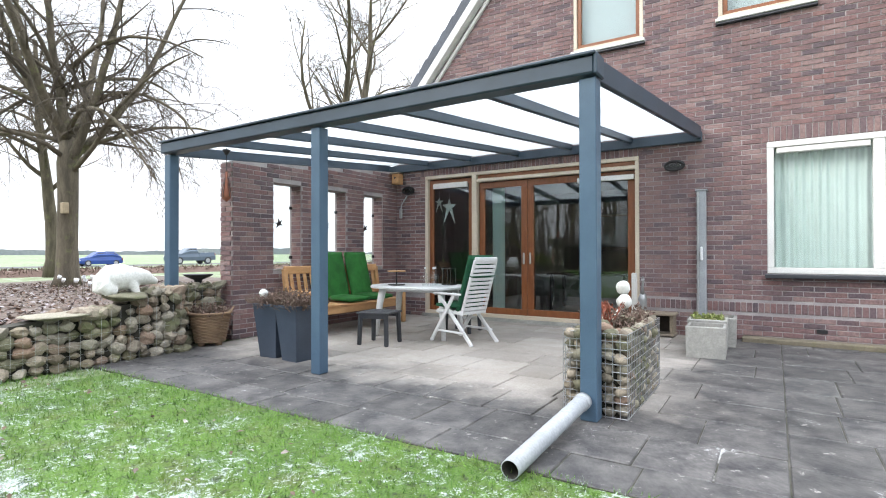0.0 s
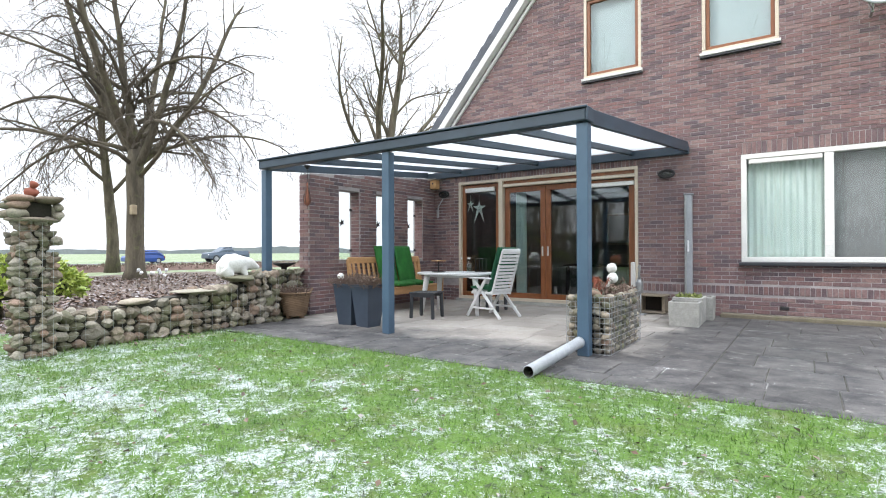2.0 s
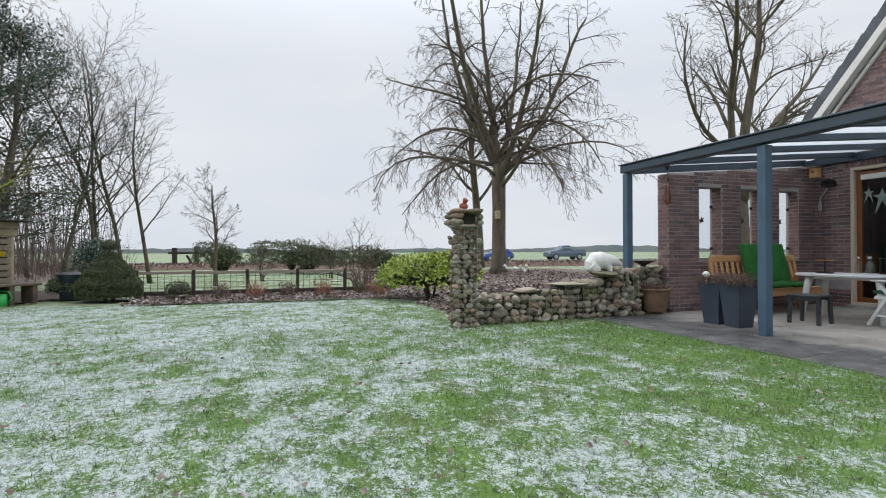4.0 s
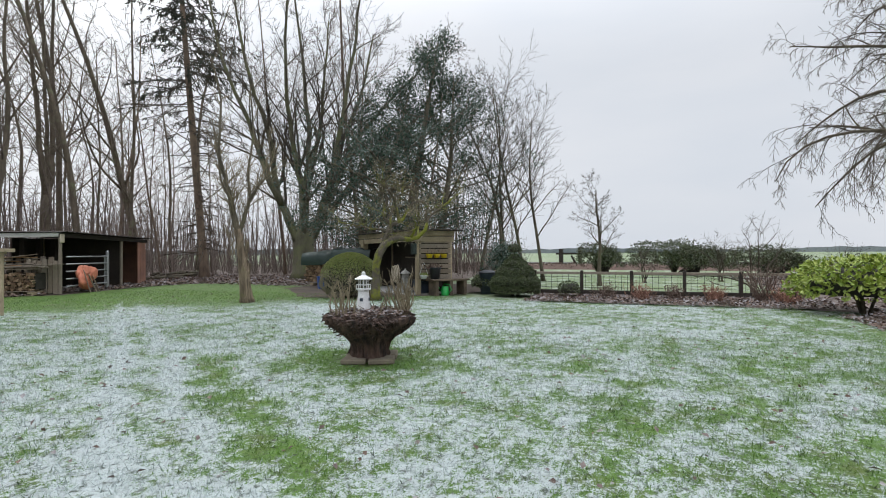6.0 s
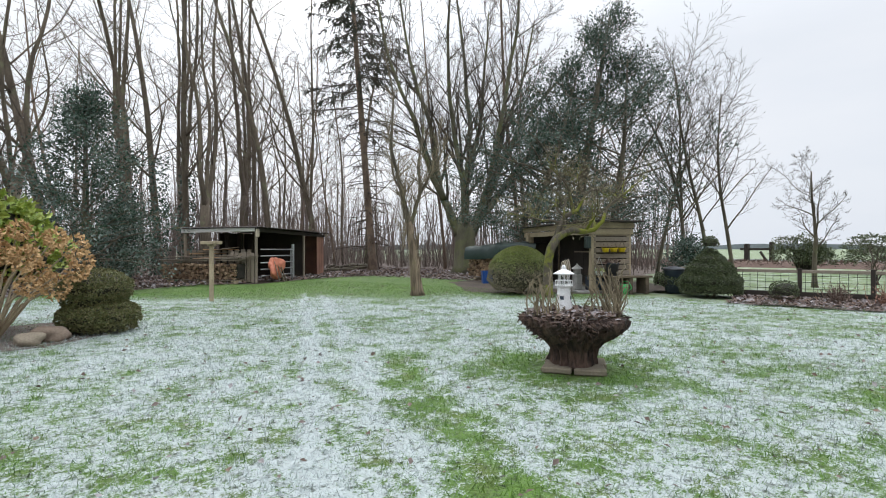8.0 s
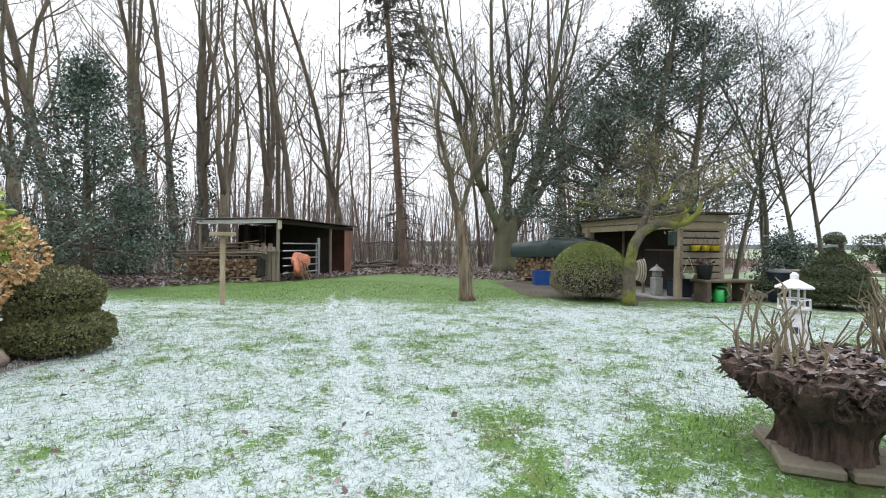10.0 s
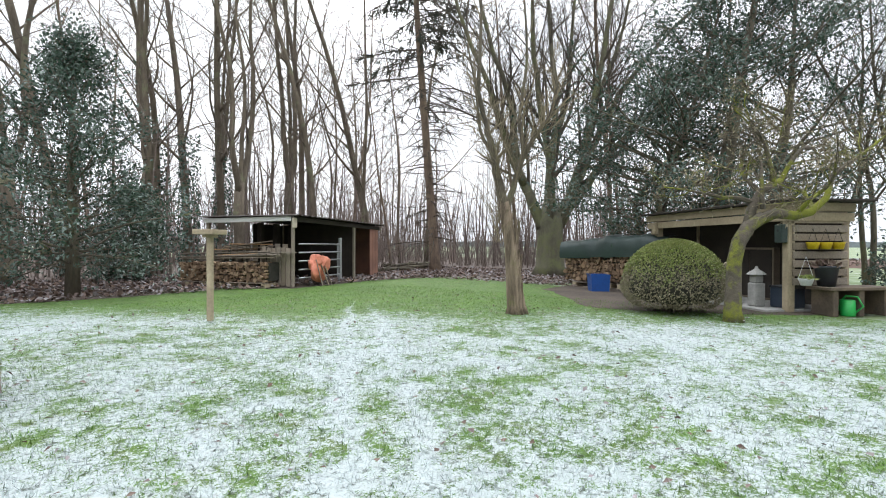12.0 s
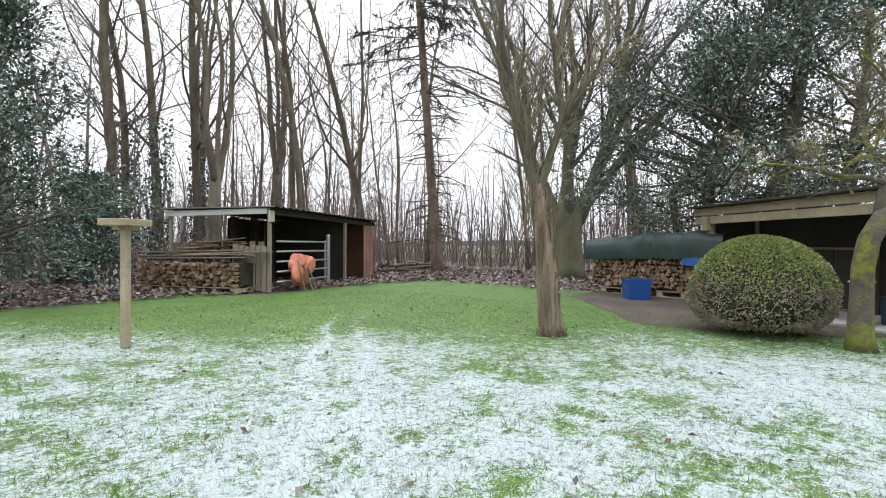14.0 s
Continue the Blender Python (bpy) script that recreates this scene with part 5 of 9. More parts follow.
def wall_lamp(x, z):
    e = empty("wall_lamp", (x, HOUSE_Y - 0.016, z), 0, "oval black outdoor wall lamp on the brick", "lamp", "wall lamps")
    prof = []
    pts = [(0.13 * math.cos(a) * 1.0, -0.05, 0.065 * math.sin(a)) for a in np.linspace(0, 2 * math.pi, 25)]
    put("frame", Geo().tube(pts, [0.02] * 25, 8, cap=False), M_black, e, smooth=True)
    v, f = blob(random.Random(1), 1.0, 0.0, 3, (0.12, 0.05, 0.06))
    put("diffuser", Geo().add(place(v, Matrix.Translation((0, -0.03, 0))), f), M_clear, e, smooth=True)
    put("backplate", Geo().box((0, -0.005, 0), (0.22, 0.02, 0.1), 0.01), M_black, e)


wall_lamp(-0.11, 2.5)
wall_lamp(-4.98, 2.45)
h = Geo().tube([(0, -0.05, 0.1), (-0.1, -0.1, -0.08), (-0.1, -0.12, -0.2)], [0.014] * 3, 6).box((-0.1, -0.12, -0.25), (0.06, 0.05, 0.2), 0.015)
tagged(put("wall_hook", h, M_zinc, m=pose(-5.0, HOUSE_Y - 0.02, 2.25)), "grey metal bracket hanging on the brick wall", "bracket")


def nest_box():
    e = empty("nest_box", (-5.18, 4.5, 2.58), 0, "small wooden nest box in the corner", "nest box")
    put("body", Geo().box((0, 0, 0.1), (0.16, 0.16, 0.2), 0.006), M_pine, e)
    put("roof", Geo().box((0, -0.02, 0.215), (0.2, 0.22, 0.02), 0.005), M_shed, e)
    put("hole", Geo().cyl((0, -0.083, 0.12), (0, -0.078, 0.12), 0.02, n=12), M_black, e)


nest_box()


def hanging_lantern():
    e = empty("hanging_lantern", (-5.0, 0.55, 1.9), 0, "copper glass drop lantern hanging from the veranda", "lantern")
    put("cord", Geo().cyl((0, 0, 0.4), (0, 0, 0.72), 0.005, n=6), M_black, e)
    put("ceiling_cup", Geo().lathe((0, 0, 0.62), [(0.01, 0), (0.05, 0.05), (0.05, 0.07)], 12), M_black, e)
    put("bulb", Geo().lathe((0, 0, 0), [(0.005, 0), (0.05, 0.04), (0.062, 0.09), (0.045, 0.17), (0.028, 0.27), (0.015, 0.4)], 14), M_brass, e, smooth=True)
    for k in range(5):
        a = k * 1.257
        put("rib", Geo().tube([(0.06 * math.cos(a), 0.06 * math.sin(a), 0.06), (0.066 * math.cos(a), 0.066 * math.sin(a), 0.1), (0.03 * math.cos(a), 0.03 * math.sin(a), 0.28), (0, 0, 0.42)], [0.004] * 4, 4), M_black, e)


hanging_lantern()


def slit_window(y0, y1, k):
    e = empty(f"window_{k}", (WING_X - 0.22, (y0 + y1) / 2, 0.95), 0, "frameless glass pane in a tall brick slit", "window", kind="structure")
    put("pane", Geo().box((0, 0, 0.675), (0.01, y1 - y0, 1.35)), M_clear, e).visible_shadow = False
    put("clamp", Geo().box((0.01, (y1 - y0) / 2 - 0.03, 1.0), (0.03, 0.05, 0.05), 0.005), M_black, e)
    put("clamp", Geo().box((0.01, (y1 - y0) / 2 - 0.03, 0.2), (0.03, 0.05, 0.05), 0.005), M_black, e)
    put("sill", Geo().box((0.1, 0, 0.01), (0.24, y1 - y0, 0.02), 0.004), M_slab, e)
    w = Geo()
    pts = [(0, 0.1), (0.03, 0.05), (0.09, 0.09), (0.05, 0.02), (0.1, -0.01), (0.02, -0.01), (-0.05, -0.06), (-0.03, 0.0), (-0.09, 0.03), (-0.02, 0.03)]
    w.add([(x, p * 0.9, z + 0.72) for x in (0.012, 0.014) for p, z in pts], [tuple(range(10)), tuple(range(19, 9, -1))])
    put("bird_sticker", w, M_black, e, "black bird silhouette")


for k, s in enumerate(SLITS):
    slit_window(s[0], s[1], k + 4)


def star_ornament(x, z, s):
    e = empty("paper_star", (x, HOUSE_Y + 0.14, z), 0, "white star with a long tail hanging behind the glass", "ornament", "stars in the window")
    pts = []
    for k in range(10):
        a = math.pi / 2 + k * math.pi / 5
        r = (1.0 if k % 2 == 0 else 0.4) * s
        if k in (4, 6):
            r *= 2.4
        pts.append((r * math.cos(a) * (0.55 if k in (4, 6) else 1), r * math.sin(a)))
    put("star", Geo().add([(x2, y, z2) for y in (0, 0.006) for x2, z2 in pts], [tuple(range(10)), tuple(range(19, 9, -1))] + [(i, (i + 1) % 10, 10 + (i + 1) % 10, 10 + i) for i in range(10)]), M_lhwhite, e)
    put("thread", Geo().cyl((0, 0.003, s * 0.9), (0, 0.003, 2.42 - z), 0.002, n=4), M_lhwhite, e)


star_ornament(-4.38, 2.2, 0.1)
star_ornament(-4.15, 2.1, 0.17)


def room_things():
    e = empty("framed_picture", (-2.1, 9.9, 1.75), 0, "pale landscape picture in a light frame on the room wall", "picture")
    put("picture_frame", frame_rect(Geo(), -0.75, 0.75, -0.45, 0.45, -0.03, 0.06, 0.04), M_cream, e)
    put("canvas", Geo().box((0, -0.02, 0), (1.4, 0.02, 0.8)), M_blind, e)
    e = empty("dining_table", (-2.1, 7.2, 0.03), 0, "dark wooden dining table inside the room", "table")
    put("tabletop", Geo().box((0, 0, 0.74), (1.7, 0.9, 0.04), 0.008), M_shed_dark, e)
    for sx in (-1, 1):
        for sy in (-1, 1):
            put("leg", Geo().box((sx * 0.75, sy * 0.38, 0.36), (0.07, 0.07, 0.72), 0.006), M_shed_dark, e)
    e = empty("room_curtain", (-3.3, 4.95, 0.03), 0, "pale curtain drawn aside beside the glass door", "curtain")
    vs = []
    for z in (0.05, 2.5):
        for k in range(31):
            vs.append((k * 0.008, 0.03 * math.sin(k * 1.3), z))
    put("drape", Geo().add(vs, [(k, k + 1, 32 + k, 31 + k) for k in range(30)]), M_curtain, e, smooth=True)


room_things()


def vent(x, z):
    e = empty("wall_vent", (x, HOUSE_Y - 0.017, z), 0, "small dark air brick in the wall base", "vent", kind="structure")
    put("grille", Geo().box((0, 0, 0), (0.12, 0.014, 0.05), 0.004), M_black, e)


vent(1.65, 0.18)


def dish():
    e = empty("satellite_dish", (2.75, HOUSE_Y - 0.03, 4.6), 0, "grey satellite dish on a wall bracket", "satellite dish")
    prof = [(0.02, 0.0), (0.15, 0.01), (0.28, 0.045), (0.36, 0.08), (0.365, 0.09), (0.28, 0.058), (0.15, 0.022), (0.02, 0.012)]
    m = Matrix.Translation((0, -0.35, 0.3)) @ Euler((radians(75), 0, radians(25))).to_matrix().to_4x4()
    d = Geo().lathe((0, 0, 0), prof, 28)
    d.v = [tuple(m @ Vector(v)) for v in d.v]
    put("reflector", d, M_zinc, e, smooth=True)
    put("bracket", Geo().tube([(0, 0, 0), (0, -0.2, 0), (0, -0.3, 0.25)], [0.02] * 3, 8), M_zinc, e)
    put("receiver_arm", Geo().tube([(0, -0.3, 0.0), (-0.15, -0.72, 0.12)], [0.012] * 2, 6).box((-0.16, -0.74, 0.14), (0.06, 0.09, 0.06), 0.01), M_zinc, e)


dish()

# ---- the stone wall, its pillar and the raised bed ----


def rock(rng, sub=2):
    """A field stone with broken flat faces and rounded corners."""
    v, f = blob(rng, 1.0, 0.35, sub, (1.05, 0.85, 0.85))
    for _ in range(6):
        d = rv(rng).normalized()
        k = rng.uniform(0.62, 0.85)
        v = [p - d * (p.dot(d) - k) * 0.85 if p.dot(d) > k else p for p in v]
    return v, f


def stone_cage(name, at, boxes, label, category, pitch, seed, capstones=()):
    """A wire-held dry stone body: stones as pieces on its faces, a core coloured dark for the shade between them, a
    wire net.
    """
    e = empty(name, at, 0, label, category, kind="structure")
    inv = at_origin(*at)
    rng = random.Random(seed)
    meshes = []
    for k in range(14):
        v, f = rock(rng)
        me = Geo().add(v, f).mesh("stone")
        me.materials.append(M_stone)
        meshes.append(me)
    count = 0
    bulk, core, wire = Geo(), Geo(), Geo()
    for (x0, x1, y0, y1, top) in boxes:
        tmax = max(top(y0), top(y1))
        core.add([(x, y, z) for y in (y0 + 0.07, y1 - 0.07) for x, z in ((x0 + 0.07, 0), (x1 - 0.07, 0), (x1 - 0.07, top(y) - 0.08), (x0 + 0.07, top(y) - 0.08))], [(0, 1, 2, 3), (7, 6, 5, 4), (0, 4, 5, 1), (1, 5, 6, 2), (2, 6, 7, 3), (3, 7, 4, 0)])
        spots = []
        z = 0.04
        while z < tmax:
            off = rng.random() * pitch
            for y in np.arange(y0 + off * 0.5, y1, pitch * 1.15):
                if z < top(y) - 0.02:
                    spots += [(x1 - 0.055, y, z, 1), (x0 + 0.055, y, z, 0)]
            for x in np.arange(x0 + 0.1, x1 - 0.05, pitch * 1.15):
                for yy in (y0 + 0.055, y1 - 0.055):
                    if z < top(yy) - 0.02:
                        spots.append((x, yy, z, 1))
            z += pitch * 0.8
        for y in np.arange(y0 + 0.05, y1, pitch * 1.2):
            for x in np.arange(x0 + 0.08, x1, pitch * 1.2):
                spots.append((x, y, top(y) - 0.05, 1))
        for x, y, zz, near in spots:
            s = pitch * rng.choice((0.46, 0.58, 0.66, 0.78)) * rng.uniform(0.9, 1.1)
            m = Matrix.Translation((x + rng.uniform(-0.015, 0.02), y + rng.uniform(-0.03, 0.03), zz + rng.uniform(-0.015, 0.015))) @ Euler((rng.uniform(-0.5, 0.5), rng.uniform(-0.5, 0.5), rng.uniform(0, 6))).to_matrix().to_4x4() @ Matrix.Diagonal((s * rng.uniform(0.9, 1.3), s, s * rng.uniform(0.75, 1.0), 1))
            if near and count < 300:
                put("stone", rng.choice(meshes), M_stone, e, m=inv @ m)
                count += 1
            else:
                v, f = rock(rng, 1)
                bulk.add(place(v, m), f)
        st = 0.1
        for k in range(int(tmax / st)):
            zz = k * st + 0.05
            if zz < min(top(y0), top(y1)):
                wire.tube([(x1 + 0.02, y0, zz), (x1 + 0.02, y1, zz)], [0.0016] * 2, 3, cap=False)
        for y in np.arange(y0, y1 + 0.01, st):
            wire.tube([(x1 + 0.02, y, 0), (x1 + 0.02, y, top(y) - 0.03)], [0.0016] * 2, 3, cap=False)
    put("core", core, M_shade_fill, e, m=inv)
    if bulk.v:
        put("stone_fill", bulk, M_stone_many, e, m=inv)["kind"] = "stuff"
    put("wire_net", wire, M_zinc, e, "thin wire mesh", m=inv)
    for k, (x, y, z, sx, sy, sz, rz) in enumerate(capstones):
        v, f = blob(rng, 1.0, 0.22, 3, (sx, sy, sz))
        m = Matrix.Translation((x, y, z)) @ Euler((0, 0, radians(rz))).to_matrix().to_4x4()
        put("capstone", Geo().add(place(v, m), f), M_stone, e, "flat mossy slab stone", smooth=True, m=inv)
    return e


def wall_top(y):
    return 0.42 + 0.2 * max(0.0, min(1.0, (y + 2.2) / 1.2)) + 0.16 * max(0.0, min(1.0, (y + 0.75) / 0.4))


stone_cage("stone_garden_wall", (-5.2, -1.6, 0), [(-5.42, -5.06, -3.15, 0.0, wall_top), (-5.75, -5.4, -0.05, 0.8, lambda y: 0.8)], "low dry stone wall held by wire mesh", "stone wall", 0.128, 31,
           [(-5.25, -1.3, 0.56, 0.3, 0.36, 0.035, 10), (-5.22, -0.62, 0.72, 0.25, 0.3, 0.05, 60), (-5.25, -2.1, 0.48, 0.2, 0.25, 0.04, 30)])
pillar = stone_cage("stone_pillar", (-4.88, -3.32, 0), [(-5.04, -4.73, -3.48, -3.15, lambda y: 1.5)], "square dry stone pillar held by wire mesh", "pillar", 0.088, 33)


def pillar_house():
    e = empty("bird_house", (-4.88, -3.32, 1.47), 0, "rough stone and slate bird house on the pillar", "bird house")
    rng = random.Random(2)
    put("base_slab", Geo().add(*blob(rng, 1.0, 0.15, 2, (0.26, 0.26, 0.035))), M_stone, e, smooth=True)
    # Solid near-black block: the hollow's shade is in its colour
    put("niche", Geo().box((-0.05, 0.04, 0.11), (0.22, 0.24, 0.16), 0.01), M_shade_fill, e, "dark block painted as the shaded nesting hollow")
    for sx, sy, sz, a, b, c in ((0.12, -0.16, 0.06, 0.11, 0.1, 0.055), (-0.12, -0.16, 0.06, 0.12, 0.1, 0.055), (0.1, -0.15, 0.15, 0.12, 0.11, 0.05), (-0.12, -0.15, 0.15, 0.11, 0.1, 0.05), (0.12, 0.2, 0.05, 0.07, 0.05, 0.055), (0.12, 0.2, 0.14, 0.07, 0.05, 0.05), (-0.15, 0.19, 0.1, 0.08, 0.07, 0.1)):
        v, f = blob(rng, 1.0, 0.25, 2, (a, b, c))
        put("wall_stone", Geo().add(place(v, Matrix.Translation((sx, sy, sz))), f), M_stone, e, smooth=True)
    for sx, sy, a, b in ((0.06, -0.13, 0.2, 0.13), (-0.1, -0.05, 0.15, 0.18), (0.07, 0.12, 0.2, 0.14), (-0.12, 0.15, 0.12, 0.1)):
        v, f = blob(rng, 1.0, 0.22, 2, (a, b, 0.045))
        put("roof_stone", Geo().add(place(v, Matrix.Translation((sx, sy, 0.22))), f), M_stone, e, smooth=True)
    o = Geo().add(*(lambda b: (place(b[0], Matrix.Translation((0, 0, 0.3))), b[1]))(blob(rng, 0.06, 0.3, 2))).add(*(lambda b: (place(b[0], Matrix.Translation((0.02, 0.01, 0.38))), b[1]))(blob(rng, 0.042, 0.3, 2)))
    put("red_ornament", o, M_red, e, "small terracotta figure", smooth=True)


pillar_house()


def bear():
    """Polar bear sculpture as one plain mesh, lying along the wall and looking towards the terrace."""
    rng = random.Random(3)
    h = Geo()
    h.tube([(0, -0.38, 0.02), (0, -0.33, 0.12), (0, -0.2, 0.19), (0, -0.02, 0.2), (0, 0.14, 0.19), (0, 0.29, 0.2), (0, 0.38, 0.18), (0, 0.45, 0.155), (0, 0.54, 0.125)], [0.05, 0.12, 0.165, 0.17, 0.14, 0.105, 0.09, 0.06, 0.035], 16)
    for s in (-1, 1):
        h.tube([(s * 0.06, 0.08, 0.16), (s * 0.09, 0.15, 0.06), (s * 0.1, 0.19, -0.03), (s * 0.1, 0.24, -0.05)], [0.09, 0.065, 0.05, 0.035], 10)
        h.tube([(s * 0.06, -0.28, 0.12), (s * 0.1, -0.22, 0.05), (s * 0.12, -0.12, 0.02)], [0.12, 0.09, 0.05], 10)
        h.tube([(s * 0.05, 0.31, 0.22), (s * 0.055, 0.315, 0.255)], [0.025, 0.012], 8)
    ob = tagged(put("bear_sculpture", h, M_bear, smooth=True), "white stone polar bear lying on the wall", "sculpture")
    for kind in ("REMESH", "SMOOTH"):
        mod = ob.modifiers.new("soft", kind)
        if kind == "REMESH":
            mod.mode, mod.voxel_size, mod.use_smooth_shade = "VOXEL", 0.014, True
        else:
            mod.factor, mod.iterations = 0.5, 10
    ob.matrix_basis = pose(-5.28, -0.62, 0.75, 0, 0, -6) @ Matrix.Diagonal((0.85, 0.72, 0.95, 1))


bear()
h = Geo().lathe((0, 0, 0), [(0.03, 0), (0.05, 0.02), (0.05, 0.05), (0.16, 0.1), (0.2, 0.13), (0.18, 0.13), (0.05, 0.07)], 20)
tagged(put("bowl", h, M_black, smooth=True, m=pose(-5.55, 0.5, 0.8)), "shallow black metal bowl on the wall end", "bowl")


def scatter_leaves(name, label, region, count, size, seed, mat=None, zoff=0.0, z=lambda x, y: 0.0):
    rng = random.Random(seed)
    h = Geo()
    x0, x1, y0, y1 = region
    for _ in range(count):
        x, y = rng.uniform(x0, x1), rng.uniform(y0, y1)
        h.leaf((x, y, z(x, y) + 0.012 + rng.random() * 0.03 + zoff), (rng.uniform(-1, 1), rng.uniform(-1, 1), rng.uniform(-0.1, 0.4)), (rng.gauss(0, 0.4), rng.gauss(0, 0.4), 1), size * rng.uniform(0.6, 1.3), 0.7)
    ob = put(name, h, mat or M_leaf_litter)
    return tagged(ob, label, "leaves", kind="stuff")


def bed_z(x, y):
    return 0.43 + 0.12 * noise.noise(Vector((x * 0.7, y * 0.7, 0))) - 0.4 * max(0.0, (-5.9 - x) / 3.0) ** 1.4 - 0.6 * max(0.0, (-2.35 - y) / 0.75) ** 1.5


def raised_bed():
    nx, ny = 24, 24
    vs, fs = [], []
    for j in range(ny + 1):
        for i in range(nx + 1):
            x, y = -9.0 + (9.0 - 5.38) * i / nx, -3.1 + 4.3 * j / ny
            vs.append((x, y, max(bed_z(x, y), -0.015)))
    for j in range(ny):
        for i in range(nx):
            a = j * (nx + 1) + i
            fs.append((a, a + 1, a + nx + 2, a + nx + 1))
    tagged(put("raised_bed", Geo().add(vs, fs), M_soil, smooth=True), "raised bed of soil and frosted leaves behind the wall", "garden bed", kind="structure")
    scatter_leaves("bed_leaves", "frosted dead leaves and low stems on the raised bed", (-8.6, -5.4, -3.0, 0.8), 7000, 0.07, 41, z=lambda x, y: max(bed_z(x, y), 0.0))


raised_bed()
scatter_leaves("verge_leaves", "frosted dead leaves under the road tree", (-24, -6, -2.5, 9), 9000, 0.11, 45)
scatter_leaves("terrace_border_leaves", "fallen leaves along the garden bed", (-12.8, -9.9, -8.8, -2.3), 5000, 0.08, 42)
scatter_leaves("woodland_leaves", "frosted fallen leaves on the woodland floor", (-20, 5, -29, -22.3), 22000, 0.12, 43)
scatter_leaves("edge_leaves", "frosted fallen leaves round the many-stemmed tree", (-22, -13.2, -23, -16.8), 4200, 0.11, 46)
scatter_leaves("lawn_leaves", "scattered brown leaves on the frosted lawn", (-9.5, 4.0, -19, -1.3), 2400, 0.045, 44)

# ---- garden things ----


def stump_planter():
    """An old tree stump flaring to a ragged bowl, on stone slabs."""
    cx, cy = -2.82, -9.08
    e = empty("stump_planter", (cx, cy, 0), 20, "flared dark tree stump used as a planter", "planter")
    rng = random.Random(12)
    n = 96
    prof = [(0.215, 0.05), (0.195, 0.12), (0.2, 0.19), (0.24, 0.25), (0.31, 0.31), (0.385, 0.37), (0.445, 0.43), (0.46, 0.48), (0.41, 0.49), (0.28, 0.46), (0.05, 0.45)]
    vs, fs = [], []
    for k, (r, z) in enumerate(prof):
        for j in range(n):
            a = 2 * math.pi * j / n
            rag = 1 + 0.16 * noise.noise(Vector((math.cos(a) * 2.2, math.sin(a) * 2.2, z * 3))) + 0.24 * noise.noise(Vector((math.cos(a) * 7, math.sin(a) * 7, z * 2))) + 0.1 * noise.noise(Vector((math.cos(a) * 13, math.sin(a) * 13, z * 1.2)))
            zz = z + (0.06 * noise.noise(Vector((math.cos(a) * 5, math.sin(a) * 5, 7))) if k > 3 else 0)
            vs.append((r * rag * math.cos(a) * 1.08, r * rag * math.sin(a), zz))
    for k in range(len(prof) - 1):
        fs += [(k * n + j, k * n + (j + 1) % n, (k + 1) * n + (j + 1) % n, (k + 1) * n + j) for j in range(n)]
    fs.append(tuple((len(prof) - 1) * n + j for j in range(n)))
    put("stump", Geo().add(vs, fs), M_stump, e)
    b = Geo()
    for _ in range(900):
        a = rng.uniform(0, 2 * math.pi)
        u = rng.random()
        r = 0.28 + 0.15 * u
        p = Vector((r * math.cos(a) * 1.08, r * math.sin(a), 0.34 + 0.14 * u))
        d = (Vector((math.cos(a + rng.uniform(-1.2, 1.2)), math.sin(a + rng.uniform(-1.2, 1.2)), rng.uniform(-0.7, 0.3)))).normalized()
        ln = rng.uniform(0.05, 0.12)
        b.tube([p, p + d * ln * 0.5 + rv(rng, 0.014), p + d * ln], [rng.uniform(0.008, 0.02), 0.012, 0.004], 4)
    put("root_rim", b, M_stump, e, "broken root ends round the rim")
    l = Geo()
    for _ in range(900):
        a, r = rng.uniform(0, 6.283), 0.43 * math.sqrt(rng.random())
        l.leaf((r * math.cos(a), r * math.sin(a), 0.5 + rng.uniform(-0.01, 0.04)), (rng.gauss(0, 1), rng.gauss(0, 1), 0.1), rv(rng, 0.4) + Vector((0, 0, 1)), rng.uniform(0.03, 0.08), 0.6)
    put("leaf_fill", l, M_leaf_litter, e, "dead leaves and frost")
    for k in range(58):
        s = Geo()
        if k < 30:
            a, r, ln = rng.gauss(1.85, 0.28), rng.uniform(0.34, 0.43), rng.uniform(0.22, 0.56)
        elif k < 42:
            a, r, ln = rng.gauss(-1.29, 0.3), rng.uniform(0.28, 0.42), rng.uniform(0.2, 0.5)
        else:
            a, r, ln = rng.uniform(0, 6.283), rng.uniform(0.2, 0.42), rng.uniform(0.12, 0.4)
        pts, d = [Vector((r * math.cos(a), r * math.sin(a), 0.44))], Vector((rng.gauss(0, 0.1), rng.gauss(0, 0.1), 1)).normalized()
        for q in range(6):
            d = (d + rv(rng, 0.14) + Vector((0, 0, 0.06))).normalized()
            pts.append(pts[-1] + d * ln / 6)
        th = rng.uniform(0.6, 1.0)
        s.tube(pts, [0.011 * th, 0.01 * th, 0.009 * th, 0.008 * th, 0.007 * th, 0.006 * th, 0.004], 5)
        for _ in range(2):
            q = pts[rng.randrange(2, 6)]
            s.tube([q, q + (d + rv(rng, 0.4)) * 0.06, q + (d * 1.4 + rv(rng, 0.3)) * 0.1], [0.005, 0.004, 0.003], 4)
        put("stem", s, M_twig_pale, e, "pale bare woody stem")
    for k, (x, y, w, d2, rz) in enumerate([(-0.22, -0.24, 0.5, 0.42, 3), (0.26, -0.22, 0.46, 0.44, -4), (-0.2, 0.25, 0.5, 0.46, 2), (0.28, 0.24, 0.44, 0.46, 5)]):
        put("slab", Geo().box((x * 0.6, y * 0.6, 0.03), (w * 0.6, d2 * 0.6, 0.055), 0.012, Euler((0, 0, radians(rz))).to_matrix()), M_mossy_slab, e, "mossy brown slab")


stump_planter()


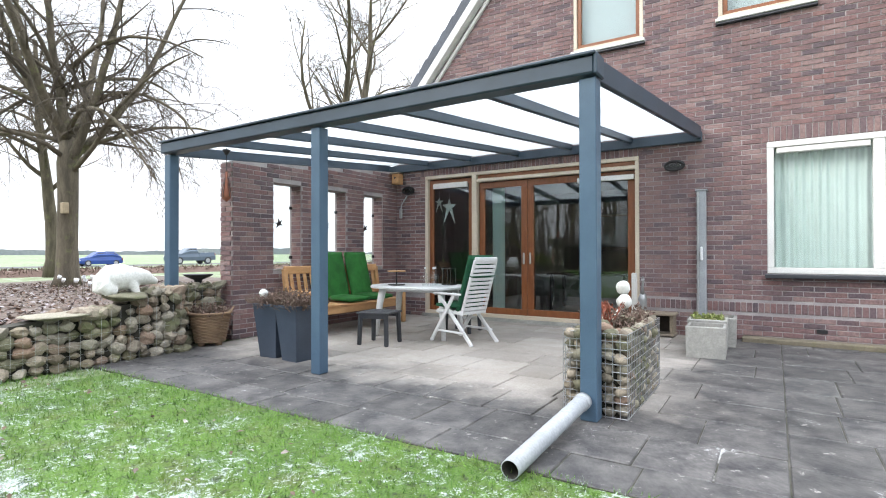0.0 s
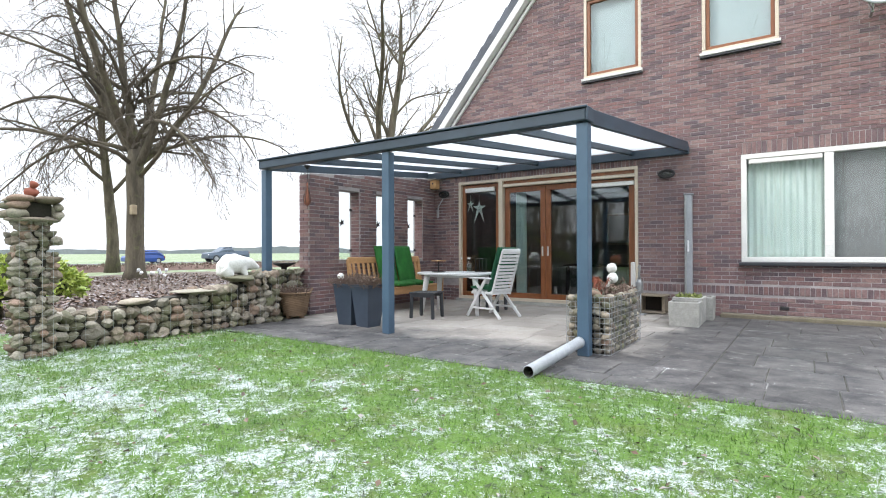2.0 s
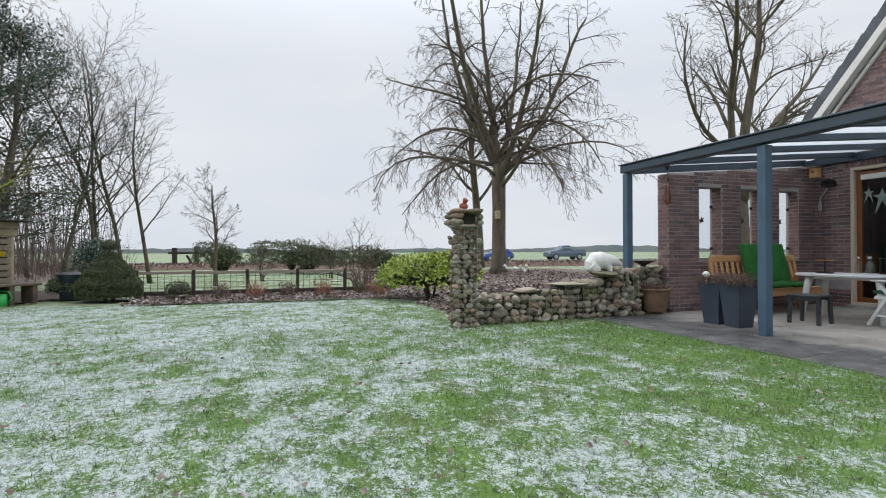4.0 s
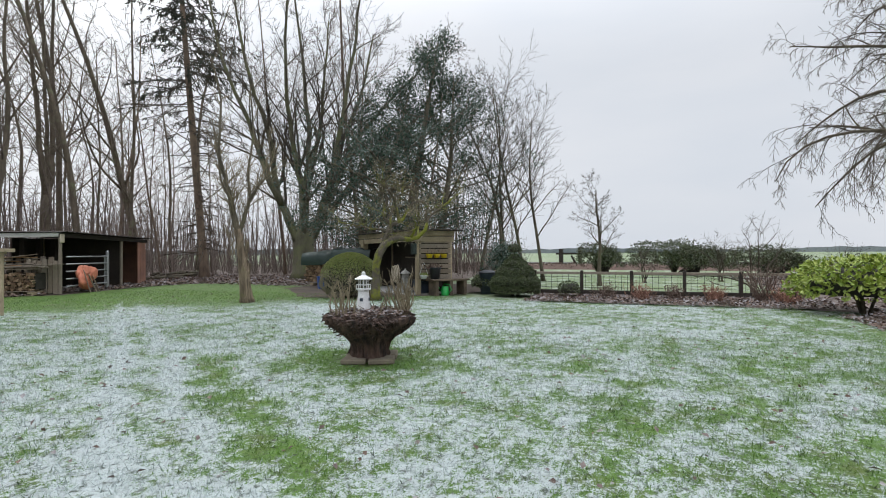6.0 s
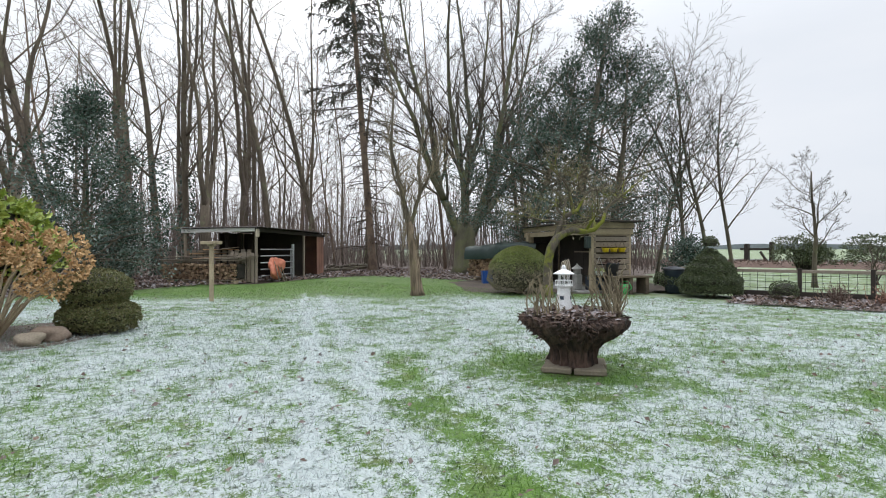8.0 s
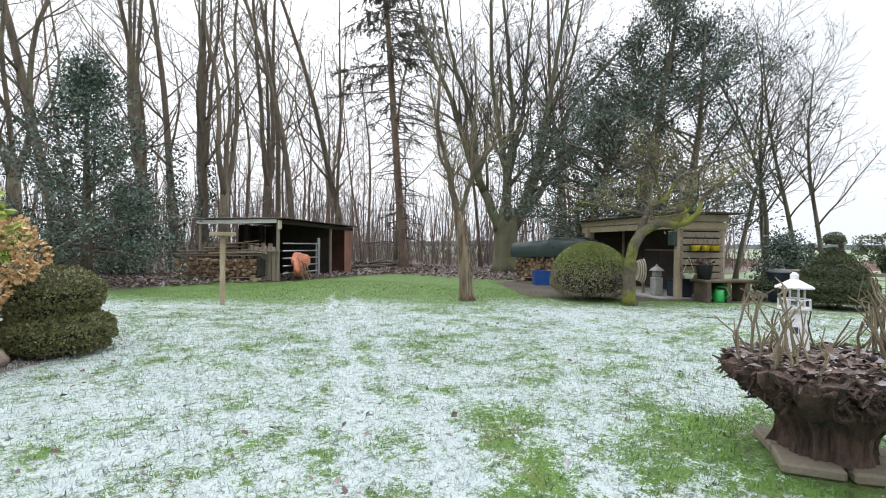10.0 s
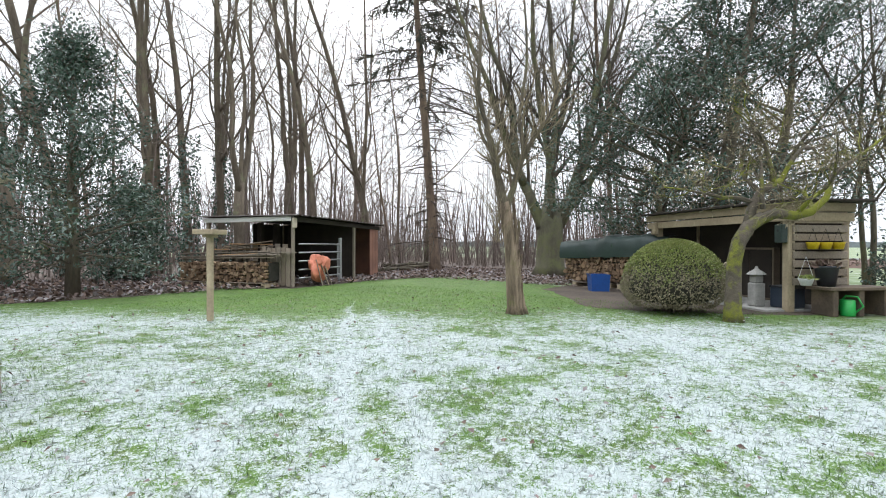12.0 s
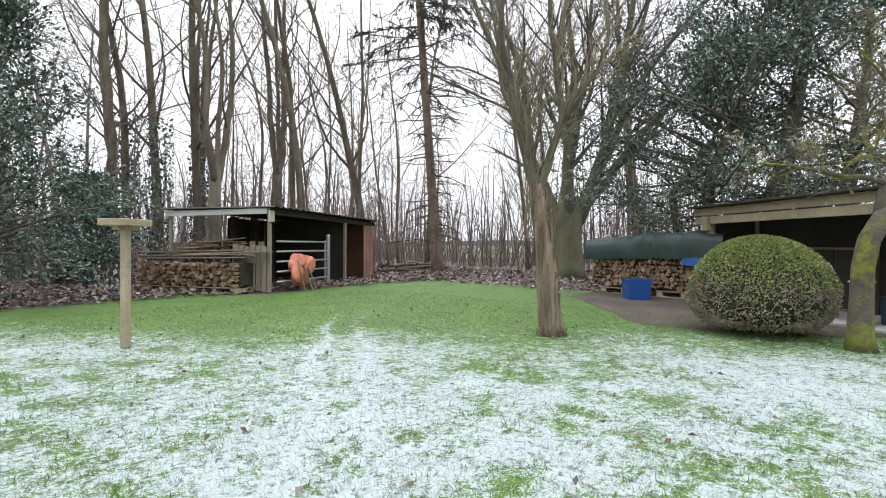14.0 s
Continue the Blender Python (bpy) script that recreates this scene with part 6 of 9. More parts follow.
def lighthouse():
    e = empty("lighthouse_ornament", (-2.97, -9.24, 0.49), 30, "white wooden model lighthouse standing in the stump", "garden ornament")
    n = 8
    put("tower", Geo().lathe((0, 0, 0), [(0.085, 0), (0.06, 0.24), (0.066, 0.245), (0.066, 0.26)], n), M_lhwhite, e)
    put("gallery", Geo().lathe((0, 0, 0.26), [(0.085, 0), (0.085, 0.012)], n), M_lhwhite, e)
    for k in range(8):
        a = k * math.pi / 4
        put("railing_post", Geo().cyl((0.08 * math.cos(a), 0.08 * math.sin(a), 0.27), (0.08 * math.cos(a), 0.08 * math.sin(a), 0.315), 0.004, n=5), M_lhwhite, e)
        put("lamp_post", Geo().cyl((0.052 * math.cos(a), 0.052 * math.sin(a), 0.27), (0.052 * math.cos(a), 0.052 * math.sin(a), 0.38), 0.004, n=5), M_lhwhite, e)
    pts = [(0.08 * math.cos(k * math.pi / 4), 0.08 * math.sin(k * math.pi / 4), 0.315) for k in range(9)]
    put("railing", Geo().tube(pts, [0.004] * 9, 5), M_lhwhite, e)
    put("lamp", Geo().lathe((0, 0, 0.27), [(0.022, 0), (0.028, 0.05), (0.02, 0.1)], 8), M_clear, e)
    put("roof", Geo().lathe((0, 0, 0.375), [(0.1, 0), (0.1, 0.008), (0.03, 0.045), (0.022, 0.05), (0.022, 0.075), (0.008, 0.09)], n), M_lhwhite, e)
    for k in (1, 5, 7):
        a = k * math.pi / 4 + math.pi / 8
        r = 0.068
        put("window", Geo().box((r * math.cos(a), r * math.sin(a), 0.15), (0.004, 0.035, 0.035), 0, Euler((0, 0, a)).to_matrix()), M_planter, e, "small dark window")


lighthouse()


def bird_table():
    e = empty("bird_table", (-4.23, -17.75, 0), 35, "weathered wooden bird table on a post", "bird table")
    put("post", Geo().box((0, 0, 0.61), (0.075, 0.075, 1.22), 0.01), M_beam, e)
    put("tray", Geo().box((0, 0, 1.23), (0.38, 0.3, 0.025), 0.006), M_beam, e)
    for s in (-1, 1):
        put("tray_edge", Geo().box((0, s * 0.14, 1.26), (0.38, 0.02, 0.05), 0.005), M_beam, e)
        put("tray_edge", Geo().box((s * 0.18, 0, 1.26), (0.02, 0.26, 0.05), 0.005), M_beam, e)
    put("brace", Geo().box((0, 0, 1.2), (0.3, 0.06, 0.05), 0.006), M_beam, e)


bird_table()


def plank_shed():
    """Open garden shed: posts, fascia boards, slatted side, boarded back coloured near black for the shade inside."""
    e = empty("garden_shed", (-10.98, -11.92, 0), math.degrees(math.atan2(-0.773, -0.635)), "open timber garden shed with slatted side wall", "shed")
    # local x runs along the front away from the near post, local y is negative to the back
    W, D, H = 3.75, 1.0, 1.57
    for x, y in ((0, 0), (W, 0), (0, -D), (W, -D)):
        put("post", Geo().box((x, y, H / 2), (0.13, 0.13, H), 0.012), M_beam, e)
    for k, (z, o) in enumerate(((H - 0.03, 0.08), (H + 0.13, 0.11))):
        put("fascia_board", Geo().box((W / 2, o, z), (W + 0.7, 0.035, 0.14), 0.008), M_beam, e)
        put("fascia_board", Geo().box((-0.1 - 0.02 * k, -D / 2, z), (0.035, D + 0.2, 0.14), 0.008), M_beam, e)
    put("roof", Geo().box((W / 2, -D / 2, H + 0.225), (W + 0.75, D + 0.5, 0.035), 0.006), M_shed_dark, e, "dark flat felt roof")
    for k in range(9):
        put("slat", Geo().box((-0.08, -D / 2, 0.5 + k * 0.142), (0.022, D, 0.115), 0.005), M_shed, e)
    # Near-black slats behind paint the shade in the gaps
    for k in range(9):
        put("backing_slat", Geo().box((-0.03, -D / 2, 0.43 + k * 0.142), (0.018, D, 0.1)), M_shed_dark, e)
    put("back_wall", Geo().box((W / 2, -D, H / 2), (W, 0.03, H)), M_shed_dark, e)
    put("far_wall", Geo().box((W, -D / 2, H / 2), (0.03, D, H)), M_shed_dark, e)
    put("bracket", Geo().box((W - 0.02, 0.12, H - 0.1), (0.16, 0.1, 0.28), 0.02), M_beam, e)
    put("floor", Geo().box((W / 2, -D / 2 + 0.2, 0.02), (W, D + 0.4, 0.04), 0.006), M_concrete, e, "worn paving floor")
    return e


shed = plank_shed()
SH = shed.matrix_basis.copy()


def in_shed(x, y, z, rz=0):
    return SH @ pose(x, y, z, 0, 0, rz)


def hanging_pot(x, y, z):
    e = empty("hanging_pot", (0, 0, 0), 0, "yellow hanging flower basket on the shed slats", "flower pot", "yellow pots")
    e.matrix_basis = in_shed(x, y, z)
    put("pot", Geo().lathe((0, 0, 0), [(0.07, 0), (0.095, 0.1), (0.1, 0.11), (0.085, 0.11), (0.06, 0.02)], 14), M_yellow, e, smooth=True)
    put("hanger", Geo().tube([(0.0, -0.09, 0.1), (0.0, 0, 0.33), (0.0, 0.09, 0.1)], [0.004] * 3, 4), M_black, e)


for k in range(3):
    hanging_pot(-0.2, -0.25 - k * 0.23, 1.02)


def shed_things():
    e = empty("potting_bench", (0, 0, 0), 0, "rough wooden bench along the shed side", "bench")
    e.matrix_basis = in_shed(-0.42, -0.7, 0)
    put("top", Geo().box((0, 0, 0.42), (0.46, 1.15, 0.05), 0.008), M_bench, e)
    for y in (-0.45, 0.0, 0.45):
        put("support", Geo().box((0, y, 0.2), (0.4, 0.1, 0.4), 0.01), M_bench, e)
    e = empty("black_tub", (0, 0, 0), 0, "large black plastic tub with withered plant", "plant tub")
    e.matrix_basis = in_shed(-0.38, -0.32, 0.445)
    put("tub", Geo().lathe((0, 0, 0), [(0.12, 0), (0.16, 0.28), (0.175, 0.29), (0.175, 0.32), (0.155, 0.32), (0.145, 0.25)], 20), M_blackplastic, e, smooth=True)
    p, rng = Geo(), random.Random(4)
    for _ in range(120):
        q = Vector((rng.gauss(0, 0.07), rng.gauss(0, 0.07), 0.3))
        p.leaf(q, rv(rng) + Vector((0, 0, 1)), rv(rng), 0.14, 0.5)
    put("dead_plant", p, M_dry, e)
    e = empty("white_pot", (0, 0, 0), 0, "white hanging bowl with green plant", "flower pot")
    e.matrix_basis = in_shed(-0.36, 0.02, 0.46)
    put("bowl", Geo().lathe((0, 0, 0), [(0.07, 0), (0.105, 0.09), (0.115, 0.11), (0.1, 0.11), (0.08, 0.04)], 16), M_plastic, e, smooth=True)
    put("hanger", Geo().tube([(0.0, -0.13, 0.12), (0.0, 0, 0.45), (0.0, 0.13, 0.12)], [0.004] * 3, 4), M_plastic, e)
    p = Geo()
    for _ in range(120):
        p.leaf((rng.gauss(0, 0.05), rng.gauss(0, 0.05), 0.1), rv(rng) + Vector((0, 0, 0.7)), rv(rng), 0.08, 0.5)
    put("plant", p, M_box, e)
    e = empty("watering_can", (0, 0, 0), 0, "bright green plastic watering can", "watering can")
    e.matrix_basis = in_shed(-0.52, -0.55, 0, 40)
    put("body", Geo().lathe((0, 0, 0), [(0.1, 0), (0.105, 0.02), (0.1, 0.24), (0.08, 0.25)], 18), M_green, e, smooth=True)
    put("spout", Geo().tube([(0.08, 0, 0.08), (0.2, 0, 0.24), (0.24, 0, 0.3)], [0.03, 0.018, 0.025], 8), M_green, e, smooth=True)
    put("handle", Geo().tube([(-0.1, 0, 0.06), (-0.19, 0, 0.16), (-0.12, 0, 0.3), (0.02, 0, 0.31), (0.06, 0, 0.25)], [0.014] * 5, 8), M_green, e, smooth=True)
    e = empty("bird_feeder", (0, 0, 0), 0, "dark green bird feeder on the shed post", "bird feeder")
    e.matrix_basis = in_shed(0.02, 0.12, 1.12)
    put("body", Geo().box((0, 0, 0.15), (0.16, 0.12, 0.3), 0.015), M_tarp, e)
    put("hole", Geo().cyl((0, 0.062, 0.2), (0, 0.066, 0.2), 0.02, n=10), M_black, e)
    e = empty("hose_reel", (0, 0, 0), 0, "coiled pale yellow garden hose hung in the shed", "garden hose")
    e.matrix_basis = in_shed(1.12, 0.1, 0.55)
    for k in range(7):
        r = 0.27 - 0.01 * k
        pts = [(r * 0.55 * math.cos(a) + 0.02 * k, 0.012 * k, r * math.sin(a)) for a in np.linspace(0, 6.283, 25)]
        put("coil", Geo().tube(pts, [0.014] * 25, 6, cap=False), M_boxpale if k % 2 else M_cream, e, smooth=True)
    put("hook", Geo().box((0, 0.0, 0.28), (0.05, 0.16, 0.04), 0.006), M_black, e)
    put("stand", Geo().box((0, -0.02, -0.14), (0.06, 0.05, 0.82), 0.006), M_shed, e)
    e = empty("garden_lantern", (0, 0, 0), 0, "grey stone lantern standing before the shed", "lantern")
    e.matrix_basis = in_shed(0.55, 0.12, 0.04)
    put("base", Geo().box((0, 0, 0.2), (0.2, 0.2, 0.4), 0.02), M_concrete, e)
    put("lamp_house", Geo().box((0, 0, 0.47), (0.16, 0.16, 0.14), 0.02), M_concrete, e)
    put("cap", Geo().lathe((0, 0, 0.54), [(0.16, 0), (0.12, 0.04), (0.03, 0.1), (0.02, 0.14)], 8), M_concrete, e)
    e = empty("storage_tub", (0, 0, 0), 0, "grey plastic crate on the shed floor", "crate")
    e.matrix_basis = in_shed(0.3, -0.25, 0.04, 12)
    put("crate", Geo().box((0, 0, 0.17), (0.4, 0.32, 0.34), 0.02), M_planter, e)
    put("lid", Geo().box((0, 0, 0.35), (0.43, 0.35, 0.03), 0.01), M_blackplastic, e)
    e = empty("shed_cabinet", (0, 0, 0), 0, "dark wooden cabinet at the back of the shed", "cabinet")
    e.matrix_basis = in_shed(1.9, -1.1, 0.04)
    put("body", Geo().box((0, 0, 0.5), (1.2, 0.5, 1.0), 0.01), M_shed, e)
    put("door", Geo().box((-0.29, 0.26, 0.5), (0.56, 0.02, 0.92), 0.005), M_shed_dark, e)
    put("door", Geo().box((0.29, 0.26, 0.5), (0.56, 0.02, 0.92), 0.005), M_shed_dark, e)
    e = empty("rubbish_bin", (0, 0, 0), 0, "dark grey bin beside the shed", "bin")
    e.matrix_basis = in_shed(-0.55, -1.95, 0)
    put("body", Geo().lathe((0, 0, 0), [(0.2, 0), (0.24, 0.55), (0.26, 0.57)], 18), M_planter, e, smooth=True)
    put("lid", Geo().lathe((0, 0, 0.57), [(0.27, 0), (0.26, 0.04), (0.1, 0.09)], 18), M_blackplastic, e, smooth=True)
    e = empty("water_trough", (0, 0, 0), 0, "grey zinc trough beside the shed", "trough")
    e.matrix_basis = in_shed(-0.6, -2.75, 0)
    put("trough", Geo().box((0, 0, 0.3), (0.5, 0.8, 0.6), 0.03), M_zinc, e)
    put("stand", Geo().box((0, 0, 0.62), (0.56, 0.86, 0.04), 0.01), M_shed, e)


shed_things()


def log_stack(name, label, m, length, depth, z0, z1, seed, count_len=0.11):
    """Stacked split logs, ends to the front. Local x along the stack, local y to the front."""
    e = empty(name, (0, 0, 0), 0, label, "firewood")
    e.matrix_basis = m
    rng = random.Random(seed)
    # Near-black block paints the shaded gaps between the log ends
    put("core", Geo().box((length / 2, -depth / 2 - 0.05, (z0 + z1) / 2), (length - 0.06, depth - 0.1, z1 - z0 - 0.06)), M_shade_fill, e)
    z, row = z0 + 0.05, 0
    while z < z1:
        x = 0.05 + rng.random() * 0.05
        while x < length - 0.03:
            r = rng.uniform(0.03, 0.066)
            n = rng.choice((3, 3, 4, 5, 6))
            a0 = rng.uniform(0, 6.28)
            fy = rng.uniform(-0.03, 0.04)
            prof = [(r * rng.uniform(0.85, 1.2) * math.cos(a0 + 6.283 * k / n), r * rng.uniform(0.85, 1.15) * math.sin(a0 + 6.283 * k / n)) for k in range(n)]
            dz = rng.uniform(-0.022, 0.022)
            vs = [(x + px, y, z + dz + pz) for y in (fy, fy - 0.3) for px, pz in prof]
            bulk = Geo().add(vs, [tuple(range(n))[::-1], tuple(range(n, 2 * n))] + [(k, (k + 1) % n, n + (k + 1) % n, n + k) for k in range(n)])
            put("log", bulk, M_log, e)
            x += r * 1.85
        z += 0.082
        row += 1
    return e


def pallet(m, n):
    e = empty("wooden_pallet", (0, 0, 0), 0, "rough wooden pallet under the firewood", "pallet", "pallets")
    e.matrix_basis = m
    for k in range(3):
        put("block", Geo().box((0.08 + k * 0.5, -0.4, 0.06), (0.13, 0.8, 0.1), 0.006), M_beam, e)
    for y in (-0.04, -0.4, -0.76):
        put("board", Geo().box((0.58, y, 0.125), (1.15, 0.1, 0.022), 0.004), M_shed, e)
    put("base_board", Geo().box((0.58, -0.02, 0.012), (1.15, 0.1, 0.022), 0.004), M_shed, e)


# covered stack by the big tree
S2 = pose(-13.2, -14.6, 0, 0, 0, math.degrees(math.atan2(-2.75, -0.35)))
log_stack("covered_firewood", "stacked split firewood under a green tarp", S2 @ pose(0, 0, 0), 2.8, 0.9, 0.16, 0.8, 51)
for k in range(2):
    pallet(S2 @ pose(0.1 + 1.3 * k, 0, 0), k)


def tarp(m):
    rng = random.Random(6)
    nx, ny = 34, 16
    vs, fs = [], []
    prof = [(0.07, 0.78), (0.08, 0.95), (0.06, 1.12), (0.0, 1.26), (-0.12, 1.28), (-0.35, 1.32), (-0.6, 1.32), (-0.9, 1.25), (-0.98, 1.1), (-1.0, 0.8)]
    for k, (y, z) in enumerate(prof):
        for i in range(nx + 1):
            x = -0.05 + 2.95 * i / nx
            w = noise.noise(Vector((x * 3, z * 4, 1))) * 0.05 + noise.noise(Vector((x * 9, z * 3, 5))) * 0.02
            dz = -0.22 * max(0, x / 2.9 - 0.6) + 0.04 * math.sin(x * 2)
            vs.append((x, y + w * 0.7, z + (w + dz) * (1 if k > 0 else 0.4)))
    for k in range(len(prof) - 1):
        for i in range(nx):
            a = k * (nx + 1) + i
            fs.append((a, a + 1, a + nx + 2, a + nx + 1))
    e = empty("tarp_cover", (0, 0, 0), 0, "dark green tarpaulin draped over the firewood", "tarp")
    e.matrix_basis = m
    put("sheet", Geo().add(vs, fs), M_tarp, e, smooth=True)
    b = Geo()
    vb = []
    for z in (0.68, 0.8):
        for i in range(nx + 1):
            x = -0.05 + 0.75 * i / nx
            w = 0.03 * noise.noise(Vector((x * 6, 3, 1)))
            vb.append((x, 0.075 + w, z + (0.08 * noise.noise(Vector((x * 2.5, 9, 2))) - 0.1 + 0.15 * max(x, 0.0) if z < 0.7 else 0.02)))
    b.add(vb, [(i, i + 1, nx + 2 + i, nx + 1 + i) for i in range(nx)])
    put("blue_edge", b, M_bluetarp, e, "blue plastic sheet below the tarp", smooth=True)


tarp(S2)


def blue_bin():
    e = empty("blue_crate", (-12.6, -15.95, 0), 40, "blue plastic crate lying on its side", "crate")
    o, i, H = 0.22, 0.2, 0.4
    ring = lambda r, z: [(r, r, z), (-r, r, z), (-r, -r, z), (r, -r, z)]
    vs = ring(o * 0.9, 0) + ring(o, H) + ring(i, H) + ring(i * 0.9, 0.02)
    fs = [(3, 2, 1, 0), (12, 13, 14, 15)]
    for r in range(3):
        fs += [(r * 4 + k, r * 4 + (k + 1) % 4, r * 4 + 4 + (k + 1) % 4, r * 4 + 4 + k) for k in range(4)]
    put("box", Geo().add(vs, fs), M_bluebin, e)
    put("rim", frame_rect(Geo(), -o, o, H - 0.03, H, -o, 0.03, 0.02), M_bluebin, e)
    put("contents", Geo().box((0, 0, H - 0.05), (0.3, 0.3, 0.06), 0.02), M_shed_dark, e)


blue_bin()

# long shed at the edge of the wood
UX = (-0.9, -0.43)
S1 = pose(-8.28, -22.15, 0, 0, 0, math.degrees(math.atan2(UX[1], UX[0])))


def wood_shed():
    """Local x along the open front, local y positive to the back."""
    e = empty("wood_shed", (0, 0, 0), 0, "long open shed with rusty panels and a low roof", "shed")
    e.matrix_basis = S1
    L, D, H = 5.3, 2.6, 1.72
    for x in (0.0, 3.45):
        for y in (0.0, D):
            put("post", Geo().box((x, y, H / 2), (0.075, 0.075, H), 0.01), M_shed, e)
    put("front_beam", Geo().bar((-0.1, -0.03, H + 0.02), (L + 0.05, -0.03, H - 0.05), 0.05, 0.12, 0.008), M_shed_dark, e)
    put("side_beam", Geo().bar((-0.06, -0.05, H + 0.03), (-0.06, D + 0.1, H + 0.0), 0.04, 0.12, 0.008), M_white, e, "pale flaking side board")
    put("corner_plate", Geo().box((-0.02, -0.06, H - 0.08), (0.2, 0.04, 0.26), 0.02), M_cream, e, "pale corner board")
    r = Geo()
    n = 44
    vs = []
    for y in (-0.2, D + 0.25):
        for i in range(n + 1):
            vs.append((-0.15 + (L + 0.3) * i / n, y, H + 0.12 - 0.06 * i / n + (0.018 if i % 2 else -0.018)))
    r.add(vs, [(i, i + 1, n + 2 + i, n + 1 + i) for i in range(n)])
    put("roof", r, M_shed_dark, e, "dark corrugated roof")
    # Inner walls near black: the shade under the roof is in their colour
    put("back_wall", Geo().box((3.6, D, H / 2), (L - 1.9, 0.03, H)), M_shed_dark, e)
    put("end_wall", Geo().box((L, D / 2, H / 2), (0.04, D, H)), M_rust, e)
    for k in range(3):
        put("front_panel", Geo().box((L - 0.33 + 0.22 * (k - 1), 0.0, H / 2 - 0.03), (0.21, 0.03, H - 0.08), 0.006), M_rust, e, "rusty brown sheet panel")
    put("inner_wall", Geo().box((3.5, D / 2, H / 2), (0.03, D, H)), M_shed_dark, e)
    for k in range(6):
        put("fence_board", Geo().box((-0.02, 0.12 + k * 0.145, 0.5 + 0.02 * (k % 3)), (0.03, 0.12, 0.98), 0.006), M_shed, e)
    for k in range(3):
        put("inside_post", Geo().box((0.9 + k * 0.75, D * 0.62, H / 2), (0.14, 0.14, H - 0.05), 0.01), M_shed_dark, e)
    return e


wood_shed()


def metal_gate():
    e = empty("metal_gate", (0, 0, 0), 0, "galvanised field gate across the shed front", "gate")
    e.matrix_basis = S1
    put("post", Geo().cyl((2.3, -0.12, 0), (2.3, -0.12, 1.25), 0.055, n=12), M_zinc, e)
    put("cap", Geo().lathe((2.3, -0.12, 1.25), [(0.06, 0), (0.04, 0.04)], 12), M_zinc, e)
    for k in range(5):
        put("rail", Geo().cyl((0.15, -0.08, 0.22 + k * 0.22), (2.3, -0.12, 0.22 + k * 0.22), 0.022, n=8), M_zinc, e, smooth=True)
    put("stile", Geo().cyl((2.18, -0.1, 0.15), (2.18, -0.1, 1.14), 0.022, n=8), M_zinc, e)


metal_gate()


def orange_sheet():
    e = empty("orange_tarp", (0, 0, 0), 0, "crumpled orange tarpaulin hung beside the gate", "tarp")
    e.matrix_basis = S1 @ pose(0.75, -0.28, 0)
    v, f = blob(random.Random(7), 1.0, 0.45, 4, (0.42, 0.12, 0.33))
    v = [p + Vector((noise.noise(p * 9), noise.noise(p * 9 + Vector((3, 1, 2))), noise.noise(p * 9 + Vector((7, 4, 1))))) * 0.05 for p in v]
    put("sheet", Geo().add(place(v, Matrix.Translation((0, 0, 0.46))), f), M_orange, e, smooth=True)
    for a, b in (((-0.1, -0.2, 0), (-0.2, -0.05, 0.7)), ((0.12, -0.25, 0), (0.0, -0.1, 0.55)), ((0.3, -0.25, 0), (0.2, -0.1, 0.5))):
        put("board", Geo().bar(a, b, 0.12, 0.025, 0.005), M_shed, e, "leaning grey board")


orange_sheet()
S3 = S1 @ pose(-0.55, 0.35, 0, 0, 0, 90)
log_stack("open_firewood", "stack of split firewood on pallets", S3, 2.75, 0.8, 0.14, 0.66, 52)
for k in range(2):
    pallet(S3 @ pose(0.05 + 1.3 * k, 0.02, 0), k)


def loose_boards():
    rng = random.Random(10)
    e = empty("board_pile", (0, 0, 0), 0, "pile of loose grey boards on the firewood", "boards")
    e.matrix_basis = S3
    for k in range(8):
        z = 0.74 + 0.02 * k
        put("board", Geo().bar((0.0 + rng.uniform(-0.5, 0.2), -0.12 - 0.1 * (k % 4), z + rng.uniform(0, 0.05)), (2.4 + rng.uniform(0, 0.6), -0.15 - 0.1 * (k % 4), z - rng.uniform(0, 0.12)), 0.12, 0.022, 0.004), M_shed, e)
    for k in range(12):
        a = rng.uniform(0.2, 1.8)
        put("plank", Geo().bar((a, -0.65 - 0.06 * (k % 5), 0.85 + 0.03 * k), (a + rng.uniform(0.8, 1.3), -0.7 - 0.06 * (k % 4), 0.85 + 0.025 * k + rng.uniform(-0.1, 0.06)), 0.09, 0.022, 0.004), M_pine if k % 4 == 0 else M_shed, e)
    for k in range(11):
        put("upright_board", Geo().box((0.12 + k * 0.23, -0.92, 0.55 + rng.uniform(-0.03, 0.03)), (0.15, 0.025, 1.08), 0.005), M_shed, e)


loose_boards()


def trellis_fence():
    X = -12.1
    posts = [-8.9, -7.65, -6.4, -5.15, -3.9, -2.65]
    e = empty("trellis_fence", (X, -5.8, 0), 0, "low wooden fence with wire mesh by the field", "fence")
    inv = at_origin(X, -5.8)
    for y in posts:
        put("post", Geo().box((X, y, 0.33), (0.08, 0.08, 0.68), 0.008), M_shed_dark, e, m=inv)
    put("top_rail", Geo().box((X, -5.78, 0.6), (0.05, 6.25, 0.07), 0.006), M_shed, e, m=inv)
    put("bottom_rail", Geo().box((X, -5.78, 0.1), (0.05, 6.25, 0.1), 0.006), M_shed_dark, e, m=inv)
    w = Geo()
    for y in np.arange(-8.9, -2.65, 0.15):
        w.cyl((X, y, 0.14), (X, y, 0.57), 0.006, n=4)
    for z in (0.22, 0.36, 0.5):
        w.cyl((X, -8.9, z), (X, -2.65, z), 0.006, n=4)
    put("mesh", w, M_black, e, "dark wire mesh", m=inv)


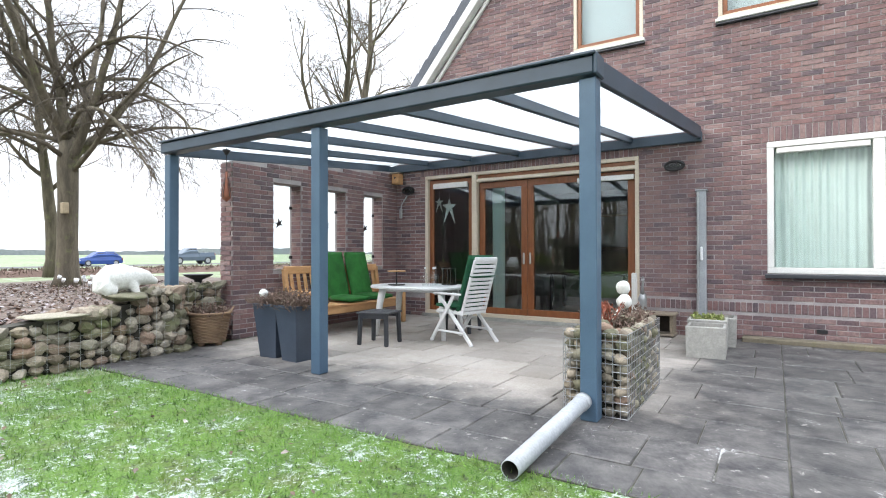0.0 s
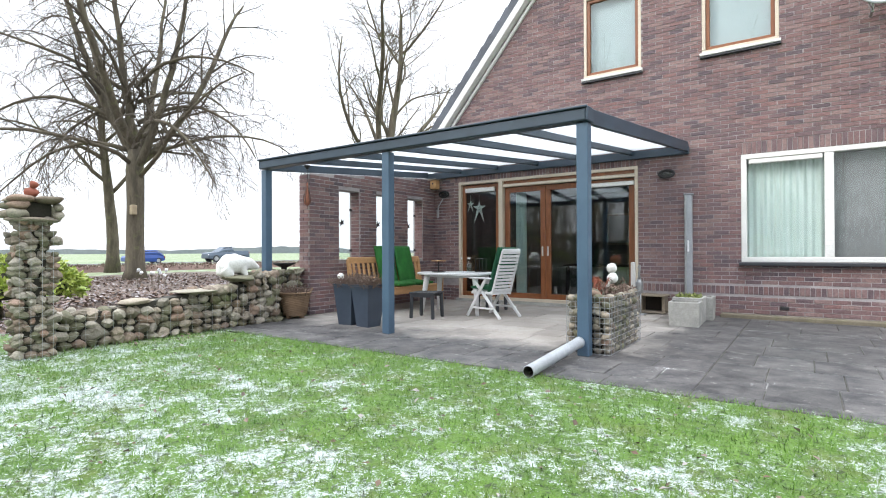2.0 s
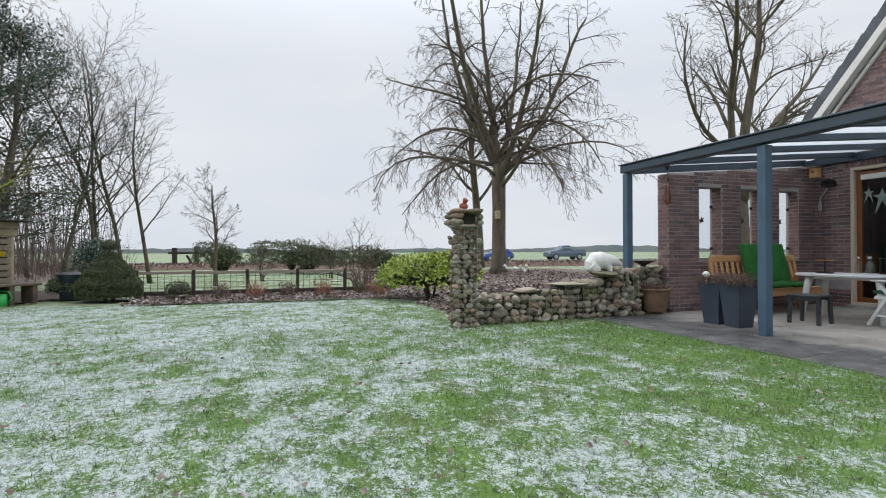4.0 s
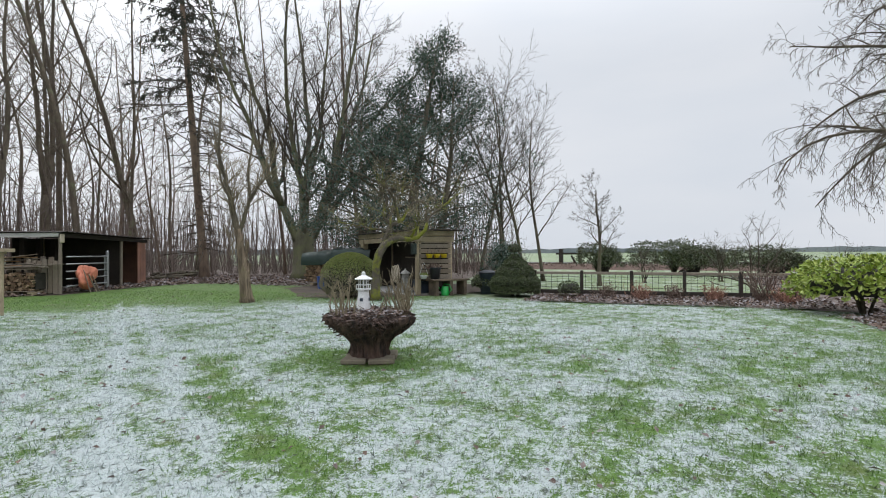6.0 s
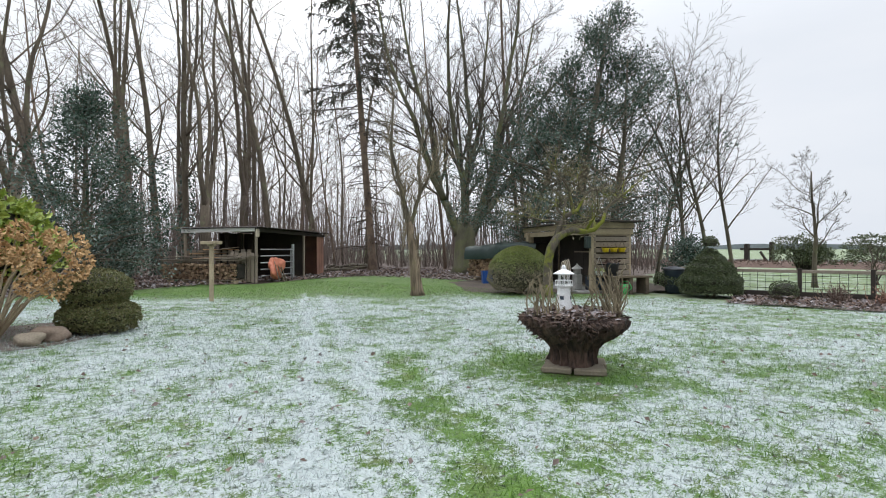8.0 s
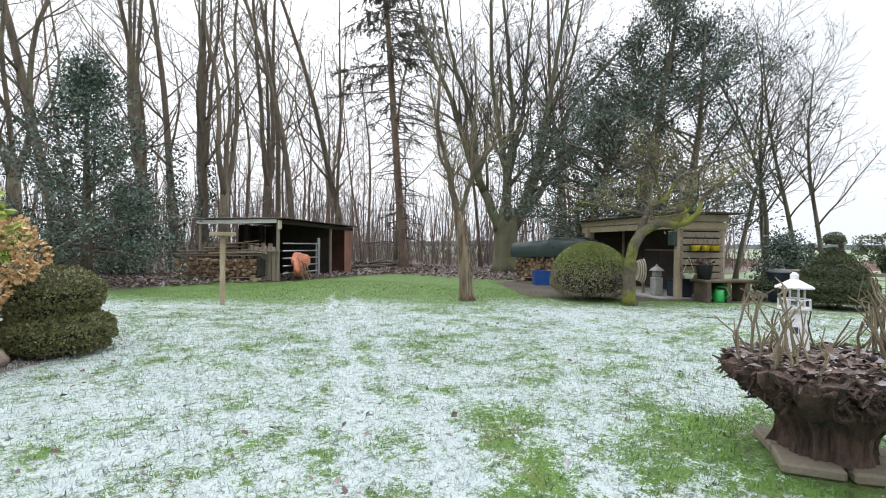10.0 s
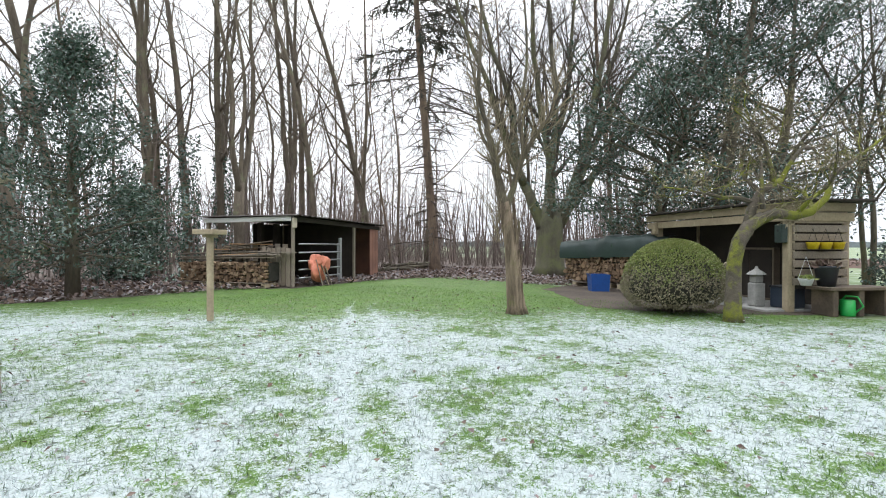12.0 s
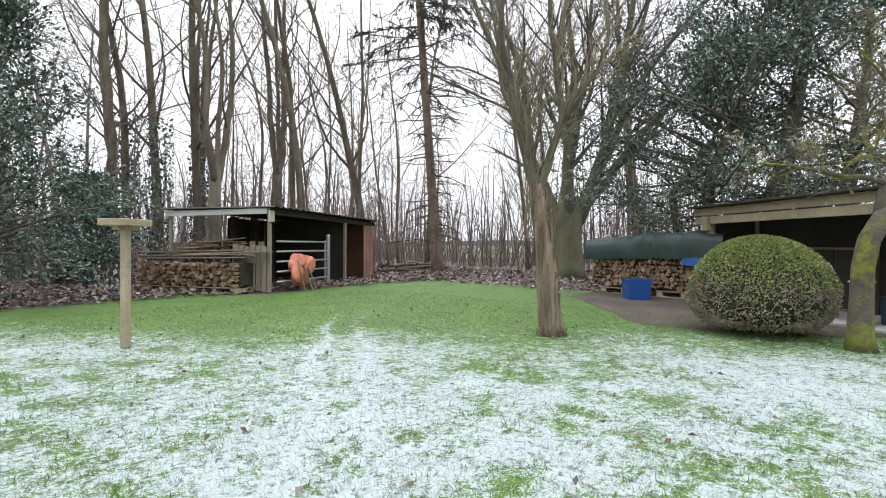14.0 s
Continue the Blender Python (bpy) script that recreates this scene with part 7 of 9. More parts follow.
trellis_fence()


def goal_frame():
    e = empty("post_frame", (-36.0, -11.2, 0), 70, "weathered wooden posts with a cross rail in the field", "fence")
    put("post", Geo().box((0, 0, 0.7), (0.25, 0.25, 1.4), 0.02), M_shed_dark, e)
    put("post", Geo().box((1.45, 0, 0.75), (0.22, 0.22, 1.5), 0.02), M_shed_dark, e)
    put("rail", Geo().box((0.55, 0, 1.05), (1.9, 0.12, 0.14), 0.01), M_shed_dark, e)
    put("brace", Geo().bar((0.8, 0, 0.9), (1.3, 0, 0.1), 0.12, 0.12, 0.01), M_shed_dark, e)


goal_frame()

# ---- shrubs ----


def leaf_shell(h, rng, c, r, count, size, flat_bottom=True, rough=0.12, wide=0.55, depth=0.12):
    """Leaves on and just inside an uneven ellipsoid."""
    c = Vector(c)
    for _ in range(count):
        d = rv(rng).normalized()
        if flat_bottom and d.z < -0.35:
            d.z = -d.z * 0.4
            d.normalize()
        k = 1 + rough * noise.noise(d * 2.3 + c) + rough * 0.6 * noise.noise(d * 6 + c) - depth * rng.random() ** 2
        p = c + Vector((d.x * r[0], d.y * r[1], d.z * r[2])) * k
        h.leaf(p, d * 0.6 + rv(rng, 0.6), d + rv(rng, 0.4), size * rng.uniform(0.6, 1.3), wide)
    return h


def shrub(name, at, label, balls, mat, size, density, seed, category="shrub", stem=0.25, rough=0.12, core_mat=None, hollow=False):
    e = empty(name, at, 0, label, category)
    rng = random.Random(seed)
    crown, core = Geo(), Geo()
    for (c, r) in balls:
        area = (r[0] * r[1] + r[0] * r[2] + r[1] * r[2]) * 4.2
        leaf_shell(crown, rng, c, r, int(area * density), size, rough=rough)
        if hollow:
            for _ in range(70):
                d = rv(rng).normalized()
                d.z = abs(d.z)
                b = Vector((c[0] * rng.random(), c[1] * rng.random(), 0.05))
                core.tube([b, (b + Vector(c)) / 2 + rv(rng, 0.1), Vector(c) + Vector((d.x * r[0], d.y * r[1], d.z * r[2])) * rng.uniform(0.8, 1.25)], [0.02, 0.012, 0.004], 3, cap=False)
            continue
        # Solid core in near black, painting the shade behind the leaves
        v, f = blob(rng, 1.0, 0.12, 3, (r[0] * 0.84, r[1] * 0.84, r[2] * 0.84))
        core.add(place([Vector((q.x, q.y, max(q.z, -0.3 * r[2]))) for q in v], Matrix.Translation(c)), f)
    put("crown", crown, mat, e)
    put("twig_core", core, core_mat or M_shade_fill, e, smooth=True)
    s = Geo()
    for _ in range(9):
        a = rng.uniform(0, 6.28)
        s.tube([(0.06 * math.cos(a), 0.06 * math.sin(a), -0.02), (0.14 * math.cos(a), 0.14 * math.sin(a), stem), (0.3 * math.cos(a), 0.3 * math.sin(a), stem * 2)], [0.025, 0.02, 0.012], 5)
    put("stem", s, M_bark, e)
    return e




def domed_bush():
    """Clipped dome on short stems: green above, frost-browned below."""
    e = empty("domed_bush", (-9.72, -13.3, 0), 0, "large clipped dome bush, green above and brown below", "shrub")
    rng = random.Random(61)
    R, mid, top, low = 0.79, 0.42, 1.16, 0.1
    green, brown, core = Geo(), Geo(), Geo()
    rad = lambda z: R * math.sqrt(max(0.0, 1 - ((z - mid) / (top - mid)) ** 2)) if z > mid else R * (1 - 0.3 * ((mid - z) / (mid - low)) ** 2)
    for k in range(30000):
        a = rng.uniform(0, 6.283)
        if k % 2:
            z = rng.uniform(low, top)
        else:
            z = mid + (top - mid) * math.sqrt(1 - rng.random() ** 2)
        w = 1 + 0.06 * noise.noise(Vector((math.cos(a) * 3, math.sin(a) * 3, z * 4))) - 0.1 * rng.random() ** 2
        r = rad(z) * w
        n = Vector((math.cos(a), math.sin(a), 1.6 * (z - mid) if z > mid else -0.2))
        brownish = z + 0.22 * noise.noise(Vector((math.cos(a) * 2, math.sin(a) * 2, z * 3 + 4))) + rng.gauss(0, 0.12) < 0.6
        (brown if brownish else green).leaf((r * math.cos(a), r * math.sin(a), z), n * 0.7 + rv(rng, 0.6), n + rv(rng, 0.5), rng.uniform(0.022, 0.042), 0.55)
    # Core turned in near black as the shade inside the dome
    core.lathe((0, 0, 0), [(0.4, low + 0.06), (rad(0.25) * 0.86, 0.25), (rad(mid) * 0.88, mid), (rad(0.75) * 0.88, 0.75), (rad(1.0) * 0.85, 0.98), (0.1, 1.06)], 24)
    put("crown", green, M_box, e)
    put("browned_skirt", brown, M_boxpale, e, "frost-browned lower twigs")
    put("twig_core", core, M_shade_fill, e, smooth=True)
    s = Geo()
    for _ in range(14):
        a, r = rng.uniform(0, 6.28), rng.uniform(0.05, 0.35)
        s.tube([(r * 0.4 * math.cos(a), r * 0.4 * math.sin(a), -0.02), (r * math.cos(a), r * math.sin(a), 0.25)], [0.02, 0.014], 5)
    put("stem", s, M_bark, e)


domed_bush()
shrub("topiary_box", (-1.1, -15.05, 0), "clipped boxwood in two rounded tiers", [((0, 0, 0.1), (0.42, 0.42, 0.16)), ((0, 0, 0.22), (0.48, 0.48, 0.25)), ((0.03, -0.04, 0.44), (0.38, 0.38, 0.2)), ((0.03, -0.04, 0.58), (0.43, 0.43, 0.27))], M_boxolive, 0.03, 4600, 63, "topiary", 0.1, 0.05)
cb = [((0, 0, 0.16), (0.66, 0.66, 0.22)), ((0, 0, 0.34), (0.66, 0.66, 0.34)), ((0, 0, 0.58), (0.52, 0.52, 0.3)), ((0, 0, 0.8), (0.33, 0.33, 0.22)), ((0, 0, 0.97), (0.17, 0.17, 0.14)), ((0, 0, 1.22), (0.17, 0.17, 0.17))]
shrub("cone_topiary", (-11.6, -9.35, 0), "dark clipped cone bush with a ball on top", cb, M_boxdark, 0.035, 2400, 64, "topiary", 0.1, 0.06)
shrub("low_bush", (-12.3, -10.3, 0), "low dark clipped bush beside the shed", [((0, 0, 0.28), (0.45, 0.45, 0.3))], M_boxdark, 0.05, 1000, 65, stem=0.1)
shrub("small_round_bush", (-11.3, -7.9, 0), "small round dark bush in the bed", [((0, 0, 0.2), (0.26, 0.26, 0.22))], M_boxdark, 0.04, 1300, 66, stem=0.05)
shrub("yellow_laurel", (-9.4, -2.35, 0), "bright yellow-green leafy laurel bush", [((0, 0, 0.5), (0.95, 1.15, 0.5)), ((0.2, 0.3, 0.6), (0.6, 0.65, 0.42))], M_laurel, 0.11, 330, 67, rough=0.25)
shrub("green_shrub", (-0.2, -16.2, 0), "light green leafy shrub behind the hydrangea", [((0, 0, 0.95), (0.75, 0.75, 0.75)), ((0.1, 0.2, 1.5), (0.5, 0.5, 0.4))], M_laurel, 0.11, 330, 68, stem=0.3, rough=0.3)
for k, (x, y, sx, sz) in enumerate([(-26.5, -4.4, 1.9, 1.0), (-24.8, -0.8, 1.4, 0.8), (-28, -8.2, 1.0, 1.0)]):
    shrub("field_bush", (x, y, 0), "loose dark green bush at the field edge", [((0, 0, sz * 0.8), (sx * 0.7, sx, sz * 0.8)), ((0.2, sx * 0.6, sz * 0.6), (sx * 0.5, sx * 0.7, sz * 0.7))], M_boxdark, 0.09, 420, 70 + k, rough=0.6, hollow=True)


def hydrangea():
    e = empty("hydrangea", (0.05, -15.2, 0), 0, "hydrangea with large dry tan flower heads", "shrub")
    rng = random.Random(77)
    for k in range(46):
        stems, heads = Geo(), Geo()
        a, r = rng.uniform(0, 6.28), rng.uniform(0.1, 1.0)
        top = Vector((r * math.cos(a), r * math.sin(a), 0.65 + 0.95 * rng.random() * (1.1 - 0.5 * r)))
        stems.tube([(0.08 * math.cos(a), 0.08 * math.sin(a), 0), top * 0.5 + Vector((0, 0, 0.12)), top], [0.018, 0.012, 0.007], 5)
        hr = rng.uniform(0.1, 0.15)
        for _ in range(150):
            d = rv(rng).normalized()
            heads.leaf(top + d * hr * Vector((1, 1, 0.85)).x * rng.uniform(0.75, 1), d + rv(rng, 0.7), rv(rng), 0.05, 0.8)
        put("stem", stems, M_beam, e)
        put("flower_head", heads, M_hydr, e, "dry tan flower cluster")


hydrangea()
for k, (x, y, s) in enumerate([(-0.45, -14.75, 0.2), (-0.2, -14.6, 0.16), (-0.6, -15.0, 0.14)]):
    v, f = blob(random.Random(k), 1.0, 0.25, 3, (s, s * 0.8, s * 0.6))
    tagged(put("boulder", Geo().add(v, f), M_stone, smooth=True, m=pose(x, y, s * 0.4)), "rounded grey field stone in the flower bed", "stone")
patch("flower_bed", [(1.6, -14.3)] + wavy((0.8, -14.35), (-0.7, -14.4), 6, 0.06, 81) + wavy((-0.8, -14.6), (-1.9, -15.4), 5, 0.05, 82) + [(-1.8, -16.6), (1.6, -16.8)], 0.008, M_soil, "dark soil bed with leaves under the shrubs", "garden bed")


def red_shrubs():
    rng = random.Random(90)
    for k, (x, y) in enumerate([(-11.2, -6.2), (-11.3, -5.4), (-11.2, -4.6), (-11.4, -3.6), (-11.0, -3.2), (-11.3, -7.0)]):
        h = Geo()
        for _ in range(70):
            a = rng.uniform(0, 6.28)
            p = Vector((rng.gauss(0, 0.1), rng.gauss(0, 0.1), 0))
            d = Vector((0.5 * math.cos(a), 0.5 * math.sin(a), 1)).normalized()
            hh = rng.uniform(0.2, 0.45) if k != 3 else rng.uniform(0.5, 1.1)
            h.tube([p, p + d * hh * 0.5 + rv(rng, 0.03), p + d * hh + rv(rng, 0.06)], [0.006, 0.005, 0.003], 3, cap=False)
            for _ in range(3):
                h.leaf(p + d * hh * rng.uniform(0.3, 1), rv(rng), rv(rng), 0.05, 0.6)
        e = empty("bare_shrub", (x, y, 0), 0, "low reddish bare shrub in the garden bed", "shrub", "bed shrubs")
        put("foliage", h, M_rust if k % 2 == 0 else M_dry, e)


red_shrubs()

# ---- cars ----


def car_body(h, secs, w, cut=0.12):
    """Cross sections along x: (x, z_bottom, z_top, half width)."""
    vs, fs = [], []
    for x, zb, zt, hw in secs:
        vs += [(x, -hw, zb), (x, -hw * 1.0, (zb + zt) / 2), (x, -hw + cut, zt), (x, hw - cut, zt), (x, hw, (zb + zt) / 2), (x, hw, zb)]
    for i in range(len(secs) - 1):
        for j in range(6):
            fs.append((i * 6 + j, i * 6 + (j + 1) % 6, (i + 1) * 6 + (j + 1) % 6, (i + 1) * 6 + j))
    fs.append(tuple(range(6)))
    fs.append(tuple((len(secs) - 1) * 6 + j for j in reversed(range(6))))
    return h.add(vs, fs)


def car(name, m, paint, label, body, cabin, wheels, wr, width, bed=None):
    e = empty(name, (0, 0, 0), 0, label, "car")
    e.matrix_basis = m
    put("body", car_body(Geo(), body, width), paint, e)
    put("cabin", car_body(Geo(), cabin, width, 0.2), paint, e)
    hw = cabin[1][3]
    x0, x1, zt, zb = cabin[0][0], cabin[-1][0], cabin[1][2], cabin[0][1]
    a, d = cabin[1][0], cabin[-2][0]
    for s in (-1, 1):
        mid = (a + d) / 2
        for u0, u1, t0, t1 in ((x0 + 0.22, mid - 0.04, a + 0.06, mid - 0.04), (mid + 0.04, x1 - 0.2, mid + 0.04, d - 0.05)):
            zl, zh = zb + 0.12, zt - 0.09
            yl, yh = s * (hw + 0.006), s * (hw - 0.1)
            put("side_window", Geo().add([(u0, yl, zl), (u1, yl, zl), (t1, yh, zh), (t0, yh, zh), (u0, yl * 0.96, zl), (u1, yl * 0.96, zl), (t1, yh * 0.94, zh), (t0, yh * 0.94, zh)], [(0, 1, 2, 3), (7, 6, 5, 4), (0, 4, 5, 1), (1, 5, 6, 2), (2, 6, 7, 3), (3, 7, 4, 0)]), M_black, e, "dark glass")
        for x in wheels:
            w = put("wheel", Geo().cyl((x, s * (width / 2 - 0.2), wr), (x, s * (width / 2 + 0.005), wr), wr, n=20), M_blackplastic, e)
            put("rim", Geo().cyl((x, s * (width / 2 - 0.02), wr), (x, s * (width / 2 + 0.02), wr), wr * 0.62, n=16), M_zinc, w)
        put("headlight", Geo().box((body[0][0] + 0.12, s * (width / 2 - 0.25), body[1][2] - 0.22), (0.2, 0.3, 0.13), 0.03), M_plastic, e)
        put("tail_light", Geo().box((body[-1][0] - 0.05, s * (width / 2 - 0.13), body[-2][2] - 0.25), (0.1, 0.16, 0.25), 0.02), M_red, e)
    return e


M_carblue = gmat("blue_car_paint", (0.012, 0.05, 0.22), (0.015, 0.06, 0.26), 1, 60, 0.3, bump=0)
M_cargrey = gmat("grey_blue_car_paint", (0.09, 0.12, 0.16), (0.11, 0.14, 0.18), 1, 60, 0.3, metal=0.3, bump=0)
heading = math.degrees(math.atan2(0.94, 0.06))
car("hatchback", pose(-56.0, 21.8, -0.01, 0, 0, heading), M_carblue, "small blue hatchback on the road", [(-1.9, 0.3, 0.62, 0.7), (-1.75, 0.22, 0.78, 0.8), (-0.8, 0.2, 0.9, 0.83), (1.0, 0.2, 0.95, 0.83), (1.75, 0.25, 0.92, 0.8), (1.95, 0.35, 0.75, 0.72)],
    [(-0.95, 0.85, 0.92, 0.78), (-0.25, 0.85, 1.42, 0.72), (1.15, 0.85, 1.44, 0.72), (1.8, 0.85, 0.98, 0.74)], (-1.2, 1.25), 0.3, 1.64)
car("pickup_truck", pose(-56.2, 31.6, -0.01, 0, 0, heading), M_cargrey, "grey-blue pickup truck on the road", [(-2.65, 0.5, 0.95, 0.8), (-2.5, 0.42, 1.12, 0.9), (-1.35, 0.42, 1.22, 0.93), (0.62, 0.42, 1.24, 0.93), (0.7, 0.42, 1.34, 0.93), (2.5, 0.48, 1.36, 0.93), (2.62, 0.55, 1.3, 0.88)],
    [(-1.4, 1.15, 1.23, 0.88), (-0.5, 1.15, 1.84, 0.78), (0.45, 1.15, 1.87, 0.78), (0.68, 1.15, 1.35, 0.88)], (-1.7, 1.65), 0.42, 1.88)


def hedge_row():
    """Low brown hedge along the road."""
    rng = random.Random(95)
    h, b = Geo(), []
    for k in range(60):
        u = k / 59
        x, y = -36.5 + 6.5 * u, -32 + 72 * u
        b.append([(x + dx, y, z + (0.05 * noise.noise(Vector((y * 0.7, dx, 0))) if z > 0 else 0)) for dx, z in ((-0.9, -0.05), (-0.5, 0.26), (0.0, 0.33), (0.5, 0.27), (0.95, -0.05))])
    h.add([p for row in b for p in row], [(k * 5 + j, k * 5 + j + 1, k * 5 + 6 + j, k * 5 + 5 + j) for k in range(59) for j in range(4)])
    for _ in range(17000):
        u = rng.random()
        x, y = -36.5 + 6.5 * u + rng.gauss(0, 0.45), -32 + 72 * u
        z = rng.random() * 0.3
        h.leaf((x, y, z), rv(rng) + Vector((0, 0, 1.2)), rv(rng), rng.uniform(0.15, 0.3), 0.25)
    tagged(put("road_hedge", h, M_dry), "low brown winter hedge along the road", "hedge", kind="stuff")


hedge_row()


def cup_stake(x, y, z, tilt):
    e = empty("cup_stake", (x, y, 0), 0, "small white cup hung on a thin stick", "garden ornament", "white cups by the tree")
    put("stick", Geo().tube([(0, 0, -0.05), (0.01, 0.01, z)], [0.008, 0.006], 6), M_bark, e)
    c = Geo().lathe((0, 0, 0), [(0.032, -0.05), (0.045, 0.0), (0.052, 0.06), (0.046, 0.06), (0.034, -0.035), (0.0, -0.035)], 14)
    c.v = [tuple(v) for v in place([Vector(q) for q in c.v], Matrix.Translation((0.01, 0.01, z)) @ Matrix.Rotation(tilt, 4, "Y"))]
    put("cup", c, M_plastic, e, "white cup", smooth=True)


rng = random.Random(98)
for k in range(8):
    cup_stake(-16.3 + 0.17 * k + rng.uniform(-0.1, 0.1), 2.95 + 0.05 * k + rng.uniform(-0.25, 0.25), rng.choice((0.36, 0.44, 0.54)), rng.uniform(0.3, 1.3))


def hazy_far_woods():
    """A broken line of distant woods, its haze put into the colour."""
    rng = random.Random(97)
    vs, fs = [], []
    for k in range(721):
        a = math.radians(k * 0.5)
        r = 620 + 60 * math.sin(a * 3)
        top = 2.5 + 6.5 * max(0, noise.noise(Vector((math.cos(a) * 4, math.sin(a) * 4, 0))) + 0.35) + 1.5 * noise.noise(Vector((math.cos(a) * 60, math.sin(a) * 60, 3)))
        vs += [(r * math.cos(a), r * math.sin(a), -0.5), (r * math.cos(a), r * math.sin(a), max(top, 0.8)), ((r + 30) * math.cos(a), (r + 30) * math.sin(a), max(top, 0.8) - 0.2)]
    for k in range(720):
        for j in (0, 1):
            fs.append((k * 3 + j, k * 3 + 3 + j, k * 3 + 4 + j, k * 3 + 1 + j))
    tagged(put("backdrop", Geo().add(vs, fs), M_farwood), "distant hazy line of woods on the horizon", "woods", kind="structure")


hazy_far_woods()

# ---- trees ----


def ash_tree():
    """Large bare tree by the road: a vase of forked limbs, the lower boughs arching over and hanging."""
    e = empty("ash_tree", (-21.3, 5.2, 0), 0, "large bare tree with hanging twig ends", "tree")
    t = Grow(101, 4, (0, 12, 7, 5), 46, (0.0, 0.03, 0.03, -0.02, -0.1), (0.0, 0.02, -0.1, -0.3, -0.4), 0.14, 0.48, fine=0.01, shrink=0.42, start=0.16, thin_at=2)
    put("trunk", Geo().tube([(0, 0, -0.1), (0, 0.02, 0.4), (0.02, 0, 1.5), (0, 0.03, 3.2), (0.02, 0, 4.6), (0, 0, 5.6)], [0.54, 0.39, 0.34, 0.33, 0.35, 0.22], 14), M_bark, e, smooth=True)
    for k, (a, reach, top) in enumerate(((0.3, 3.2, 14.5), (1.35, 4.6, 13.0), (2.3, 3.4, 15.0), (3.3, 4.2, 13.5), (4.3, 3.0, 15.5), (5.3, 4.8, 12.8), (5.0, 1.2, 16.0))):
        t.wood = Geo()
        c, q = math.cos(a), math.sin(a)
        z0 = 4.5 + 0.2 * k
        t.along([(0, 0, z0), (c * reach * 0.28, q * reach * 0.28, z0 + 1.5), (c * reach * 0.62, q * reach * 0.62, z0 + 4.2), (c * reach * 0.85, q * reach * 0.85, z0 + 7.0), (c * reach, q * reach, top)], 0.21, 0.04, 1, 7.4)
        put("limb", t.wood, M_bark, e, smooth=True)
    w = Grow(191, 4, (0, 10, 7, 5), 48, (0.0, 0.0, -0.02, -0.12, -0.2), (0.0, -0.2, -0.28, -0.4, -0.4), 0.13, 0.48, fine=0.01, shrink=0.42, start=0.16, thin_at=2)
    w.twig = t.twig
    for k in range(14):
        a = k * 2.4 + 0.3
        w.wood = Geo()
        w.branch((0.12 * math.cos(a), 0.12 * math.sin(a), 4.2 + 0.3 * k), (math.cos(a), math.sin(a), 0.62), 7.4 - 0.12 * k, 0.1, 1)
        put("bough", w.wood, M_bark, e, smooth=True)
    put("crown", t.twig, M_twig, e, "bare hanging twigs")
    put("nest_box", Geo().box((0.42, -0.25, 2.9), (0.25, 0.2, 0.4), 0.02), M_beam, e, "wooden nest box on the trunk")


ash_tree()
t = Grow(102, 4, (14, 9, 6, 4), 46, (0.0, 0.06, 0.02, -0.04, -0.1), (0.0, 0.0, -0.05, -0.2), 0.13, 0.5, 0.35, fine=0.009)
t.branch((0, 0, -0.1), (0, 0, 1), 12.0, 0.36, 0)
t.build("field_tree", (-31.0, 8.4, 0), "bare field tree standing behind the road tree", M_bark, M_twig)
t = Grow(103, 4, (14, 10, 7, 4), 40, (0.0, 0.07, 0.05, 0.02, 0.0), None, 0.12, 0.52, 0.3, fine=0.007, shrink=0.44)
t.branch((0, 0, -0.1), (0.02, 0, 1), 11.5, 0.28, 0)
t.branch((0.1, 0, 2.8), (-0.35, -0.35, 1), 9.0, 0.17, 1)
t.branch((0.1, 0, 3.0), (0.25, 0.45, 1), 9.0, 0.17, 1)
t.build("garden_tree", (-16.4, 15.8, 0), "tall bare forked tree behind the house wing", M_bark, M_twig, scale=1.25)


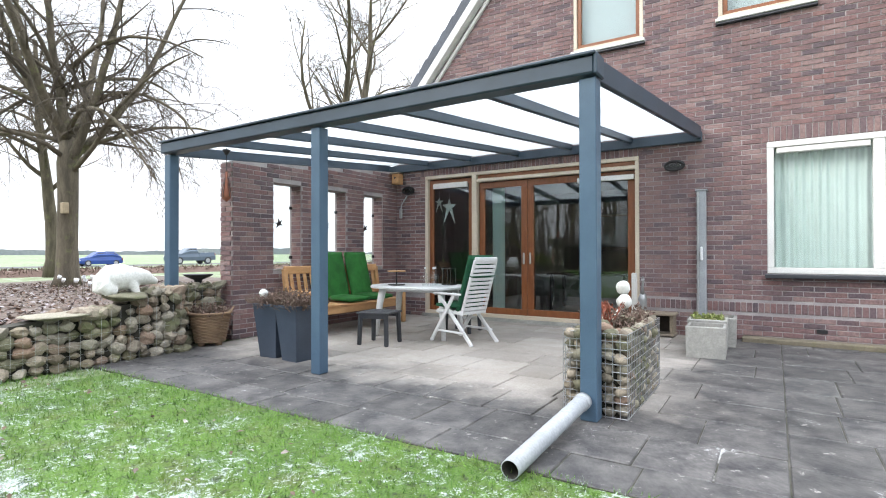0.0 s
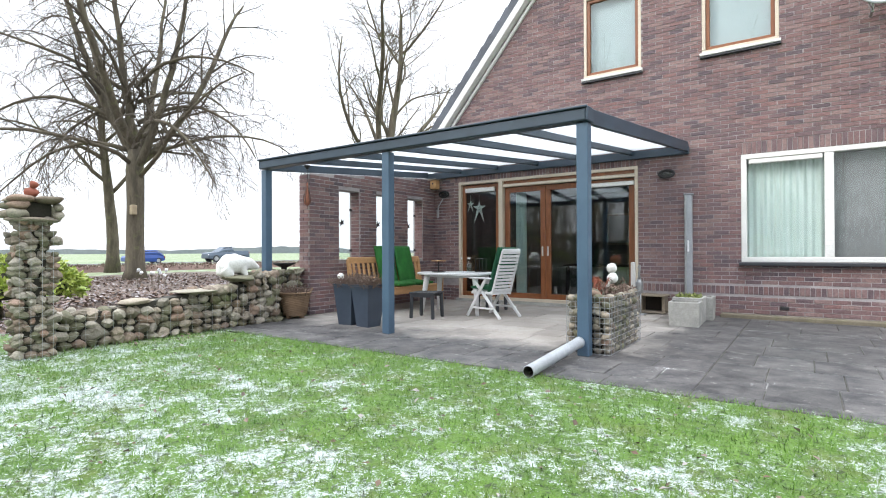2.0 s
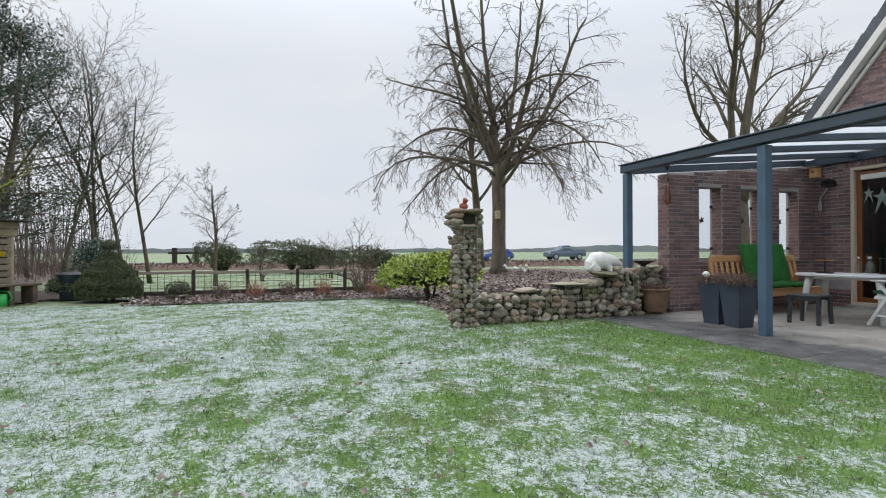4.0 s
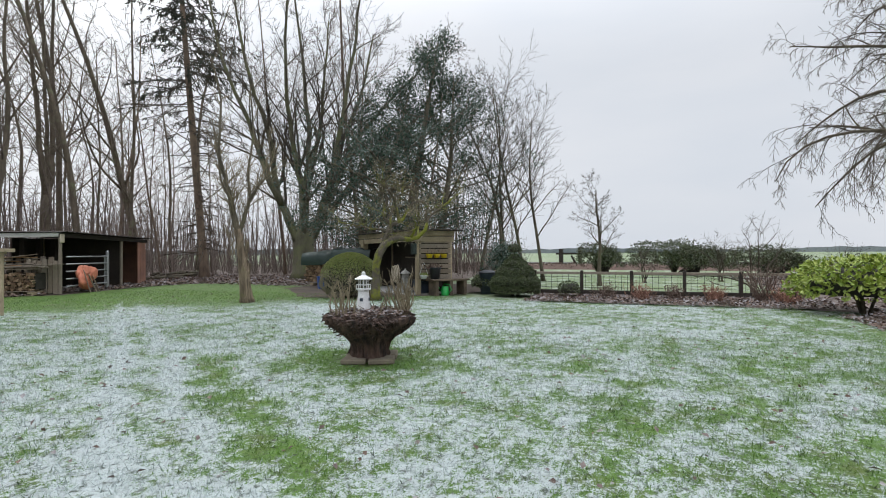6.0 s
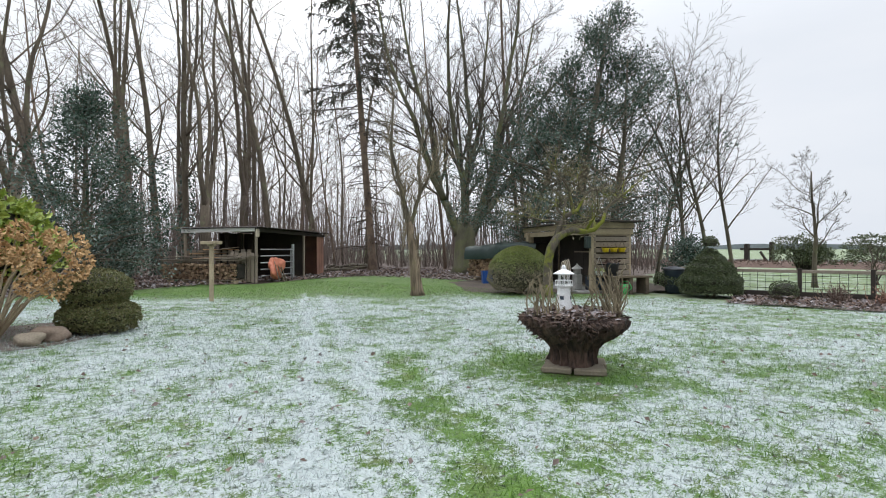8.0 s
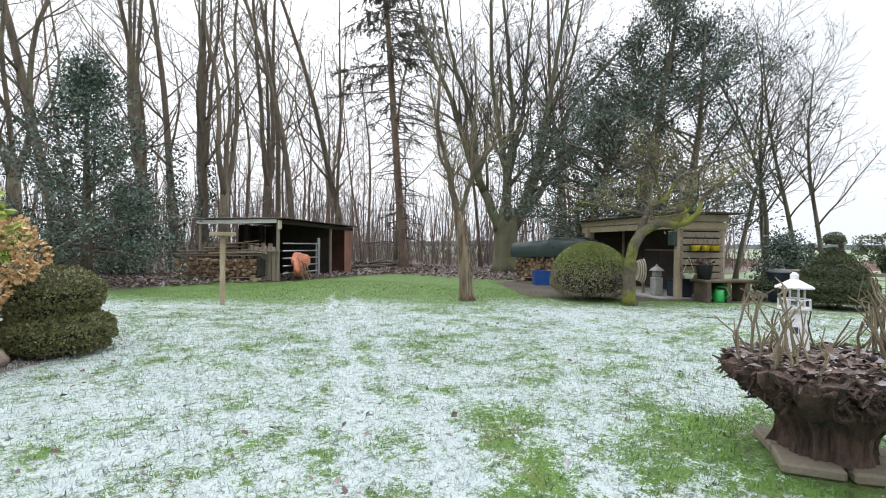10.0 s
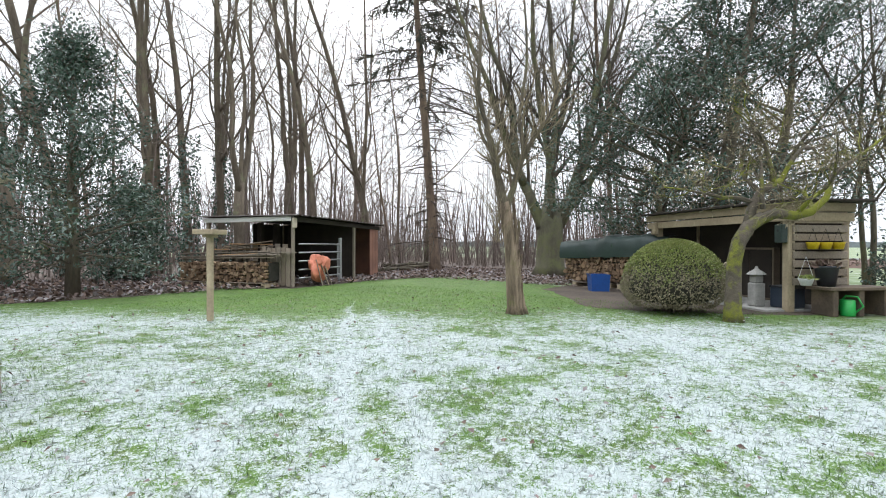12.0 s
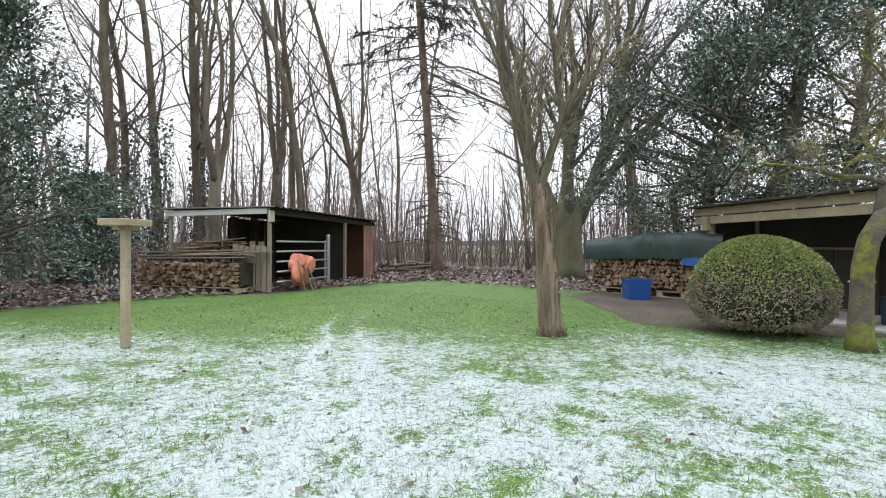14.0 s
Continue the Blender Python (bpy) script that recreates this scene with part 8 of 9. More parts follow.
def sycamore():
    """A short stout trunk that parts into many stems, bending outward and then up."""
    e = empty("sycamore", (-17.4, -20.1, 0), 0, "broad many-stemmed bare tree at the lawn's end", "tree")
    right, ahead = Vector((-0.673, 0.739, 0)), Vector((-0.739, -0.673, 0))
    P = lambda s, z, d=0.0: right * s + ahead * d + Vector((0, 0, z))
    put("trunk", Geo().tube([P(0, -0.1), P(0.02, 0.35), P(0, 1.0), P(0.02, 1.8), P(0.05, 2.6)], [0.72, 0.52, 0.46, 0.45, 0.3], 14), M_bark_syc, e, smooth=True)
    t = Grow(104, 4, (0, 17, 9, 6), 38, (0.0, 0.05, 0.07, 0.05, 0.02), None, 0.12, 0.46, fine=0.008, shrink=0.46, start=0.2, thin_at=2)
    stems = ((0.24, [(-0.2, 1.7, 0), (-0.75, 2.9, 0.1), (-1.15, 4.2, 0.2), (-1.5, 6.6, 0.1), (-2.4, 9.5, 0.3), (-2.9, 13.0, 0.5)]),
             (0.17, [(-0.9, 3.3, 0.1), (-1.6, 4.6, -0.4), (-2.3, 6.6, -0.8), (-3.3, 9.0, -1.0), (-3.9, 12.0, -1.2)]),
             (0.26, [(0.0, 1.9, 0.1), (0.1, 3.6, 0.4), (0.3, 6.0, 0.5), (0.15, 9.0, 0.8), (-0.3, 13.5, 1.0)]),
             (0.2, [(0.0, 1.9, -0.2), (-0.1, 3.6, -0.7), (-0.6, 6.0, -1.2), (-0.9, 9.0, -1.4), (-0.8, 13.0, -1.8)]),
             (0.22, [(0.25, 1.8, 0), (0.8, 3.2, -0.2), (1.2, 4.9, -0.5), (1.7, 7.6, -0.6), (2.2, 11.0, -0.8), (2.4, 13.5, -0.9)]),
             (0.23, [(0.3, 1.7, 0.1), (1.0, 3.1, 0.3), (1.7, 4.7, 0.5), (2.6, 6.5, 0.4), (4.2, 8.6, 0.5), (6.2, 10.6, 0.4)]),
             (0.18, [(0.35, 1.9, 0), (1.3, 3.2, 0.0), (2.6, 4.9, -0.3), (4.3, 6.2, -0.5), (6.6, 7.3, -0.4), (8.4, 8.6, -0.5)]),
             (0.16, [(1.4, 4.2, 0.4), (1.9, 6.4, 0.9), (2.9, 8.8, 1.3), (3.6, 12.0, 1.4)]),
             (0.15, [(0.2, 4.8, 0.5), (0.9, 6.8, 1.2), (1.2, 9.3, 1.6), (1.5, 12.6, 2.0)]))
    for r, pts in stems:
        t.wood = Geo()
        t.along([P(a, z, d) for a, z, d in pts], r, 0.03, 1, 6.6)
        put("stem", t.wood, M_bark_syc, e, smooth=True)
    put("crown", t.twig, M_twig, e, "bare ascending twigs")


sycamore()


def spruce():
    """Tall thin conifer: bare snapped branches low down, drooping green boughs above."""
    e = empty("spruce", (-17.0, -25.3, 0), 0, "tall thin spruce with bare lower branches", "tree")
    rng = random.Random(105)
    w, tw, nd = Geo(), Geo(), Geo()
    H = 21.0
    axis = lambda z: Vector((0.05 * z, -0.055 * z, z))
    w.tube([axis(z) for z in (-0.1, 0.5, 2, 7, 14, H)], [0.3, 0.22, 0.185, 0.155, 0.1, 0.03], 10)
    z = 1.2
    while z < H - 0.3:
        for _ in range(4 if z < 7.5 else 5):
            a = rng.uniform(0, 6.28)
            ln = (rng.uniform(0.4, 1.9) if z < 6 else rng.uniform(1.7, 3.5)) * (1 - 0.75 * max(0, z - 9) / (H - 9))
            d = Vector((math.cos(a), math.sin(a), 0))
            p0 = axis(z + rng.uniform(-0.15, 0.15))
            sag = rng.uniform(0.02, 0.3)
            pts = [p0, p0 + d * ln * 0.45 + Vector((0, 0, -0.3 * sag * ln)) + rv(rng, 0.03), p0 + d * ln + Vector((0, 0, -sag * ln)) + rv(rng, 0.06)]
            tw.tube(pts, [0.028, 0.02, 0.011], 4, cap=False)
            dense = max(0.0, min(1.0, (z - 6.0) / 4.0))
            for k in range(3 + int(11 * dense)):
                q = pts[1].lerp(pts[2], rng.uniform(-0.5, 1))
                dd = (d * 0.6 + rv(rng, 0.4) + Vector((0, 0, -0.75))).normalized()
                e2 = q + dd * rng.uniform(0.2, 0.6)
                tw.tube([q, e2], [0.01, 0.008], 3, cap=False)
                if rng.random() < dense:
                    for _ in range(10):
                        nd.leaf(q.lerp(e2, rng.random()), dd + rv(rng, 0.35), rv(rng), rng.uniform(0.1, 0.22), 0.25)
        z += 0.3 if z < 7 else 0.42
    put("trunk", w, M_bark_red, e, smooth=True)
    put("branch", tw, M_twig, e)
    put("needles", nd, M_needle, e, "dark green needles")


spruce()


def evergreen(name, at, label, stems, H, z0, rad, seed, boughs, sprays, leaves, size, lean=(0, 0), low=0.3, elev=(5, 40)):
    """A broadleaf evergreen: upright stems, ascending boughs and leafy sprays along them, with the sky showing between."""
    e = empty(name, at, 0, label, "tree")
    rng = random.Random(seed)
    w, cr = Geo(), Geo()
    axes = []
    for k, (ox, oy, r, top) in enumerate(stems):
        ax = [Vector((ox, oy, -0.05)), Vector((ox * 1.2, oy * 1.2, H * 0.25)), Vector((ox + lean[0] * 0.45, oy + lean[1] * 0.45, H * 0.6 * top)), Vector((ox * 0.7 + lean[0] * top, oy * 0.7 + lean[1] * top, H * top))]
        w.tube(ax, [r * 1.25, r, r * 0.55, 0.02], 8)
        axes.append((ax, top))

    def on_axis(ax, u):
        j = min(int(u * 3), 2)
        return ax[j].lerp(ax[j + 1], u * 3 - j)

    for k in range(boughs):
        ax, top = axes[k % len(axes)]
        u = (k + rng.random()) / boughs
        p = on_axis(ax, z0 / H + (0.97 - z0 / H) * u)
        shape = min(1.0, 0.55 + 0.45 * u / low) if u < low else max(0.06, 1 - (u - low) / (1 - low)) ** 0.75
        a = k * 2.4 + rng.uniform(-0.5, 0.5)
        ln = rad * shape * rng.uniform(0.62, 1.18)
        el = radians(elev[0] + (elev[1] - elev[0]) * u + rng.uniform(-12, 12))
        d = Vector((math.cos(a) * math.cos(el), math.sin(a) * math.cos(el), math.sin(el)))
        pts = [p]
        for _ in range(6):
            d = (d + rv(rng, 0.1) + Vector((0, 0, 0.03))).normalized()
            pts.append(pts[-1] + d * ln / 6)
        br = 0.008 + 0.009 * ln
        w.tube(pts, [br * (1 - 0.13 * i) for i in range(7)], 4, cap=False)
        for j in range(sprays):
            v = 0.25 + 0.75 * (j + rng.random()) / sprays
            i = min(int(v * 6), 5)
            q = pts[i].lerp(pts[i + 1], v * 6 - i)
            sd = (d * 0.7 + rv(rng, 0.55)).normalized()
            sl = rng.uniform(0.3, 0.62) * min(1.0, 0.45 + rad * 0.14) * (1.25 - 0.5 * v)
            w.tube([q, q + sd * sl * 0.5 + rv(rng, 0.03), q + sd * sl], [0.011, 0.008, 0.004], 3, cap=False)
            for _ in range(leaves):
                b = q + sd * sl * rng.uniform(0.15, 1.05) + rv(rng, 0.12 + 0.06 * sl)
                cr.leaf(b, sd + rv(rng, 0.7), rv(rng, 0.7) + Vector((0, 0, 0.8)), size * rng.uniform(0.6, 1.3), 0.5)
    put("trunk", w, M_bark, e, smooth=True)
    put("crown", cr, M_holly, e, "dark glossy leaves")
    return e


evergreen("holly_tree", (-15.2, -14.0, 0), "tall dark evergreen tree behind the garden shed", ((0, 0, 0.2, 1.0), (0.6, -1.0, 0.13, 0.8), (-0.5, 0.9, 0.14, 0.84), (-0.3, -1.9, 0.1, 0.62)), 9.2, 1.5, 4.0, 106, 185, 11, 24, 0.095, lean=(-0.5, 1.0), low=0.3)
evergreen("holly_tree", (-3.88, -23.45, 0), "dark grey-green holly at the wood's edge", ((0, 0, 0.12, 1.0),), 5.4, 0.75, 2.75, 107, 80, 8, 24, 0.095, low=0.1, elev=(-4, 45))
evergreen("holly_tree", (1.4, -25.4, 0), "broad dark holly at the wood's edge", ((0, 0, 0.12, 1.0), (-0.8, 0.4, 0.08, 0.7)), 4.4, 0.4, 2.6, 108, 55, 8, 26, 0.11, low=0.2)
evergreen("holly_bush", (-1.2, -26.6, 0), "low dark holly thicket in the wood", ((0, 0, 0.1, 1.0), (0.7, 0.2, 0.07, 0.8)), 5.6, 0.3, 2.2, 109, 50, 8, 24, 0.12, low=0.25)
evergreen("holly_bush", (-6.2, -27.4, 0), "ivy-green thicket among the trunks", ((0, 0, 0.08, 1.0),), 2.6, 0.2, 1.5, 110, 36, 7, 30, 0.12, low=0.3)
evergreen("holly_bush", (-14.6, -10.4, 0), "dark evergreen thicket beside the garden shed", ((0, 0, 0.05, 1.0),), 1.2, 0.1, 0.8, 116, 30, 6, 26, 0.08, low=0.4)


def young_tree():
    """Old crooked tree in the lawn: stout rough trunk with peeling bark, forked limbs and dense thin shoots."""
    e = empty("young_tree", (-7.85, -15.06, 0), 0, "crooked rough-barked tree standing in the lawn", "tree")
    right, ahead = Vector((-0.67, 0.742, 0)), Vector((-0.742, -0.67, 0))
    P = lambda s, z, d=0.0: right * s + ahead * d + Vector((0, 0, z))
    rng = random.Random(111)
    trunk = Geo().tube([P(0.02, -0.06), P(0.0, 0.12), P(-0.03, 0.5), P(-0.08, 1.05), P(-0.14, 1.4), P(-0.19, 1.74)], [0.2, 0.145, 0.125, 0.108, 0.1, 0.09], 12)
    trunk.v = [tuple(Vector(q) + rv(rng, 0.007) + Vector((noise.noise(Vector(q) * 6), noise.noise(Vector(q) * 6 + Vector((5, 1, 2))), 0)) * 0.025) for q in trunk.v]
    put("trunk", trunk, M_bark_old, e, smooth=True)
    flakes = Geo()
    for _ in range(44):
        z, a = rng.uniform(0.1, 1.5), rng.uniform(0, 6.28)
        r = 0.122 - 0.02 * z
        q = P(-0.05 * z, z) + Vector((r * math.cos(a), r * math.sin(a), 0))
        flakes.bar(q, q + Vector((0.012 * math.cos(a), 0.012 * math.sin(a), rng.uniform(0.1, 0.3))), rng.uniform(0.02, 0.04), 0.012, 0.003, up=(math.cos(a + 1.57), math.sin(a + 1.57), 0))
    put("bark_flakes", flakes, M_bark_old, e, "loose strips of peeling bark")["kind"] = "stuff"
    t = Grow(112, 3, (0, 20, 10), 32, (0.0, 0.04, 0.1, 0.06), (0.0, 0.04, 0.06, -0.1), 0.16, 0.4, fine=0.0055, shrink=0.4, thin_at=2, start=0.12)
    for r, pts in ((0.085, [(-0.19, 1.7, 0), (-0.28, 2.1, 0.05), (-0.39, 2.6, 0), (-0.5, 3.1, 0.1), (-0.6, 3.7, 0), (-0.55, 4.8, 0.1), (-0.75, 5.8, 0)]),
                   (0.06, [(-0.17, 1.6, 0), (-0.02, 2.1, -0.1), (0.08, 2.5, -0.15), (0.05, 3.1, -0.1), (0.16, 4.0, 0), (0.1, 5.2, 0)]),
                   (0.045, [(0.06, 2.4, -0.1), (0.25, 2.75, -0.2), (0.42, 2.95, -0.25), (0.55, 3.3, -0.3), (0.5, 3.9, -0.3)]),
                   (0.035, [(-0.36, 2.5, 0), (-0.55, 2.9, 0.2), (-0.62, 3.6, 0.3), (-0.75, 4.4, 0.4)])):
        t.wood = Geo()
        t.along([P(*q) for q in pts], r, 0.014, 1, 1.75)
        put("limb", t.wood, M_bark, e, smooth=True)
    for k in range(130):
        a = rng.uniform(0, 6.28)
        b = P(-0.2 - 0.15 * rng.random(), rng.uniform(1.1, 3.0), 0) + Vector((0.05 * math.cos(a), 0.05 * math.sin(a), 0))
        t.branch(b, (0.35 * math.cos(a), 0.35 * math.sin(a), rng.uniform(0.4, 1.2)), rng.uniform(0.35, 1.1), 0.006, 3)
    put("crown", t.twig, M_twig_pale, e, "dense thin upright shoots")["kind"] = "stuff"


young_tree()


def apple_tree():
    """Old leaning fruit tree with a mossy bent trunk and a crooked crown."""
    e = empty("apple_tree", (-9.22, -12.3, 0), 0, "old leaning fruit tree with a mossy bent trunk", "tree")
    right, ahead = Vector((-0.673, 0.739, 0)), Vector((-0.739, -0.673, 0))
    P = lambda s, z, d=0.0: right * s + ahead * d + Vector((0, 0, z))
    w = Geo()
    w.tube([P(0, -0.05), P(-0.02, 0.15), P(-0.01, 0.5), P(0.0, 0.85), P(0.06, 1.12), P(0.2, 1.35), P(0.4, 1.48)], [0.16, 0.12, 0.105, 0.1, 0.1, 0.095, 0.085], 10)
    w.tube([P(0.3, 1.42), P(0.57, 1.53), P(0.85, 1.5), P(1.08, 1.55), P(1.3, 1.75), P(1.38, 2.05)], [0.085, 0.075, 0.065, 0.055, 0.045, 0.035], 9)
    w.tube([P(0.18, 1.33), P(0.3, 1.6, 0.1), P(0.42, 1.85, 0.1), P(0.75, 2.02, 0.15)], [0.08, 0.07, 0.055, 0.04], 8)
    put("trunk", w, M_bark_moss, e, "mossy bent trunk", smooth=True)
    t = Grow(112, 4, (8, 8, 7, 5), 52, (0.05, 0.08, 0.05, 0.02, 0.0), None, 0.26, 0.55, 0.15, fine=0.0035, thin_at=4, shrink=0.6)
    rng = random.Random(113)
    for s, z, d, ds, dz, dd in ((0.42, 1.85, 0.1, -0.7, 0.6, 0.2), (0.75, 2.02, 0.15, 0.5, 0.8, 0.4), (1.38, 2.05, 0, 0.7, 0.7, 0.0), (1.1, 1.6, 0, 0.3, 0.9, 0.6), (0.4, 1.6, 0, -0.5, 0.8, -0.6), (0.9, 1.55, 0, 0.2, 0.8, -0.8), (0.6, 2.0, 0.1, -0.1, 1, 0.1), (0.3, 1.7, 0.1, -0.9, 0.45, 0.0)):
        t.branch(P(s, z, d), P(ds, dz, dd), 1.25, 0.036, 1)
    put("limb", t.wood, M_bark_moss, e)
    put("crown", t.twig, M_twig_pale, e, "crooked bare twigs")
    m = Geo()
    for p, d in t.tips:
        if rng.random() < 0.35:
            m.leaf(p, d + rv(rng, 0.5), rv(rng), 0.06, 0.5)
    put("lichen", m, M_boxpale, e, "pale lichen on the twigs")["kind"] = "stuff"


apple_tree()
t = Grow(114, 4, (11, 8, 6, 3), 42, (0.0, 0.08, 0.05, 0.0), None, 0.14, 0.5, 0.3, fine=0.004, thin_at=2, shrink=0.46)
t.branch((0, 0, -0.05), (0.02, 0, 1), 3.4, 0.075, 0)
t.build("small_tree", (-16.6, -7.45, 0), "small bare tree at the field edge", M_bark, M_twig)
for k, (x, y, h, ln, az) in enumerate([(-18.2, -10.4, 7.4, 0.05, 1), (-17.6, -11.2, 7.9, -0.06, 2), (-17.0, -11.9, 6.0, -0.12, 3), (-19.2, -9.8, 6.6, 0.12, 4), (-19.5, -11.4, 8.0, 0.0, 5)]):
    t = Grow(120 + k, 3, (16, 8, 6), 38, (0.0, 0.07, 0.04, 0.0), None, 0.11, 0.45, 0.25, fine=0.005, thin_at=2, shrink=0.42)
    t.branch((0, 0, -0.05), (ln, -ln, 1), h, 0.075, 0)
    t.build("field_edge_tree", (x, y, 0), "slender bare tree at the field edge", M_bark, M_twig, group="trees at the field edge")
for k, (x, y, h) in enumerate([(-14.2, -3.3, 2.2), (-20.5, -3.2, 2.0), (-24, 2.0, 1.6), (-19.0, -6.0, 1.5)]):
    t = Grow(130 + k, 3, (12, 9, 6), 42, (0.0, 0.05, 0.02, 0.0), None, 0.16, 0.55, 0.05, fine=0.004, thin_at=1, shrink=0.6)
    for q in range(4):
        t.branch((0.05 * q, 0.04 * q, -0.02), (0.5 * math.cos(q * 1.6), 0.5 * math.sin(q * 1.6), 1), h * 0.8, 0.025, 1)
    t.build("bare_bush", (x, y, 0), "bare twiggy bush beyond the fence", M_bark, M_twig, "shrub", "bare bushes")


def forest():
    rng = random.Random(140)

    def kind(seed, tall, r, fork, far):
        t = Grow(seed, 3, (19, 9, 6) if not far else (15, 6, 4), 46, (0.0, 0.08, 0.06, 0.02), (0.0, 0.1, 0.04, 0.0), 0.13, 0.34, 0.2, fine=0.0095 if not far else 0.012, thin_at=2, shrink=0.3)
        if fork:
            k = t.r.uniform(0, 6.28)
            c, q = math.cos(k), math.sin(k)
            t.wood.tube([(0, 0, -0.1), (0.05, 0, 0.5), (0, 0.05, 2.4), (0, 0, 3.6)], [r * 1.35, r * 1.05, r, r * 0.85], 10)
            for s, b in ((1, 0.8), (-0.9, 0.75), (0.2, 0.55)):
                t.counts = (0, 13, 8, 6)
                t.along([(0, 0, 3.2), (c * 0.45 * s, q * 0.45 * s, 4.6), (c * 0.75 * s + 0.2, q * 0.75 * s, 7.5), (c * 1.2 * s, q * 1.2 * s + 0.3, 11.0), (c * 1.7 * s, q * 1.7 * s, tall)], r * b, 0.03, 1, tall * 0.5)
        else:
            t.branch((0, 0, -0.1), (0.02 * t.r.uniform(-1, 1), 0.02 * t.r.uniform(-1, 1), 1), tall, r, 0)
        wood, twig = t.wood.mesh("trunk"), t.twig.mesh("crown")
        for q in wood.polygons:
            q.use_smooth = True
        return wood, twig

    near = [kind(150, 17, 0.2, True, False), kind(151, 18, 0.17, False, False), kind(152, 17, 0.19, True, False), kind(153, 18, 0.16, False, False)]
    thin = [kind(160 + k, 15, 0.1, False, True) for k in range(4)]
    for wood, twig in near:
        wood.materials.append(M_bark_wood)
        twig.materials.append(M_twig_wood)
    for k, (wood, twig) in enumerate(thin):
        wood.materials.append(M_bark_wood if k % 2 else M_bark_red)
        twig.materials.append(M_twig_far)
    spots = [(-7.3, -29.4, 0), (-9.4, -27.2, 2), (-8.75, -29.7, 1), (-8.4, -31.6, 3), (-10.2, -30.2, 1), (-12.9, -27.9, 3), (-13.8, -31.3, 0), (-3.45, -28.0, 2), (-5.4, -31.0, 1), (-1.0, -30.0, 0), (2.6, -28.5, 1), (0.2, -24.6, 3), (-17.6, -30.0, 1), (-11.4, -33.0, 2), (-16.2, -34.0, 3)]
    done = [(x, y) for x, y, _ in spots]
    for x, y in ((-22.0, -24.5), (-21.5, -19.5), (-23.5, -17.0), (-24.5, -20.5), (-27.0, -22.0), (-19.6, -28.4), (-29.0, -18.6), (-26.0, -15.8)):
        spots.append((x, y, 4 + rng.randrange(4)))
        done.append((x, y))
    for _ in range(14):
        x, y = rng.uniform(-30, -15), rng.uniform(-42, -30)
        spots.append((x, y, 4 + rng.randrange(4)))
        done.append((x, y))
    while len(spots) < 70:
        x, y = rng.uniform(-36, 16), -30 - 28 * rng.random() ** 1.2
        if all((x - a) ** 2 + (y - b) ** 2 > 2.0 for a, b in done):
            done.append((x, y))
            spots.append((x, y, 4 + rng.randrange(4)))
    for x, y, k in spots:
        wood, twig = near[k] if k < 4 else thin[k - 4]
        e = empty("woodland_tree", (x, y, 0), rng.uniform(0, 360), "tall bare woodland tree with a straight trunk" if k % 2 or k > 3 else "tall bare woodland tree forked into upright limbs", "tree", "woodland trees")
        s = rng.uniform(0.9, 1.1) if k < 4 else rng.uniform(0.65, 1.15)
        e.scale = (s, s, s * rng.uniform(0.9, 1.1))
        put("trunk", wood, M_bark_wood, e)
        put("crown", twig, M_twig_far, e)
    h = Geo()
    for k in range(5000):
        x, y = (rng.uniform(-32, 14), -26 - 28 * rng.random()) if k < 3800 else (rng.uniform(-37, -20.5), rng.uniform(-29, -13.5))
        ln = rng.uniform(0.5, 3.6) * rng.random() + 0.3
        d = Vector((rng.gauss(0, 0.25), rng.gauss(0, 0.25), 1)).normalized()
        p = Vector((x, y, 0))
        q = p + d * ln * 0.5
        r = 0.006 + 0.004 * ln
        h.tube([p, q, q + (d + rv(rng, 0.2)) * ln * 0.5], [r, r * 0.8, 0.003], 3, cap=False)
        for _ in range(4):
            b = p.lerp(q, rng.uniform(0.3, 1.4))
            h.tube([b, b + (d + rv(rng, 0.7)) * ln * 0.3], [0.005, 0.002], 3, cap=False)
    for k in range(1150):
        x, y = (rng.uniform(-34, 12), -28.5 - 26 * rng.random()) if k < 900 else (rng.uniform(-37, -21.5), rng.uniform(-29, -14))
        ln = rng.uniform(2.5, 6.5)
        d = Vector((rng.gauss(0, 0.07), rng.gauss(0, 0.07), 1)).normalized()
        pts = [Vector((x, y, 0))]
        for _ in range(4):
            d = (d + rv(rng, 0.07)).normalized()
            pts.append(pts[-1] + d * ln / 4)
        r = 0.012 + 0.005 * ln
        h.tube(pts, [r, r * 0.85, r * 0.65, r * 0.45, 0.006], 4, cap=False)
        for _ in range(9):
            b = pts[rng.randrange(1, 5)].lerp(pts[rng.randrange(1, 5)], rng.random())
            h.tube([b, b + (Vector((0, 0, 0.5)) + rv(rng, 0.6)) * rng.uniform(0.5, 1.3)], [0.012, 0.004], 3, cap=False)
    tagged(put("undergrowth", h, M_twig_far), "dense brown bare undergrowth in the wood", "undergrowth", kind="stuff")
    v = Geo()
    for x, y, top in ((-8.75, -29.7, 5.0), (-8.4, -31.6, 5.5), (-10.2, -30.2, 4.5), (-5.4, -31.0, 4.5)):
        for _ in range(900):
            a, z = rng.uniform(0, 6.28), top * rng.random() ** 1.2
            r = 0.26 + 0.12 * rng.random()
            v.leaf((x + r * math.cos(a), y + r * math.sin(a), z), rv(rng) + Vector((0, 0, -0.4)), (math.cos(a), math.sin(a), 0.3), 0.12, 0.8)
    tagged(put("ivy", v, M_holly), "dark ivy climbing the woodland trunks", "ivy", kind="stuff")


